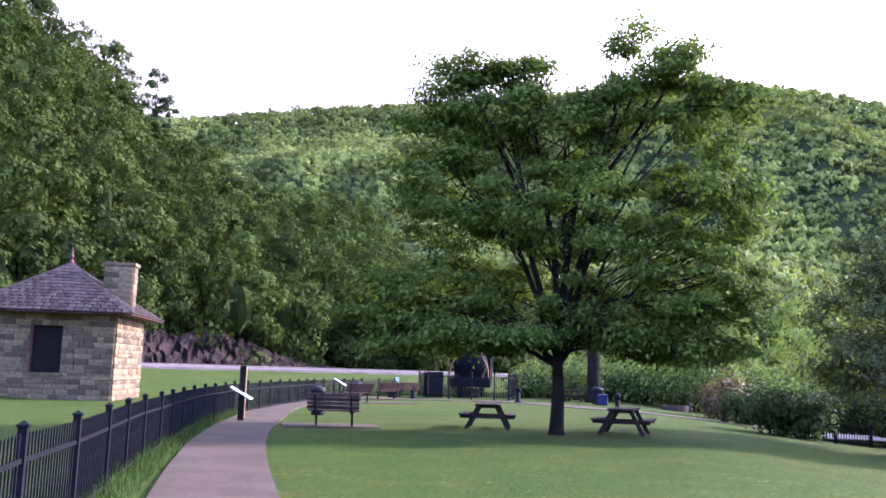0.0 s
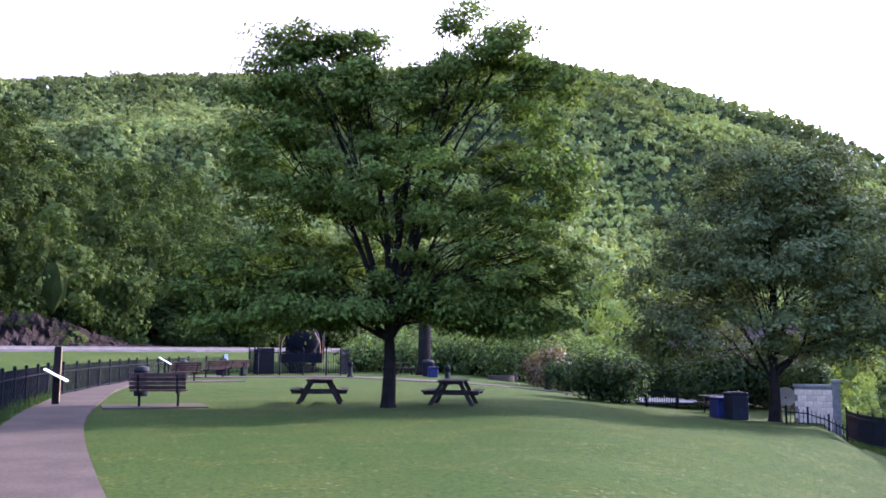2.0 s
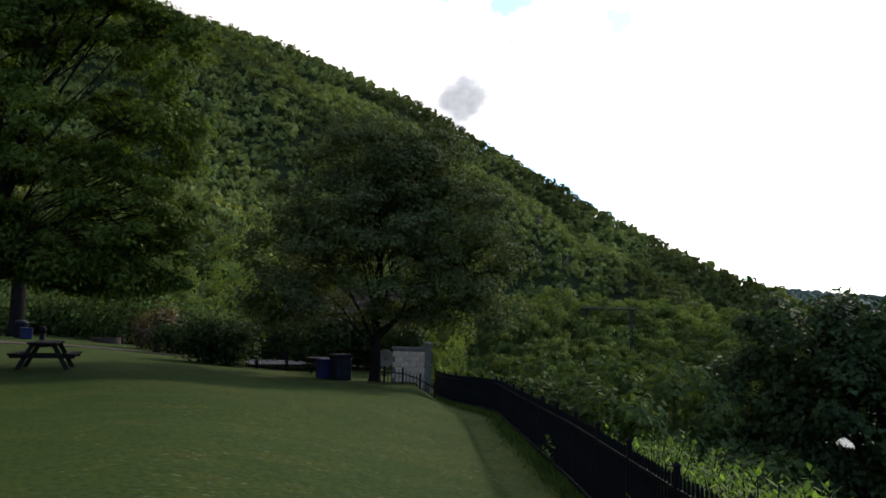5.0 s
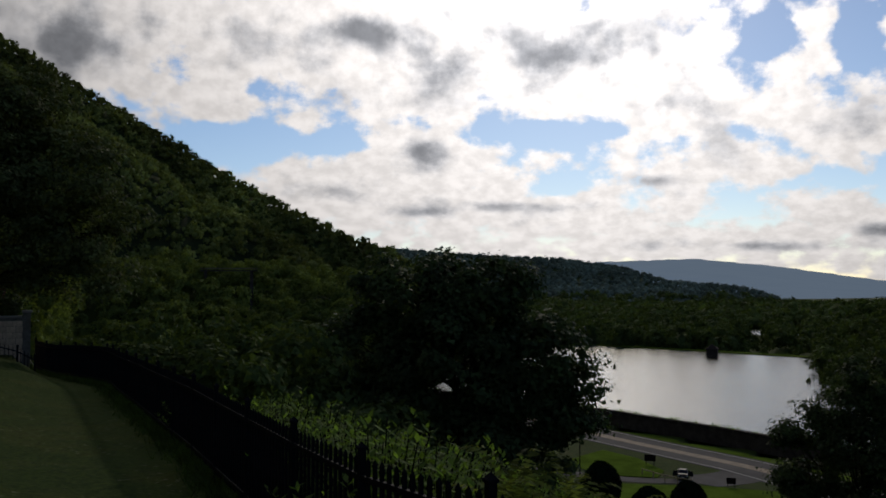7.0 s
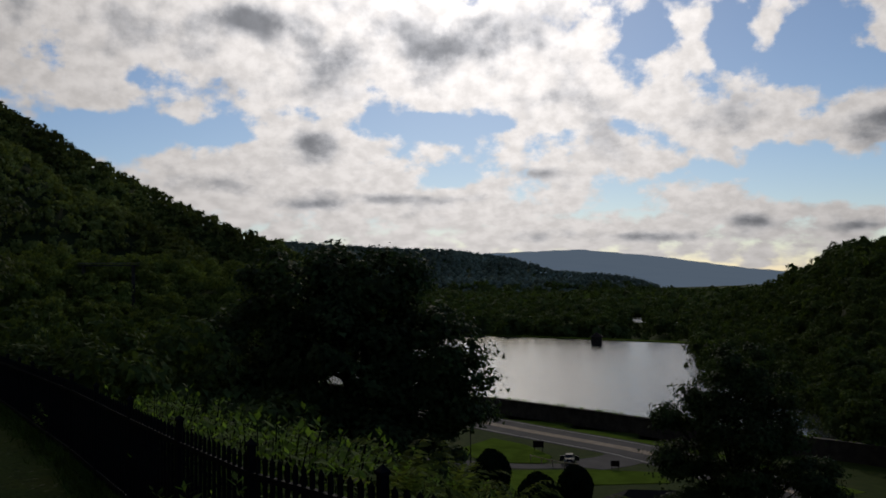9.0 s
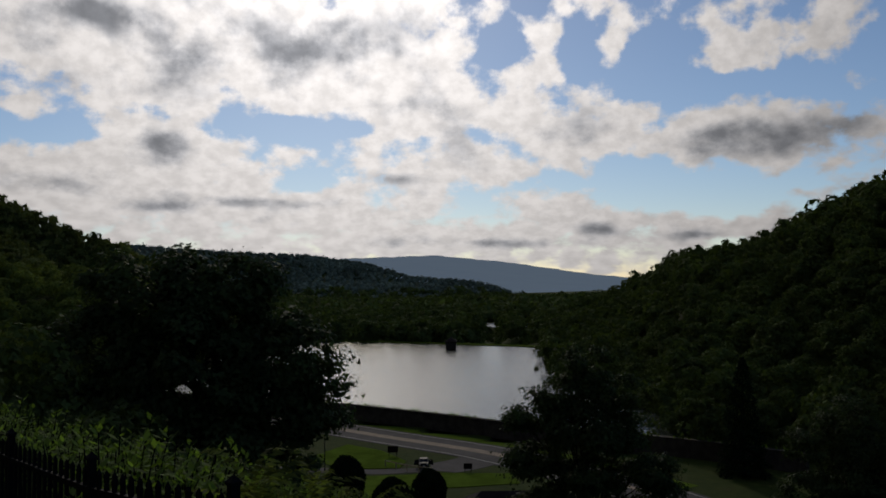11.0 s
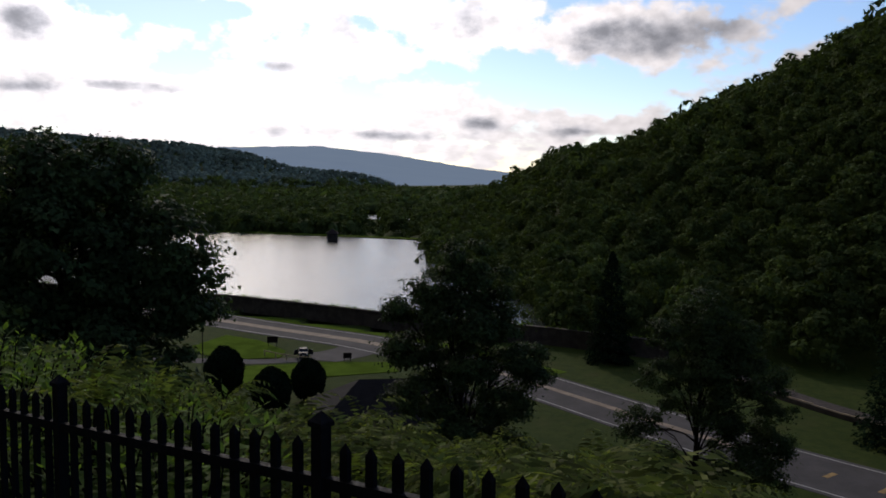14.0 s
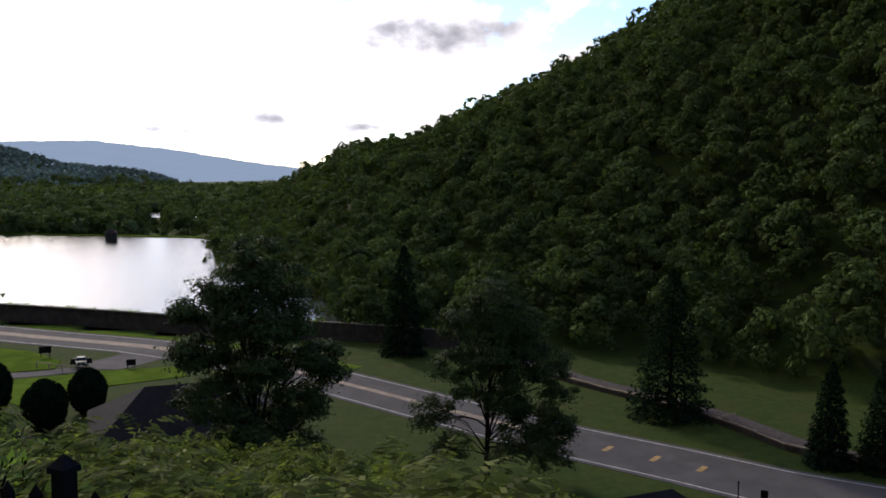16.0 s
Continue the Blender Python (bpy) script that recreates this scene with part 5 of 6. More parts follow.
# ---- railway ----
def track():
    line = [tuple(p) for p in TRACK]
    fine = resample(line, 2.0)
    dense = [Vector((*p, 0)) for p in fine]
    for _ in range(6):
        dense = [dense[0]] + [(dense[i - 1] + dense[i] * 2 + dense[i + 1]) / 4 for i in range(1, len(dense) - 1)] + [dense[-1]]

    def sweep(off, profile, mat, name, label="", parent=None):
        vs, fs, m = [], [], len(profile)
        for i, p in enumerate(dense):
            t = (dense[min(i + 1, len(dense) - 1)] - dense[max(i - 1, 0)]).normalized()
            s = Vector((-t.y, t.x, 0))
            for u, z in profile: vs.append(tuple(p + s * (off + u) + Vector((0, 0, z))))
        for i in range(len(dense) - 1):
            for k in range(m - 1): fs.append((i * m + k, i * m + k + 1, (i + 1) * m + k + 1, (i + 1) * m + k))
        ob = part(name, mesh_from(name, vs, fs, mat), None, parent, label)
        return ob

    bed = sweep(0, [(-6.8, 1.1), (-5.6, 1.5), (6.2, 1.5), (7.0, 1.40), (13.5, 1.44)], M["ballast"], "railway_bed")
    tagged(bed, "brown ballast bed of a curving railway", "railway", kind="structure")
    for c in (-3.9, 0.0, 3.9):
        for g in (-0.72, 0.72):
            r = sweep(c + g, [(-0.07, 1.5), (-0.035, 1.56), (-0.04, 1.7), (0.04, 1.7), (0.035, 1.56), (0.07, 1.5)], M["steel"], "rail")
            tagged(r, "shiny steel rail on the ballast", "rail", "rails of the railway")


track()


def rock_cut():
    """Broken brown rock along the foot of the wooded slope."""
    rng = np.random.default_rng(41)
    vs, fs = [], []
    bs = np.linspace(-30, 1, 150)
    for i, b in enumerate(bs):
        d0 = np.interp(b, [-30, -19, -11, -4, 2], [71, 77, 84, 91, 98])
        hgt = np.interp(b, [-30, -22, -17.4, -14, -11.5, -9, -5, 1], [5.0, 4.0, 3.2, 3.3, 2.2, 0.9, 0.3, 0.1])
        for k in range(8):
            t = k / 7
            d = d0 + t * 3.5 + rng.uniform(-0.5, 0.5) * (0 < k < 7)
            p = bearing(b + rng.uniform(-0.08, 0.08), d)
            vs.append((p.x, p.y, 1.2 + hgt * t * rng.uniform(0.85, 1.12)))
        if i:
            for k in range(7):
                a = (i - 1) * 8 + k
                fs.append((a, a + 8, a + 9, a + 1))
    ob = new("rock_face", mesh_from("rock_face", vs, fs, M["rock"]))
    tagged(ob, "broken dark brown rock cutting above the railway", "rock", kind="structure")


rock_cut()


# ---- benches, tables, bins, posts ----
def slat_bench(at, turn, label, length=1.5):
    th = thing("park_bench", label, "bench", "benches along the footpath", at=at, turn=turn)
    for s in (-0.52, 0.52):
        bm = boxes((s - 0.03, s + 0.03, -0.03, 0.03, 0, 0.42), (s - 0.03, s + 0.03, -0.28, 0.28, 0.36, 0.42))
        box(bm, -0.025, 0.025, -0.02, 0.02, 0, 0.5, Matrix.Translation((s, 0.24, 0.4)) @ Matrix.Rotation(radians(-14), 4, "X"))
        part("leg", bm, M["iron"], th)
    seat = part("seat", boxes(*[(-length / 2, length / 2, -0.3 + i * 0.135, -0.18 + i * 0.135, 0.42, 0.455) for i in range(4)]), M["plank"], th, bevel=0.006)
    for i in range(4):
        bm = bmesh.new()
        box(bm, -length / 2, length / 2, -0.018, 0.018, -0.05, 0.05, Matrix.Translation((0, 0.27 + i * 0.028, 0.53 + i * 0.115)) @ Matrix.Rotation(radians(-14), 4, "X"))
        part("back_slat", bm, M["plank"], th, bevel=0.005)
    return th


for x, y, turn in ((-3.1, 25.6, 172), (-4.3, 45.0, 202), (-3.2, 50.2, 208), (-2.2, 54.2, 212)):
    slat_bench((x, y, zg(x, y) + 0.03), turn + 6, "brown slatted park bench on thin black legs")


def picnic_table(at, turn, label):
    th = thing("picnic_table", label, "table", "picnic tables on the lawn", at=at, turn=turn)
    for i in range(5):
        part("top_board", boxes((-0.92, 0.92, -0.37 + i * 0.149, -0.37 + i * 0.149 + 0.14, 0.70, 0.745)), M["plank2"], th, bevel=0.006)
    for s in (-1, 1):
        for k in range(2):
            y0 = s * 0.70 + (k - 1) * 0.15
            part("seat_board", boxes((-0.92, 0.92, y0, y0 + 0.14, 0.40, 0.445)), M["plank2"], th, bevel=0.006)
    for x in (-0.62, 0.62):
        part("cross_beam", boxes((x - 0.02, x + 0.02, -0.82, 0.82, 0.31, 0.40)), M["plank2"], th)
        part("top_beam", boxes((x - 0.02, x + 0.02, -0.35, 0.35, 0.62, 0.70)), M["plank2"], th)
        for s in (-1, 1):
            bm = bmesh.new()
            box(bm, -0.022, 0.022, -0.06, 0.06, -0.41, 0.41, Matrix.Translation((x + 0.045, s * 0.44, 0.345)) @ Matrix.Rotation(radians(28 * s), 4, "X"))
            part("leg", bm, M["plank2"], th)
    return th


for b, d, turn in ((3.0, 27.2, 84), (11.6, 26.6, 71), (8.0, 57.5, 30)):
    picnic_table(at_ground(b, d), turn, "dark weathered wooden picnic table with attached seats")
picnic_table(at_ground(28.5, 36.6), -10, "picnic table in the shade of the round tree")


def litter_bin(at, label, r=0.3, h=0.95):
    th = thing("litter_bin", label, "bin", "bins round the park", at=at)
    part("drum", lathe([(r * 0.9, 0), (r, 0.06), (r, h * 0.78), (r * 1.04, h * 0.8)], 18), M["bin"], th, flat=False)
    part("lid", lathe([(r * 1.08, h * 0.8), (r * 1.08, h * 0.85), (r * 0.95, h * 0.95), (r * 0.5, h), (0.01, h * 1.01)], 18), M["bin"], th, flat=False)
    return th


for x, y in ((-4.45, 31.8), (-4.6, 47.5), (-3.0, 55.2)):
    litter_bin((x, y, zg(x, y)), "black round litter bin with a domed lid beside a bench", 0.24, 1.02)
litter_bin(at_ground(9.95, 54), "black litter bin beside an old tree trunk", 0.36, 1.0)


def square_bin(at, w, h, mat, label):
    th = thing("square_bin", label, "bin", "bins round the park", at=at)
    part("body", boxes((-w / 2, w / 2, -w / 2, w / 2, 0, h * 0.86)), mat, th, bevel=0.03)
    part("lid", boxes((-w * 0.54, w * 0.54, -w * 0.54, w * 0.54, h * 0.86, h)), mat, th, bevel=0.03)


square_bin(at_ground(10.25, 52.5), 0.55, 0.62, M["blue"], "blue square recycling bin beside a black bin")
square_bin(at_ground(28.35, 34.0), 0.62, 0.75, M["blue"], "blue recycling bin beside a picnic table")
square_bin(at_ground(29.25, 33.6), 0.64, 0.98, M["bin"], "tall black square litter bin under the round tree")
litter_bin((-3.05, 54.0, zg(-3, 54)), "blue-banded bin beside the far benches", 0.3, 0.6)


def bollard(at, label):
    th = thing("bollard", label, "bollard", "bollards along the far path", at=at)
    part("shaft", lathe([(0.2, 0), (0.2, 0.08), (0.13, 0.12), (0.12, 0.62)], 14), M["iron"], th, flat=False)
    part("head", lathe([(0.15, 0.62), (0.15, 0.82), (0.1, 0.9), (0.01, 0.92)], 14), M["iron"], th, flat=False)


for b, d in ((-1.9, 54.3), (4.9, 51.3), (11.2, 42), (17.7, 45.4), (13.0, 62)):
    bollard(at_ground(b, d), "short black bollard lamp beside the far path")


def way_sign(at, turn):
    th = thing("information_sign", "dark wooden post with a slanted white panel", "sign", at=at, turn=turn)
    part("post", boxes((-0.09, 0.09, -0.09, 0.09, -0.2, 1.66)), M["shutter"], th, bevel=0.01)
    part("pale_side", boxes((0.091, 0.103, -0.085, 0.085, 0.1, 1.64)), M["stone"], th)
    bm = bmesh.new()
    box(bm, -0.36, 0.36, -0.14, 0.14, -0.012, 0.012, Matrix.Translation((0.0, -0.2, 0.86)) @ Matrix.Rotation(radians(29), 4, "Y") @ Matrix.Rotation(radians(6), 4, "X"))
    part("panel", bm, M["white"], th, "white slanted panel")
    bm = bmesh.new(); rod(bm, (0, -0.02, 0.7), (0, -0.2, 0.84), 0.02); part("bracket", bm, M["iron"], th)


way_sign(at_ground(-12.75, 27.2), 6)
th = thing("information_sign", "low white panel on a thin black stand", "sign", at=(-5.4, 46.5, 0))
part("stand", boxes((-0.03, 0.03, -0.03, 0.03, 0, 0.95)), M["iron"], th)
bm = bmesh.new(); box(bm, -0.35, 0.35, -0.22, 0.22, -0.012, 0.012, Matrix.Translation((0, 0, 0.98)) @ Matrix.Rotation(radians(30), 4, "Y")); part("panel", bm, M["white"], th)
part("marker_post", boxes((-0.12, 0.12, -0.03, 0.03, 0, 0.55)), M["white"]).location = (-3.4, 66.0, zg(-3.4, 66))
tagged(bpy.data.objects["marker_post"], "small white marker post beside the railway", "post")


# ---- locomotive, seen from its end ----
def locomotive():
    x0, y0 = 1.75, 58.5
    th = thing("steam_locomotive", "black preserved locomotive behind an iron fence", "locomotive", at=(x0, y0, zg(x0, y0)), turn=-4)
    part("frame", boxes((-1.35, 1.35, 0.2, 11, 0.75, 1.25)), M["loco"], th, bevel=0.03)
    part("buffer_beam", boxes((-1.45, 1.45, -0.05, 0.2, 0.7, 1.3)), M["loco"], th, bevel=0.02)
    part("nose", lathe([(1.05, 0), (1.1, 0.3), (1.1, 6.5), (1.0, 6.6)], 28), M["loco"], th, flat=False).matrix_basis = pose(0, 0.6, 2.25, -90)
    part("smokebox_door", lathe([(0.85, 0), (0.8, 0.1), (0.3, 0.2), (0.02, 0.22)], 24), M["loco"], th, flat=False).matrix_basis = pose(0, 0.6, 2.25, 90)
    part("cab", boxes((-1.4, 1.4, 7.0, 9.6, 1.25, 3.6)), M["loco"], th, bevel=0.04)
    part("chimney_stack", lathe([(0.3, 0), (0.24, 0.2), (0.26, 0.65), (0.32, 0.7)], 16), M["loco"], th, flat=False).location = (0, 1.4, 3.2)
    part("running_board", boxes((-1.4, -1.0, 0.3, 7, 1.35, 1.42), (1.0, 1.4, 0.3, 7, 1.35, 1.42)), M["loco"], th)
    pilot = part("pilot", boxes((-0.6, 0.6, -0.95, -0.85, 0.06, 0.16)), M["loco"], th)
    for i in range(9):
        t = -1.1 + i * 0.275
        bm = bmesh.new(); rod(bm, (t, -0.1, 0.75), (t * 0.45, -0.9, 0.12), 0.04, n=6); part("pilot_bar", bm, M["loco"], pilot)
    for s in (-1, 1):
        bm = bmesh.new()
        rod(bm, (s * 1.3, -0.05, 1.3), (s * 1.22, 0.1, 2.1), 0.022, n=6); rod(bm, (s * 1.22, 0.1, 2.1), (s * 0.75, 0.3, 2.9), 0.022, n=6); rod(bm, (s * 1.42, -0.08, 0.7), (s * 1.42, -0.08, 3.0), 0.022, n=6)
        part("handrail", bm, M["brass"], th, "copper-coloured handrail")
        for y in (2.2, 3.8, 5.4):
            part("driving_wheel", lathe([(0.75, -0.07), (0.8, -0.05), (0.8, 0.05), (0.75, 0.07)], 24), M["loco"], th, flat=False).matrix_basis = pose(s * 0.78, y, 0.85, 0, 90)


locomotive()
th = thing("cabinet_box", "black steel equipment cabinet beside the locomotive", "box", at=(-0.5, 57.2, zg(-0.5, 57.2)))
part("body", boxes((-0.55, 0.55, -0.4, 0.4, 0.05, 1.65)), M["iron"], th, bevel=0.02)
part("door", boxes((-0.5, 0.5, -0.43, -0.4, 0.1, 1.6)), M["iron"], th)

# ---- things round the far rim ----
old = at_ground(9.7, 57)
th = thing("bare_trunk", "thick grey tree trunk cut high above the ground", "tree trunk", at=old)
part("trunk", lathe([(0.62, -0.1), (0.5, 0.3), (0.42, 1.2), (0.4, 3.4), (0.36, 3.6)], 14), M["bark"], th, flat=False)
well = at_ground(14.7, 54)
th = thing("stone_basin", "low round grey stone basin at the lawn's rim", "basin", at=well)
part("ring", lathe([(0.8, -0.1), (0.8, 0.3), (0.62, 0.3), (0.62, 0.1)], 24), M["pave"], th)
part("spout", boxes((0.8, 1.0, -0.1, 0.1, -0.05, 0.5)), M["pave"], th, bevel=0.04)
# block shelter and the brick house beyond the round tree
c0 = bearing(34.2, 34.2)
th = thing("block_shelter", "tan block enclosure with a flat pale coping", "shelter", at=(c0.x, c0.y, -0.92), turn=-34)
wall = part("front_wall", boxes((-0.95, 0.3, 0, 0.2, -1.0, 1.33), (0.3, 0.55, -0.1, 0.25, -1.0, 1.52)), M["mortar"], th)
unit = bpy.data.meshes["stone"]
blk = unit.copy(); blk.name = "block"; blk.materials.clear(); blk.materials.append(M["tan"])
for r in range(7):
    for i in range(4):
        x = -0.95 + 0.155 + i * 0.31 + (0.1 if r % 2 else 0)
        if x > 0.25: continue
        ob = new("block", blk); ob.parent = wall
        ob.matrix_basis = Matrix.Translation((x, -0.02, -0.2 + r * 0.205 + 0.1)) @ Matrix.Diagonal((0.3, 0.08, 0.195, 1))
part("side_wall", boxes((0.35, 0.55, 0.25, 1.6, -1.0, 1.3)), M["tan"], th)
part("coping", boxes((-1.0, 0.28, -0.08, 0.26, 1.33, 1.41), (0.26, 0.6, -0.14, 0.3, 1.52, 1.6)), M["concrete"], th, bevel=0.01)
c1 = bearing(29.2, 46)
th = thing("brick_house", "low red brick house half hidden by foliage", "house", at=(c1.x, c1.y, zg(c1.x, c1.y) - 0.5), turn=-28)
part("wall", boxes((-3.0, 3.6, 0, 4, 0, 3.2)), M["brick"], th)
for x in (-1.8, 1.2):
    wn = part("window", boxes((x, x + 0.9, -0.03, 0.02, 1.3, 2.5)), M["mortar"], th, "grey framed window")
    part("pane", boxes((x + 0.1, x + 0.8, -0.045, -0.03, 1.4, 2.4)), M["shutter"], wn)
bm = bmesh.new()
pts = [(-3.4, -0.4, 3.2), (4.0, -0.4, 3.2), (4.0, 4.4, 3.2), (-3.4, 4.4, 3.2), (-2.4, 2, 4.5), (3.0, 2, 4.5)]
V = [bm.verts.new(p) for p in pts]
for f in ((0, 1, 5, 4), (1, 2, 5), (2, 3, 4, 5), (3, 0, 4), (3, 2, 1, 0)): bm.faces.new([V[i] for i in f])
part("roof", bm, M["slate"], th)
c2 = bearing(32.1, 37)
th = thing("dish_aerial", "pale round dish beside the tan shelter", "dish", at=(c2.x, c2.y, zg(c2.x, c2.y)), turn=-32)
part("dish", lathe([(0.02, 0.0), (0.22, 0.02), (0.36, 0.08), (0.38, 0.09), (0.35, 0.09), (0.02, 0.02)], 24), M["concrete"], th, flat=False).matrix_basis = pose(0, 0, 0.75, 90)
part("mast", boxes((-0.03, 0.03, -0.03, 0.03, 0, 0.75)), M["iron"], th)
yard = [bearing(b, d)[:2] for b, d in ((22.4, 38.0), (26.9, 38.4), (27.0, 41.5), (22.4, 41.5))]
tagged(sheet("pavement", yard, max(zg(*q) for q in yard) + 0.03, M["concrete"], 0.04), "pale paved yard behind a low black fence", "yard", kind="structure")


# ---- shrubs and hedges ----
def bush(at, r, h, mat, label, seed, leaf=0.09, n=2600, group="shrubs round the park", name="shrub", clipped=False):
    rng = np.random.default_rng(seed)
    th = thing(name, label, "shrub", group, at=at)
    bm = bmesh.new()
    for _ in range(7):
        a = rng.uniform(0, 6.28)
        rod(bm, (0.1 * math.cos(a), 0.1 * math.sin(a), -0.1), (r * 0.6 * math.cos(a), r * 0.6 * math.sin(a), h * rng.uniform(0.5, 0.8)), 0.03, 0.012, 5)
    part("stem", bm, M["bark"], th)
    c = 26
    d = rng.normal(size=(c, 3)); d /= np.linalg.norm(d, axis=1)[:, None]
    C = d * rng.uniform(0.45, 0.9, c)[:, None] * np.array([r, r, h * 0.5]) + np.array([0, 0, h * 0.52])
    g = rng.normal(size=(c, n // c, 3)) * 0.3 * min(r, h * 0.5)
    P = (C[:, None] + g * rng.uniform(0.7, 1.3, c)[:, None, None]).reshape(-1, 3)
    P[:, 2] = np.maximum(P[:, 2], 0.05)
    N = g.reshape(-1, 3) / (0.3 * r) * 0.4 + np.repeat(d, n // c, 0) * 0.5 + rng.normal(size=P.shape) * 0.5 + np.array([0, 0, 0.5])
    v, f = tufts(rng, P, N, leaf * rng.uniform(0.6, 1.4, len(P)))
    if clipped:                                                      # cut to a smooth dense egg
        d = rng.normal(size=(n, 3)); d /= np.linalg.norm(d, axis=1)[:, None]
        k = rng.uniform(0.9, 1.02, (n, 1)) * (1 + 0.05 * np.sin(d * 7).sum(1)[:, None] / 2)
        v, f = tufts(rng, d * k * np.array([r, r, h * 0.5]) + np.array([0, 0, h * 0.5]), d + rng.normal(size=d.shape) * 0.5, leaf * rng.uniform(0.6, 1.4, n))
        cv, cf = ico(3)
        v, f = np.vstack([v, cv * np.array([r, r, h * 0.5]) * 0.93 + np.array([0, 0, h * 0.5])]), np.vstack([f, np.column_stack([cf, cf[:, 2]]) + len(v)])
        me = bpy.data.meshes.new("leaves")
        me.from_pydata([tuple(p) for p in v], [], [tuple(dict.fromkeys(q)) for q in f.tolist()])
        part("leaves", me, mat, th)
        return th
    part("leaves", mesh_from("leaves", v, f, mat), None, th)
    return th


rng = np.random.default_rng(51)
for i in range(34):
    b = 5.2 + i * 0.62 + rng.uniform(-0.3, 0.3)
    d = np.interp(b, [5, 12, 20, 27], [64, 62, 57, 52]) + rng.uniform(-2, 5)
    p = bearing(b, d)
    h = rng.uniform(1.9, 3.6)
    bush((p.x, p.y, max(zg(p.x, p.y), -2.0)), h * 0.75, h, M["wild"], "bright green wild shrub at the lawn's rim", 100 + i, 0.13, 1900)
for i, (b, d, r, h) in enumerate(((27.6, 41, 1.2, 2.2), (28.9, 41.5, 1.3, 2.6), (30.4, 42, 1.3, 2.4), (31.6, 42, 1.2, 2.6), (33.0, 40, 1.2, 2.2), (20.6, 37.5, 1.3, 1.9), (22.0, 37.0, 1.2, 1.8), (24.0, 43.2, 1.7, 2.3), (26.0, 43.2, 1.6, 2.2), (18.9, 45, 1.3, 1.7))):
    bush(at_ground(b, d), r, h, M["shrub_dark"], "dark clipped shrub beside the low fence", 200 + i, 0.1, 2600)
bush(at_ground(17.5, 49), 1.3, 2.2, material("bronze_leaves", (0.11, 0.075, 0.035), 0.6, scale=0.6, fine=4, bump=0, island=0.4, leaf=0.35), "bronze-leaved shrub among green ones", 210, 0.12, 2200)


# ---- grass ----
def grass(name, X, Y, hgt, wid, seed, label, tuft=5, slant=0.45):
    rng = np.random.default_rng(seed)
    X, Y = np.repeat(X, tuft), np.repeat(Y, tuft)
    n = len(X)
    X, Y = X + rng.normal(size=n) * 0.03, Y + rng.normal(size=n) * 0.03
    Z = zgs(X, Y)
    a = rng.uniform(0, 6.28, n)
    h = hgt * rng.uniform(0.5, 1.4, n)
    lean = rng.normal(size=(n, 2)) * slant * h[:, None]
    wx, wy = np.cos(a) * wid / 2, np.sin(a) * wid / 2
    v = np.stack([np.stack([X - wx, Y - wy, Z], 1), np.stack([X + wx, Y + wy, Z], 1), np.stack([X + lean[:, 0], Y + lean[:, 1], Z + h], 1)], 1).reshape(-1, 3)
    ob = new(name, mesh_from(name, v, np.arange(3 * n).reshape(n, 3), M["grass_blade"]))
    return tagged(ob, label, "grass", kind="stuff")


rng = np.random.default_rng(61)
ln = np.array(resample(side, 0.12))
rep = np.repeat(ln, 7, 0) + rng.normal(size=(len(ln) * 7, 2)) * 0.22
dp, _, _ = to_line(rep[:, 0], rep[:, 1], np.array(walk_line))
rep = rep[dp > 0.83]
grass("verge_grass", rep[:, 0], rep[:, 1], 0.26, 0.016, 63, "tall uncut grass under the fence", 3)
ln = np.array(resample([tuple(q) for q in EDGE[:19]], 0.1))
rep = np.repeat(ln, 10, 0) + rng.normal(size=(len(ln) * 10, 2)) * 0.16
grass("verge_grass", rep[:, 0], rep[:, 1], 0.17, 0.016, 64, "uncut weeds and grass along the foot of the fence", 4, 0.7)

# ---- valley: road, reservoir wall, meadow things ----
M["asphalt"] = material("worn_asphalt", (0.088, 0.082, 0.080), 0.95, spec=0.1, var=0.15, scale=0.3, fine=6, bump=0.3, dist=0.01)
M["median"] = material("tan_painted_median", (0.27, 0.21, 0.15), 0.9, var=0.2, scale=0.5, fine=6, bump=0.2)
M["line_white"] = material("white_road_line", (0.42, 0.41, 0.38), 0.8, var=0.2, scale=1, fine=8, bump=0.1)
M["line_yellow"] = material("yellow_road_paint", (0.34, 0.22, 0.08), 0.8, var=0.2, scale=1, fine=8, bump=0.1)
M["dam"] = material("dark_stone_wall", (0.055, 0.046, 0.040), 0.95, var=0.35, scale=0.6, fine=5, bump=0.8, dist=0.1)
# brighter than the ground's own grass: sunshine is put into the colour
M["meadow"] = material("sunlit_meadow_grass", (0.090, 0.140, 0.020), 0.95, spec=0.0, var=0.2, scale=0.3, fine=5, bump=0.5, dist=0.04)
M["roofing"] = material("dark_roof_shingles", (0.017, 0.016, 0.018), 0.95, spec=0.1, var=0.25, scale=1, fine=10, bump=0.4, dist=0.02)
M["silver"] = material("dark_grey_car_paint", (0.020, 0.021, 0.024), 0.6, 0.0, var=0.05, scale=1, fine=30, bump=0, spec=0.2)
M["glass"] = material("dark_car_glass", (0.012, 0.014, 0.016), 0.08, var=0.1, scale=1, fine=20, bump=0, spec=0.8)
M["tyre"] = material("tyre_rubber", (0.012, 0.012, 0.012), 0.9, var=0.2, scale=4, fine=40, bump=0.2)
M["timber"] = material("pale_rail_timber", (0.42, 0.33, 0.22), 0.85, var=0.25, scale=3, fine=20, bump=0.3)

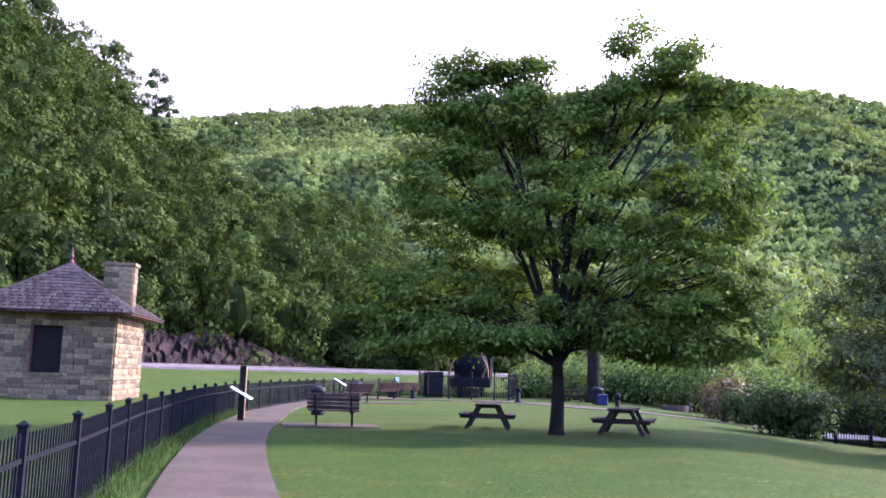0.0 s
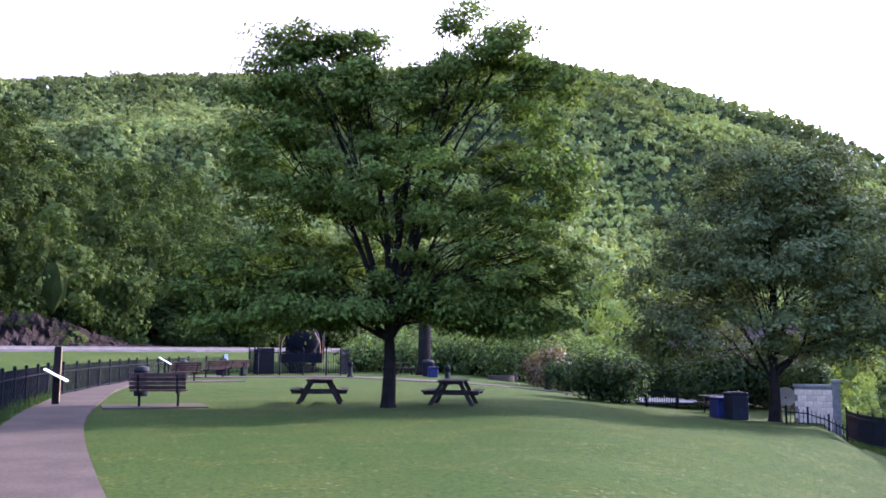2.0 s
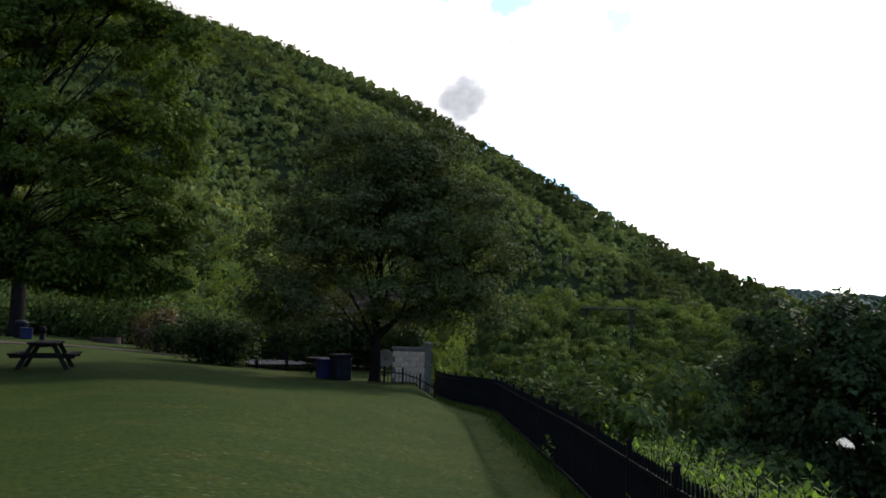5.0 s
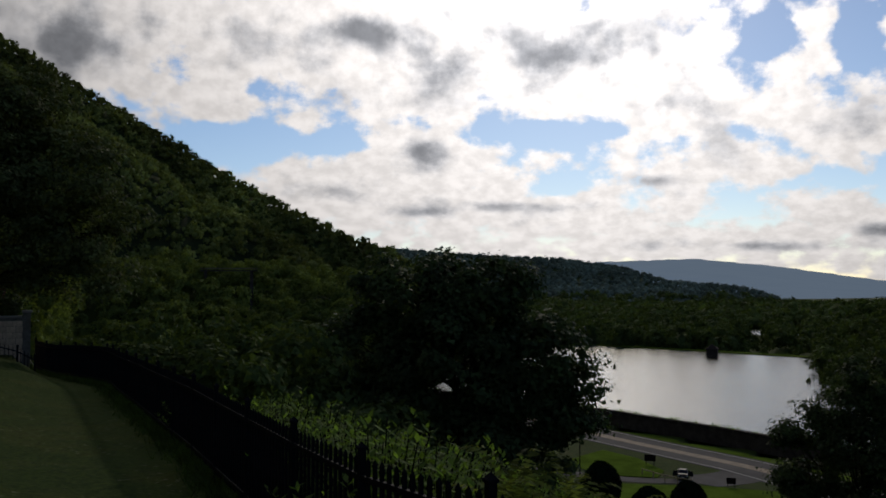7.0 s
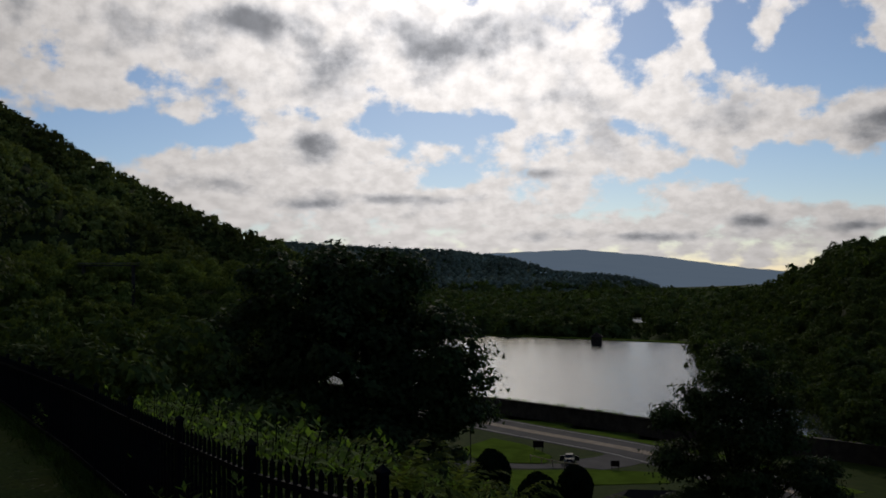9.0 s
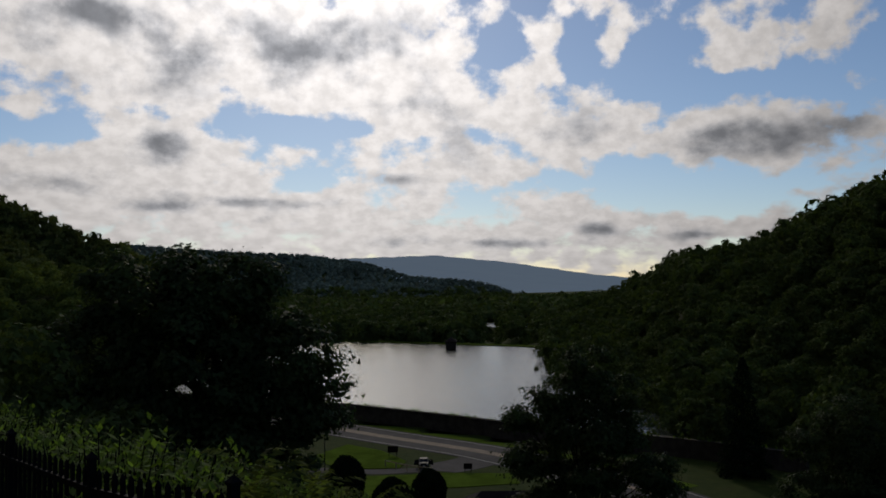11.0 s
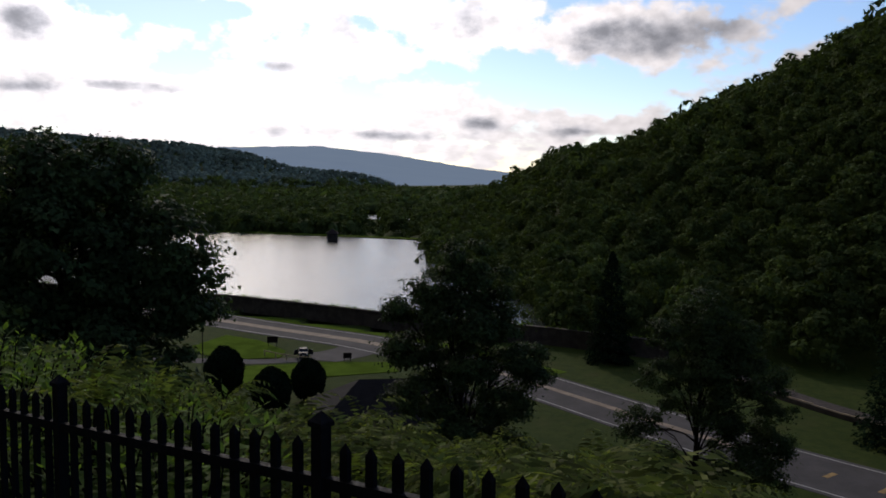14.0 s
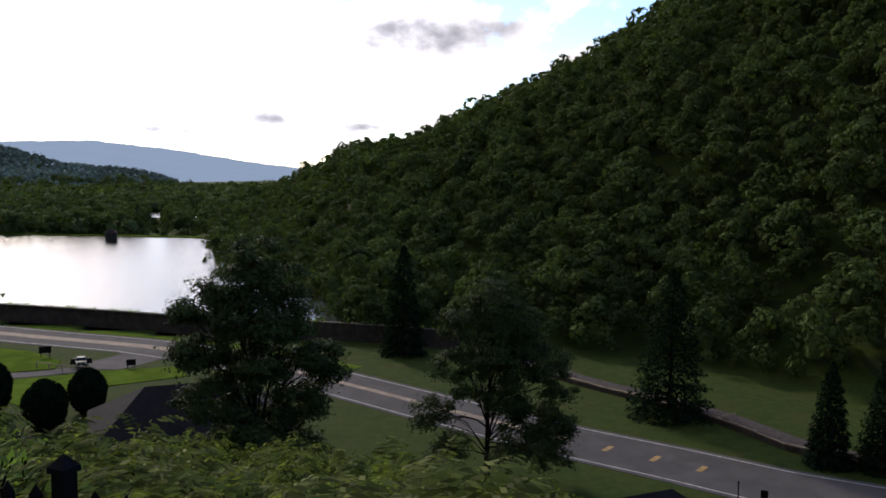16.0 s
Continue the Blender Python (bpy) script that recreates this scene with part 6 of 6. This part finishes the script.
Z0 = -32.2
road_mid = [(215, 118), (197, 86), (181, 57), (169.5, 34), (158, 18), (141, 0.5), (123, -14.5), (105.5, -29.5), (94.5, -41), (86, -49), (76, -62), (60, -90), (40, -130)]
road = ribbon("road", road_mid, lambda t: 15.5 if t < 0.12 else 13.0, 0.05, M["asphalt"], 0.3)
tagged(road, "grey two-lane asphalt road through the valley", "road", kind="structure")


def offset(line, d):
    out = []
    for i, p in enumerate(line):
        a, b = Vector(line[max(i - 1, 0)]), Vector(line[min(i + 1, len(line) - 1)])
        t = (b - a).normalized()
        out.append((p[0] - t.y * d, p[1] + t.x * d))
    return out


for off, wd, key, name, label in ((5.6, 0.22, "line_white", "edge_line", "white painted line along the road's edge"), (-5.6, 0.22, "line_white", "edge_line", "white painted line along the road's edge")):
    tagged(ribbon("trim", offset(road_mid, off), wd, 0.062, M[key], 0.01), label, "road line", kind="structure")
tagged(ribbon("trim", offset(road_mid[:5], 0.0)[:-1] + [(163, 24)], 2.6, 0.066, M["median"], 0.01), "tan painted median with a pale surface", "road line", kind="structure")
tagged(ribbon("trim", offset([(150, 9), (141, 0.5), (123, -14.5), (108, -27.4)], 0.3), 1.3, 0.066, M["median"], 0.01), "tan painted median narrowing along the road", "road line", kind="structure")
for x, y in ((105.0, -30.0), (100.6, -34.6), (96.4, -39.0), (92.4, -43.0)):
    d = part("yellow_dash", boxes((-0.35, 0.35, -1.1, 1.1, 0, 0.012)), M["line_yellow"])
    d.matrix_basis = pose(x, y, Z0 + 0.075, 0, 0, -46 + 90)
    tagged(d, "short yellow mark on the road", "road mark", "yellow road marks")
# bright strip laid where the verge catches the sun
for off, span, wd in ((8.6, slice(0, 6), 3.4),):
    tagged(ribbon("lawn", offset(road_mid, off)[span], wd, 0.04, M["meadow"], 0.05), "mown grass verge along the road, coloured bright as if sunlit", "lawn", kind="structure")
tagged(ribbon("road", [(166, 30), (157, 33), (151.5, 38), (147.6, 46.5), (146.5, 55), (148, 66)], lambda t: 9.0 if t < 0.35 else 3.6, 0.045, M["asphalt"], 0.3), "asphalt turning off the road to a barrier", "road", kind="structure")
lawn = [(170.5, 61), (165.8, 52.3), (157.0, 44.6), (151.2, 44.2), (149.4, 49.5), (150.2, 56), (155, 64)]
tagged(sheet("lawn", lawn, Z0 + 0.06, M["meadow"], 0.06), "bright mown grass island beside the road", "lawn", kind="structure")
lawn2 = [(143.7, 48.4), (146.2, 41.5), (149.0, 35.1), (150.8, 24.3), (143.9, 21.4), (138.2, 32.8), (127.2, 41.4), (134, 48)]
tagged(sheet("lawn", lawn2, Z0 + 0.05, M["meadow"], 0.05), "mown grass verge behind the lodge roofs", "lawn", kind="structure")

# reservoir wall with a ragged fringe of plants
wall_line = [(216, 132), (203, 72.5), (190.3, 43), (184.2, 31), (172, -3), (166.2, -15.5), (160, -26)]
tops = resample(wall_line, 6.0)
th = thing("reservoir_wall", "long dark stone wall holding back the reservoir", "wall", at=(*tops[0], Z0))
inv = th.matrix_basis.inverted()
for a, b in zip(tops, tops[1:]):
    A, B = Vector((*a, Z0)), Vector((*b, Z0))
    d = B - A
    m = inv @ Matrix.Translation(A + d / 2) @ d.to_track_quat("X", "Z").to_matrix().to_4x4()
    bm = bmesh.new(); box(bm, -d.length / 2 + 0.015, d.length / 2 - 0.015, -0.5, 0.6, -0.3, 3.3, m); part("wall_panel", bm, M["dam"], th)
    bm = bmesh.new(); box(bm, -d.length / 2 + 0.01, d.length / 2 - 0.01, -0.6, 0.7, 3.3, 3.5, m); part("coping", bm, M["dam"], th)
rng = np.random.default_rng(71)
P = np.array(resample(wall_line, 0.35))
P = np.repeat(P, 6, 0) + rng.normal(size=(len(P) * 6, 2)) * 0.35
clump = (np.sin(P[:, 1] * 0.5) + np.sin(P[:, 1] * 1.31 + 1)) > rng.uniform(-1.6, 1.8, len(P))
P = P[clump]
v, f = tufts(rng, np.column_stack([P, Z0 + 3.5 + rng.uniform(0, 0.7, len(P)) ** 1.5]), rng.normal(size=(len(P), 3)), 0.22 * rng.uniform(0.5, 1.3, len(P)))
tagged(new("wall_plants", mesh_from("wall_plants", v, f, M["shrub"])), "weeds growing along the top of the wall", "plants", kind="stuff")

# dam at the far shore, with its intake house and footbridge
dam = ribbon("dam", [(383, 38), (392, 58), (402, 98), (412, 142), (420, 200)], 5.0, 1.4, M["meadow"], 3.0, level=-30.2)
tagged(dam, "low grassy dam along the far shore", "dam", kind="structure")
ip = Vector((371.5, 85.4, WATER_Z))
th = thing("intake_house", "small stone intake house standing in the reservoir", "house", at=ip, turn=10)
part("wall", boxes((-2.2, 2.2, -2.2, 2.2, -1, 3.4)), M["dam"], th)
bm = bmesh.new()
V = [bm.verts.new(p) for p in ((-2.7, -2.7, 3.4), (2.7, -2.7, 3.4), (2.7, 2.7, 3.4), (-2.7, 2.7, 3.4), (0, 0, 5.4))]
for f_ in ((0, 1, 4), (1, 2, 4), (2, 3, 4), (3, 0, 4), (3, 2, 1, 0)): bm.faces.new([V[i] for i in f_])
part("roof", bm, M["slate"], th)
part("walkway", boxes((2.2, 29, -0.8, 0.8, 1.4, 1.7)), M["concrete"], th)
for x in (6, 12, 18, 24):
    part("pier", boxes((x - 0.4, x + 0.4, -0.6, 0.6, -2, 1.4)), M["dam"], th)
part("railing", boxes((2.2, 29, -0.8, -0.72, 2.5, 2.6), (2.2, 29, 0.72, 0.8, 2.5, 2.6)), M["dam"], th)


# ---- car ----
def car(at, turn):
    th = thing("car", "dark grey car parked with its front doors open", "car", at=at, turn=turn)
    bm = bmesh.new()
    prof = [(-2.2, 0.35), (-2.25, 0.75), (-2.1, 0.95), (-1.2, 1.02), (-0.55, 1.42), (0.75, 1.45), (1.65, 1.0), (2.15, 0.92), (2.25, 0.6), (2.15, 0.35)]
    L_ = [bm.verts.new((-0.86 if z < 1.2 else -0.68, y, z)) for y, z in prof]
    R_ = [bm.verts.new((0.86 if z < 1.2 else 0.68, y, z)) for y, z in prof]
    n = len(prof)
    bm.faces.new(L_); bm.faces.new(R_[::-1])
    for i in range(n): bm.faces.new((L_[i], R_[i], R_[(i + 1) % n], L_[(i + 1) % n]))
    bmesh.ops.recalc_face_normals(bm, faces=bm.faces[:])
    part("body", bm, M["silver"], th, bevel=0.05)
    bm = bmesh.new()
    V = [bm.verts.new(p) for p in ((-0.72, -1.13, 1.07), (0.72, -1.13, 1.07), (0.62, -0.6, 1.41), (-0.62, -0.6, 1.41))]
    bm.faces.new(V); bmesh.ops.solidify(bm, geom=bm.faces[:], thickness=0.03)
    part("windscreen", bm, M["glass"], th)
    for s in (-1, 1):
        dr = part("door", boxes((0, 0.06, -0.95, 0.0, 0.4, 0.95)), M["silver"], th, "open car door", bevel=0.015)
        dr.matrix_basis = pose(s * 0.88, -0.5, 0, 0, 0, s * 62)
        part("door_window", boxes((0.01, 0.04, -0.85, -0.05, 0.95, 1.32)), M["glass"], dr)
        for y in (-1.4, 1.35):
            wh = part("wheel", lathe([(0.3, -0.1), (0.33, -0.07), (0.33, 0.07), (0.3, 0.1)], 18), M["tyre"], th, flat=False)
            wh.matrix_basis = pose(s * 0.8, y, 0.33, 0, 90)
            part("rim", lathe([(0.2, -0.11), (0.2, 0.11)], 12), M["silver"], wh)
        part("headlight", boxes((s * 0.68 - 0.15, s * 0.68 + 0.15, -2.26, -2.18, 0.68, 0.82)), M["white"], th)
    part("number_plate", boxes((-0.24, 0.24, -2.285, -2.262, 0.45, 0.56)), M["white"], th)


car((153.4, 40.4, Z0 + 0.1), -75)


def plate_sign(at, turn, w, h, top, mat, label, legs=2):
    th = thing("road_sign", label, "sign", at=at, turn=turn)
    for s in ((-1, 1) if legs == 2 else (0,)):
        part("post", boxes((s * w * 0.36 - 0.06, s * w * 0.36 + 0.06, -0.06, 0.06, -0.1, top)), M["shutter"], th)
    part("panel", boxes((-w / 2, w / 2, -0.1, -0.062, top - h, top)), mat, th, bevel=0.008)


plate_sign((150.8, 31.7, Z0), -78, 1.5, 1.0, 1.5, M["shutter"], "dark board sign on two posts on the verge")
plate_sign((160.8, 48.4, Z0), -73, 2.0, 1.2, 2.0, M["shutter"], "dark shaped sign on the grass island")
plate_sign((92.3, -57.6, Z0), -120, 0.8, 0.9, 2.6, M["white"], "pale road sign on a post beside the road", 1)
plate_sign((79.5, -43.6, Z0), -118, 0.7, 0.8, 2.4, M["shutter"], "back of a road sign on a thin post", 1)
plate_sign((80.6, -41.4, Z0), -118, 0.2, 0.2, 3.0, M["shutter"], "thin dark roadside post", 1)
# barrier of rails at the turning
th = thing("timber_rail", "pale timber barrier rails beside the parked car", "barrier", at=(150.2, 42.4, Z0), turn=0)
for i, (x, y) in enumerate(((2.2, 4.9), (0.6, 2.4), (-0.8, 0.0), (-1.6, -2.4), (-2.1, -4.8))):
    part("post", boxes((x - 0.08, x + 0.08, y - 0.08, y + 0.08, -0.1, 1.15)), M["timber"], th)
for (a, b), (c, d) in (((2.2, 4.9), (0.6, 2.4)), ((0.6, 2.4), (-0.8, 0)), ((-0.8, 0), (-1.6, -2.4)), ((-1.6, -2.4), (-2.1, -4.8))):
    bm = bmesh.new(); rod(bm, (a, b, 1.0), (c, d, 1.0), 0.09, n=8); part("rail", bm, M["timber"], th)

# street lamp
th = thing("street_lamp", "slim dark lamp post with a wide lantern head", "street lamp", at=(146.4, 56.6, Z0))
part("pole", lathe([(0.16, 0), (0.1, 0.5), (0.08, 7.0)], 10), M["iron"], th, flat=False)
part("lantern", lathe([(0.1, 7.0), (0.75, 7.25), (0.8, 7.4), (0.35, 7.75), (0.05, 8.0)], 14), M["iron"], th, flat=False)

# clipped yews
for i, (b, d, r, h) in enumerate(((70.2, 132.4, 2.9, 7.4), (73.2, 121.6, 2.8, 6.4), (75.6, 127.6, 2.5, 6.2))):
    x, y, z = at_ground(b, d)
    bush((x, y, min(z, -31.7)), r, h, M["needle"], "dense dark clipped yew beside the lodge roof", 300 + i, 0.22, 7000, "yews by the lodge", "yew", True)


def hip_roof(name, at, turn, lx, ly, eave, rise, label, posts=True, ridge_frac=0.45):
    th = thing(name, label, "building", at=at, turn=turn)
    bm = bmesh.new()
    r = lx * ridge_frac / 2
    V = [bm.verts.new(p) for p in ((-lx / 2, -ly / 2, eave), (lx / 2, -ly / 2, eave), (lx / 2, ly / 2, eave), (-lx / 2, ly / 2, eave), (-r, 0, eave + rise), (r, 0, eave + rise))]
    for f_ in ((0, 1, 5, 4), (1, 2, 5), (2, 3, 4, 5), (3, 0, 4), (3, 2, 1, 0)): bm.faces.new([V[i] for i in f_])
    part("roof", bm, M["roofing"], th)
    part("fascia", boxes((-lx / 2, lx / 2, -ly / 2 - 0.04, -ly / 2, eave - 0.25, eave), (-lx / 2, lx / 2, ly / 2, ly / 2 + 0.04, eave - 0.25, eave), (-lx / 2 - 0.04, -lx / 2, -ly / 2, ly / 2, eave - 0.25, eave), (lx / 2, lx / 2 + 0.04, -ly / 2, ly / 2, eave - 0.25, eave)), M["shutter"], th)
    if posts:
        for x in np.linspace(-lx / 2 + 0.7, lx / 2 - 0.7, 5):
            for y in (-ly / 2 + 0.6, ly / 2 - 0.6):
                part("post", boxes((x - 0.12, x + 0.12, y - 0.12, y + 0.12, -0.3, eave)), M["shutter"], th)
    else:
        part("wall", boxes((-lx / 2 + 0.8, lx / 2 - 0.8, -ly / 2 + 0.8, ly / 2 - 0.8, -1.0, eave)), M["brick"], th)
    return th


hip_roof("lodge", (106.5, 15.5, Z0), -76, 23, 18, 3.4, 4.6, "large low lodge with a dark hipped roof", False)
hip_roof("lodge", (97, 34.5, Z0), -76, 9, 8, 3.0, 2.6, "small wing of the lodge under a dark roof", False)
hip_roof("pavilion", (72.7, -25.5, zg(72.7, -25.5)), -74, 19, 8.5, 2.7, 2.1, "open picnic pavilion with a dark hipped roof", True, 0.7)
hip_roof("kiosk", (70.4, -38.0, zg(70.4, -38.0)), -25, 4.4, 4.4, 2.7, 1.9, "small kiosk with a steep dark roof", True, 0.02)
plate_w = thing("white_tables", "pale picnic tables under the pavilion roof", "table", at=(73.0, -28.8, zg(73, -28.8)), turn=-25)
part("top", boxes((-3.4, -1.4, -0.4, 0.4, 0.7, 0.75)), M["white"], plate_w); part("leg", boxes((-2.6, -2.2, -0.3, 0.3, 0, 0.7)), M["white"], plate_w)

# terrace wall with timber rails on the far side of the road
tw = [(156, -28), (143, -34.5), (131, -40.5), (120, -47.5), (110, -53), (97, -56.5), (88, -64)]
spots = resample(tw, 5.0)
th = thing("terrace_wall", "dark retaining bank with pale timber rails", "wall", at=(*spots[0], Z0))
inv = th.matrix_basis.inverted()
for i, (a, b) in enumerate(zip(spots, spots[1:])):
    A, B = Vector((*a, Z0)), Vector((*b, Z0))
    d = B - A
    m = inv @ Matrix.Translation(A + d / 2) @ d.to_track_quat("X", "Z").to_matrix().to_4x4()
    bm = bmesh.new(); box(bm, -d.length / 2, d.length / 2 - 0.02, -0.25, 0.25, -0.3, 0.65, m); part("wall_panel", bm, M["dam"], th)
    bm = bmesh.new(); rod(bm, m @ Vector((-d.length / 2, 0, 0.76)), m @ Vector((d.length / 2 - 0.1, 0, 0.72 + 0.15 * (i % 2))), 0.11, n=7); part("rail", bm, M["timber"], th)
    if i % 3 == 1:
        bm = bmesh.new(); rod(bm, m @ Vector((0, 0, 0.72)), m @ Vector((0.6, 3.0, 1.0)), 0.1, n=7); part("brace", bm, M["timber"], th)
bank = ribbon("terrace", offset(tw, 2.2), 3.6, 0.5, M["ballast"], 1.0)
tagged(bank, "bare dark earth terrace above the road", "bank", kind="structure")

# parapet of a bridge among the trees of the spur
pb = bearing(46.2, 322)
th = thing("bridge_parapet", "thin pale parapet showing above the trees", "railing", at=(pb.x, pb.y, 3.2), turn=-46)
part("beam", boxes((-10, 10, -0.15, 0.15, 3.5, 3.75)), M["mortar"], th)
part("deck", boxes((-10, 10, -2, 2, 2.6, 3.0)), M["dam"], th)
for x in (-8, 8):
    part("pier", boxes((x - 0.6, x + 0.6, -0.5, 0.5, -14, 2.6)), M["dam"], th)


# ---- thicket on the bank beyond the fence ----
def leaflet(V, F, base, tip, wide):
    """A lance-shaped leaf from base to tip, folded a little along its middle."""
    b0 = len(V)
    V += [base, base * 0.55 + tip * 0.45 + wide, tip, base * 0.55 + tip * 0.45 - wide]
    F.append((b0, b0 + 1, b0 + 2, b0 + 3))


def sumac_meshes(seed, fronds, long, high):
    """Stems with arching compound leaves: a stalk with many drooping leaflets in pairs."""
    rng = np.random.default_rng(seed)
    V, F, S = [], [], []
    up_ = np.array([0, 0, 1.0])
    for k in range(fronds):
        a = k * 2.4 + rng.uniform(-0.3, 0.3)
        ln, el = long * rng.uniform(0.7, 1.15), rng.uniform(0.6, 1.45)
        dr = np.array([math.cos(a), math.sin(a), 0]); sd = np.array([-math.sin(a), math.cos(a), 0])
        base = up_ * high * rng.uniform(0.6, 1.0) ** 0.7
        m, p = 15, base
        step = ln / m
        for i in range(1, m + 1):
            t = i / m
            pitch = el - 2.0 * t * t
            fw = dr * math.cos(pitch) + up_ * math.sin(pitch)
            p = p + fw * step
            w = 0.17 * long * math.sin(math.pi * min(1, 0.2 + 0.76 * t)) ** 0.7 * rng.uniform(0.85, 1.15)
            for s in ((-1, 1) if i < m else (0,)):
                tip = p + (sd * s * 0.85 + fw * (0.5 if s else 1.0)) * w - up_ * w * rng.uniform(0.25, 0.6)
                leaflet(V, F, p, tip, fw * 0.0105 * long / 0.5 if s else sd * 0.009)
    S.append(([Vector((0.05, 0, -0.4)), Vector((0, 0.03, high * 0.5)), Vector((0, 0, high))], [0.03, 0.02, 0.01]))
    stem = limb_mesh(S); stem.name = "stem"
    return mesh_from("foliage", np.array(V), np.array(F), M["sumac"]), stem


def shoot_meshes(seed, shoots, high):
    """Upright shoots with lance-shaped leaves set round them, closer towards the tip."""
    rng = np.random.default_rng(seed)
    V, F, S = [], [], []
    up_ = np.array([0, 0, 1.0])
    for k in range(shoots):
        a = k * 2.4
        out = np.array([math.cos(a), math.sin(a), 0]) * rng.uniform(0.05, 0.75)
        top = up_ * high * rng.uniform(0.55, 1.0) + out
        S.append(([Vector(out * 0.25 - up_ * 0.3), Vector(out * 0.7 + top * up_ * 0.5), Vector(top)], [0.012, 0.009, 0.004]))
        for i in range(24):
            t = 0.25 + 0.75 * (i / 23) ** 0.8
            p = out * (0.25 + 0.75 * t) + up_ * top[2] * t
            q = i * 2.4 + k
            dr = np.array([math.cos(q), math.sin(q), rng.uniform(-0.1, 0.75) + 0.4 * (t > 0.93)])
            dr /= np.linalg.norm(dr)
            ln = rng.uniform(0.075, 0.125) * (1.15 - 0.35 * t)
            wd = np.cross(dr, up_); wd /= np.linalg.norm(wd) + 1e-9
            leaflet(V, F, p, p + dr * ln * 1.2, wd * ln * 0.24)
    stem = limb_mesh(S); stem.name = "stem"
    return mesh_from("leaves", np.array(V), np.array(F), M["shrub"]), stem


kinds = [sumac_meshes(k, 13, 0.54 + 0.05 * k, 1.0) for k in range(4)]
leafy_kinds = [shoot_meshes(20 + k, 22, 1.0) for k in range(4)]
rng = np.random.default_rng(81)


def crest(b):
    """How far below eye level the thicket's tops lie, in degrees, round the bank."""
    return np.interp(b, [34, 40, 45, 50, 57, 62, 66, 70, 75, 80, 85, 92, 100, 106, 109, 125], [3.4, 4.2, 5.2, 6.9, 9.0, 11.0, 12.6, 14.2, 16.0, 16.5, 18.0, 18.8, 19.0, 20.5, 24.0, 26.0])


count = 0
for k in range(4000):
    bq, dq = rng.uniform(36, 128), rng.uniform(2.5, 24) if k % 2 else rng.uniform(2.5, 9)
    q = bearing(bq, dq) + STEP
    de, _, se = to_line(np.array([q.x]), np.array([q.y]), RIM)
    if se[0] > 0 or de[0] < 0.45 or count >= 420: continue
    z = zg(q.x, q.y)
    tall = EYE_Z - dq * math.tan(radians(crest(bq) + abs(rng.normal()) * 2.8 - 0.2)) - z
    if not 0.6 < tall < 2.6: continue
    count += 1
    leafy = bq < 70 + rng.normal() * 5
    if not leafy and k % 5 < 2: continue
    wide = 0.55 + 0.5 * tall if leafy else 0.75 + 0.25 * tall
    if leafy:
        th = thing("shrub", "leafy green shrub of upright shoots outside the fence", "shrub", "shrubs on the bank", at=(q.x, q.y, z - 0.05), turn=rng.uniform(0, 360))
    else:
        th = thing("sumac", "sumac with arching yellow-green compound leaves", "shrub", "sumacs on the bank", at=(q.x, q.y, z - 0.05), turn=rng.uniform(0, 360))
    th.scale = (wide, wide, tall)
    lf, st = (leafy_kinds if leafy else kinds)[count % 4]
    for me in (lf, st):
        ob = new(me.name.split(".")[0], me); ob.parent = th
# lower bank covered by bushes and small trees
n = 260
b = rng.uniform(34, 135, n); d = rng.uniform(15, 62, n)
x, y = d * np.sin(np.radians(b)), d * np.cos(np.radians(b))
dr, _, sr = to_line(x, y, RIM)
ok = (sr < 0) & (dr > 6.5)
x, y = x[ok], y[ok]
r = rng.uniform(1.2, 2.6, len(x))
zt = np.minimum(height(x, y) + r * 0.4, EYE_Z - np.hypot(x, y) * np.tan(np.radians(crest(np.degrees(np.arctan2(x, y))) + 1.5)) - r)
n2 = 120
b2 = rng.uniform(37, 58, n2); d2 = rng.uniform(38, 80, n2)
trees_at("bank_trees", b2, d2, -rng.uniform(2.2, 9, n2) - np.interp(b2, [37, 58], [0, 2.0]), (2.2, 3.6), dome_shapes(16, 6, 20, 70, 0.066, 1.1, 0.4, 1, 0.3), M["wood_near"], "young trees on the bank below the fence", 84)
scatter("bank_thicket", np.stack([x, y, zt], 1), r, leafy_shapes(11, 6, 26, 28, 0.07, 0.9, 2, puff=0.8), M["wood_near"], "thicket of shrubs covering the steep bank", 83)
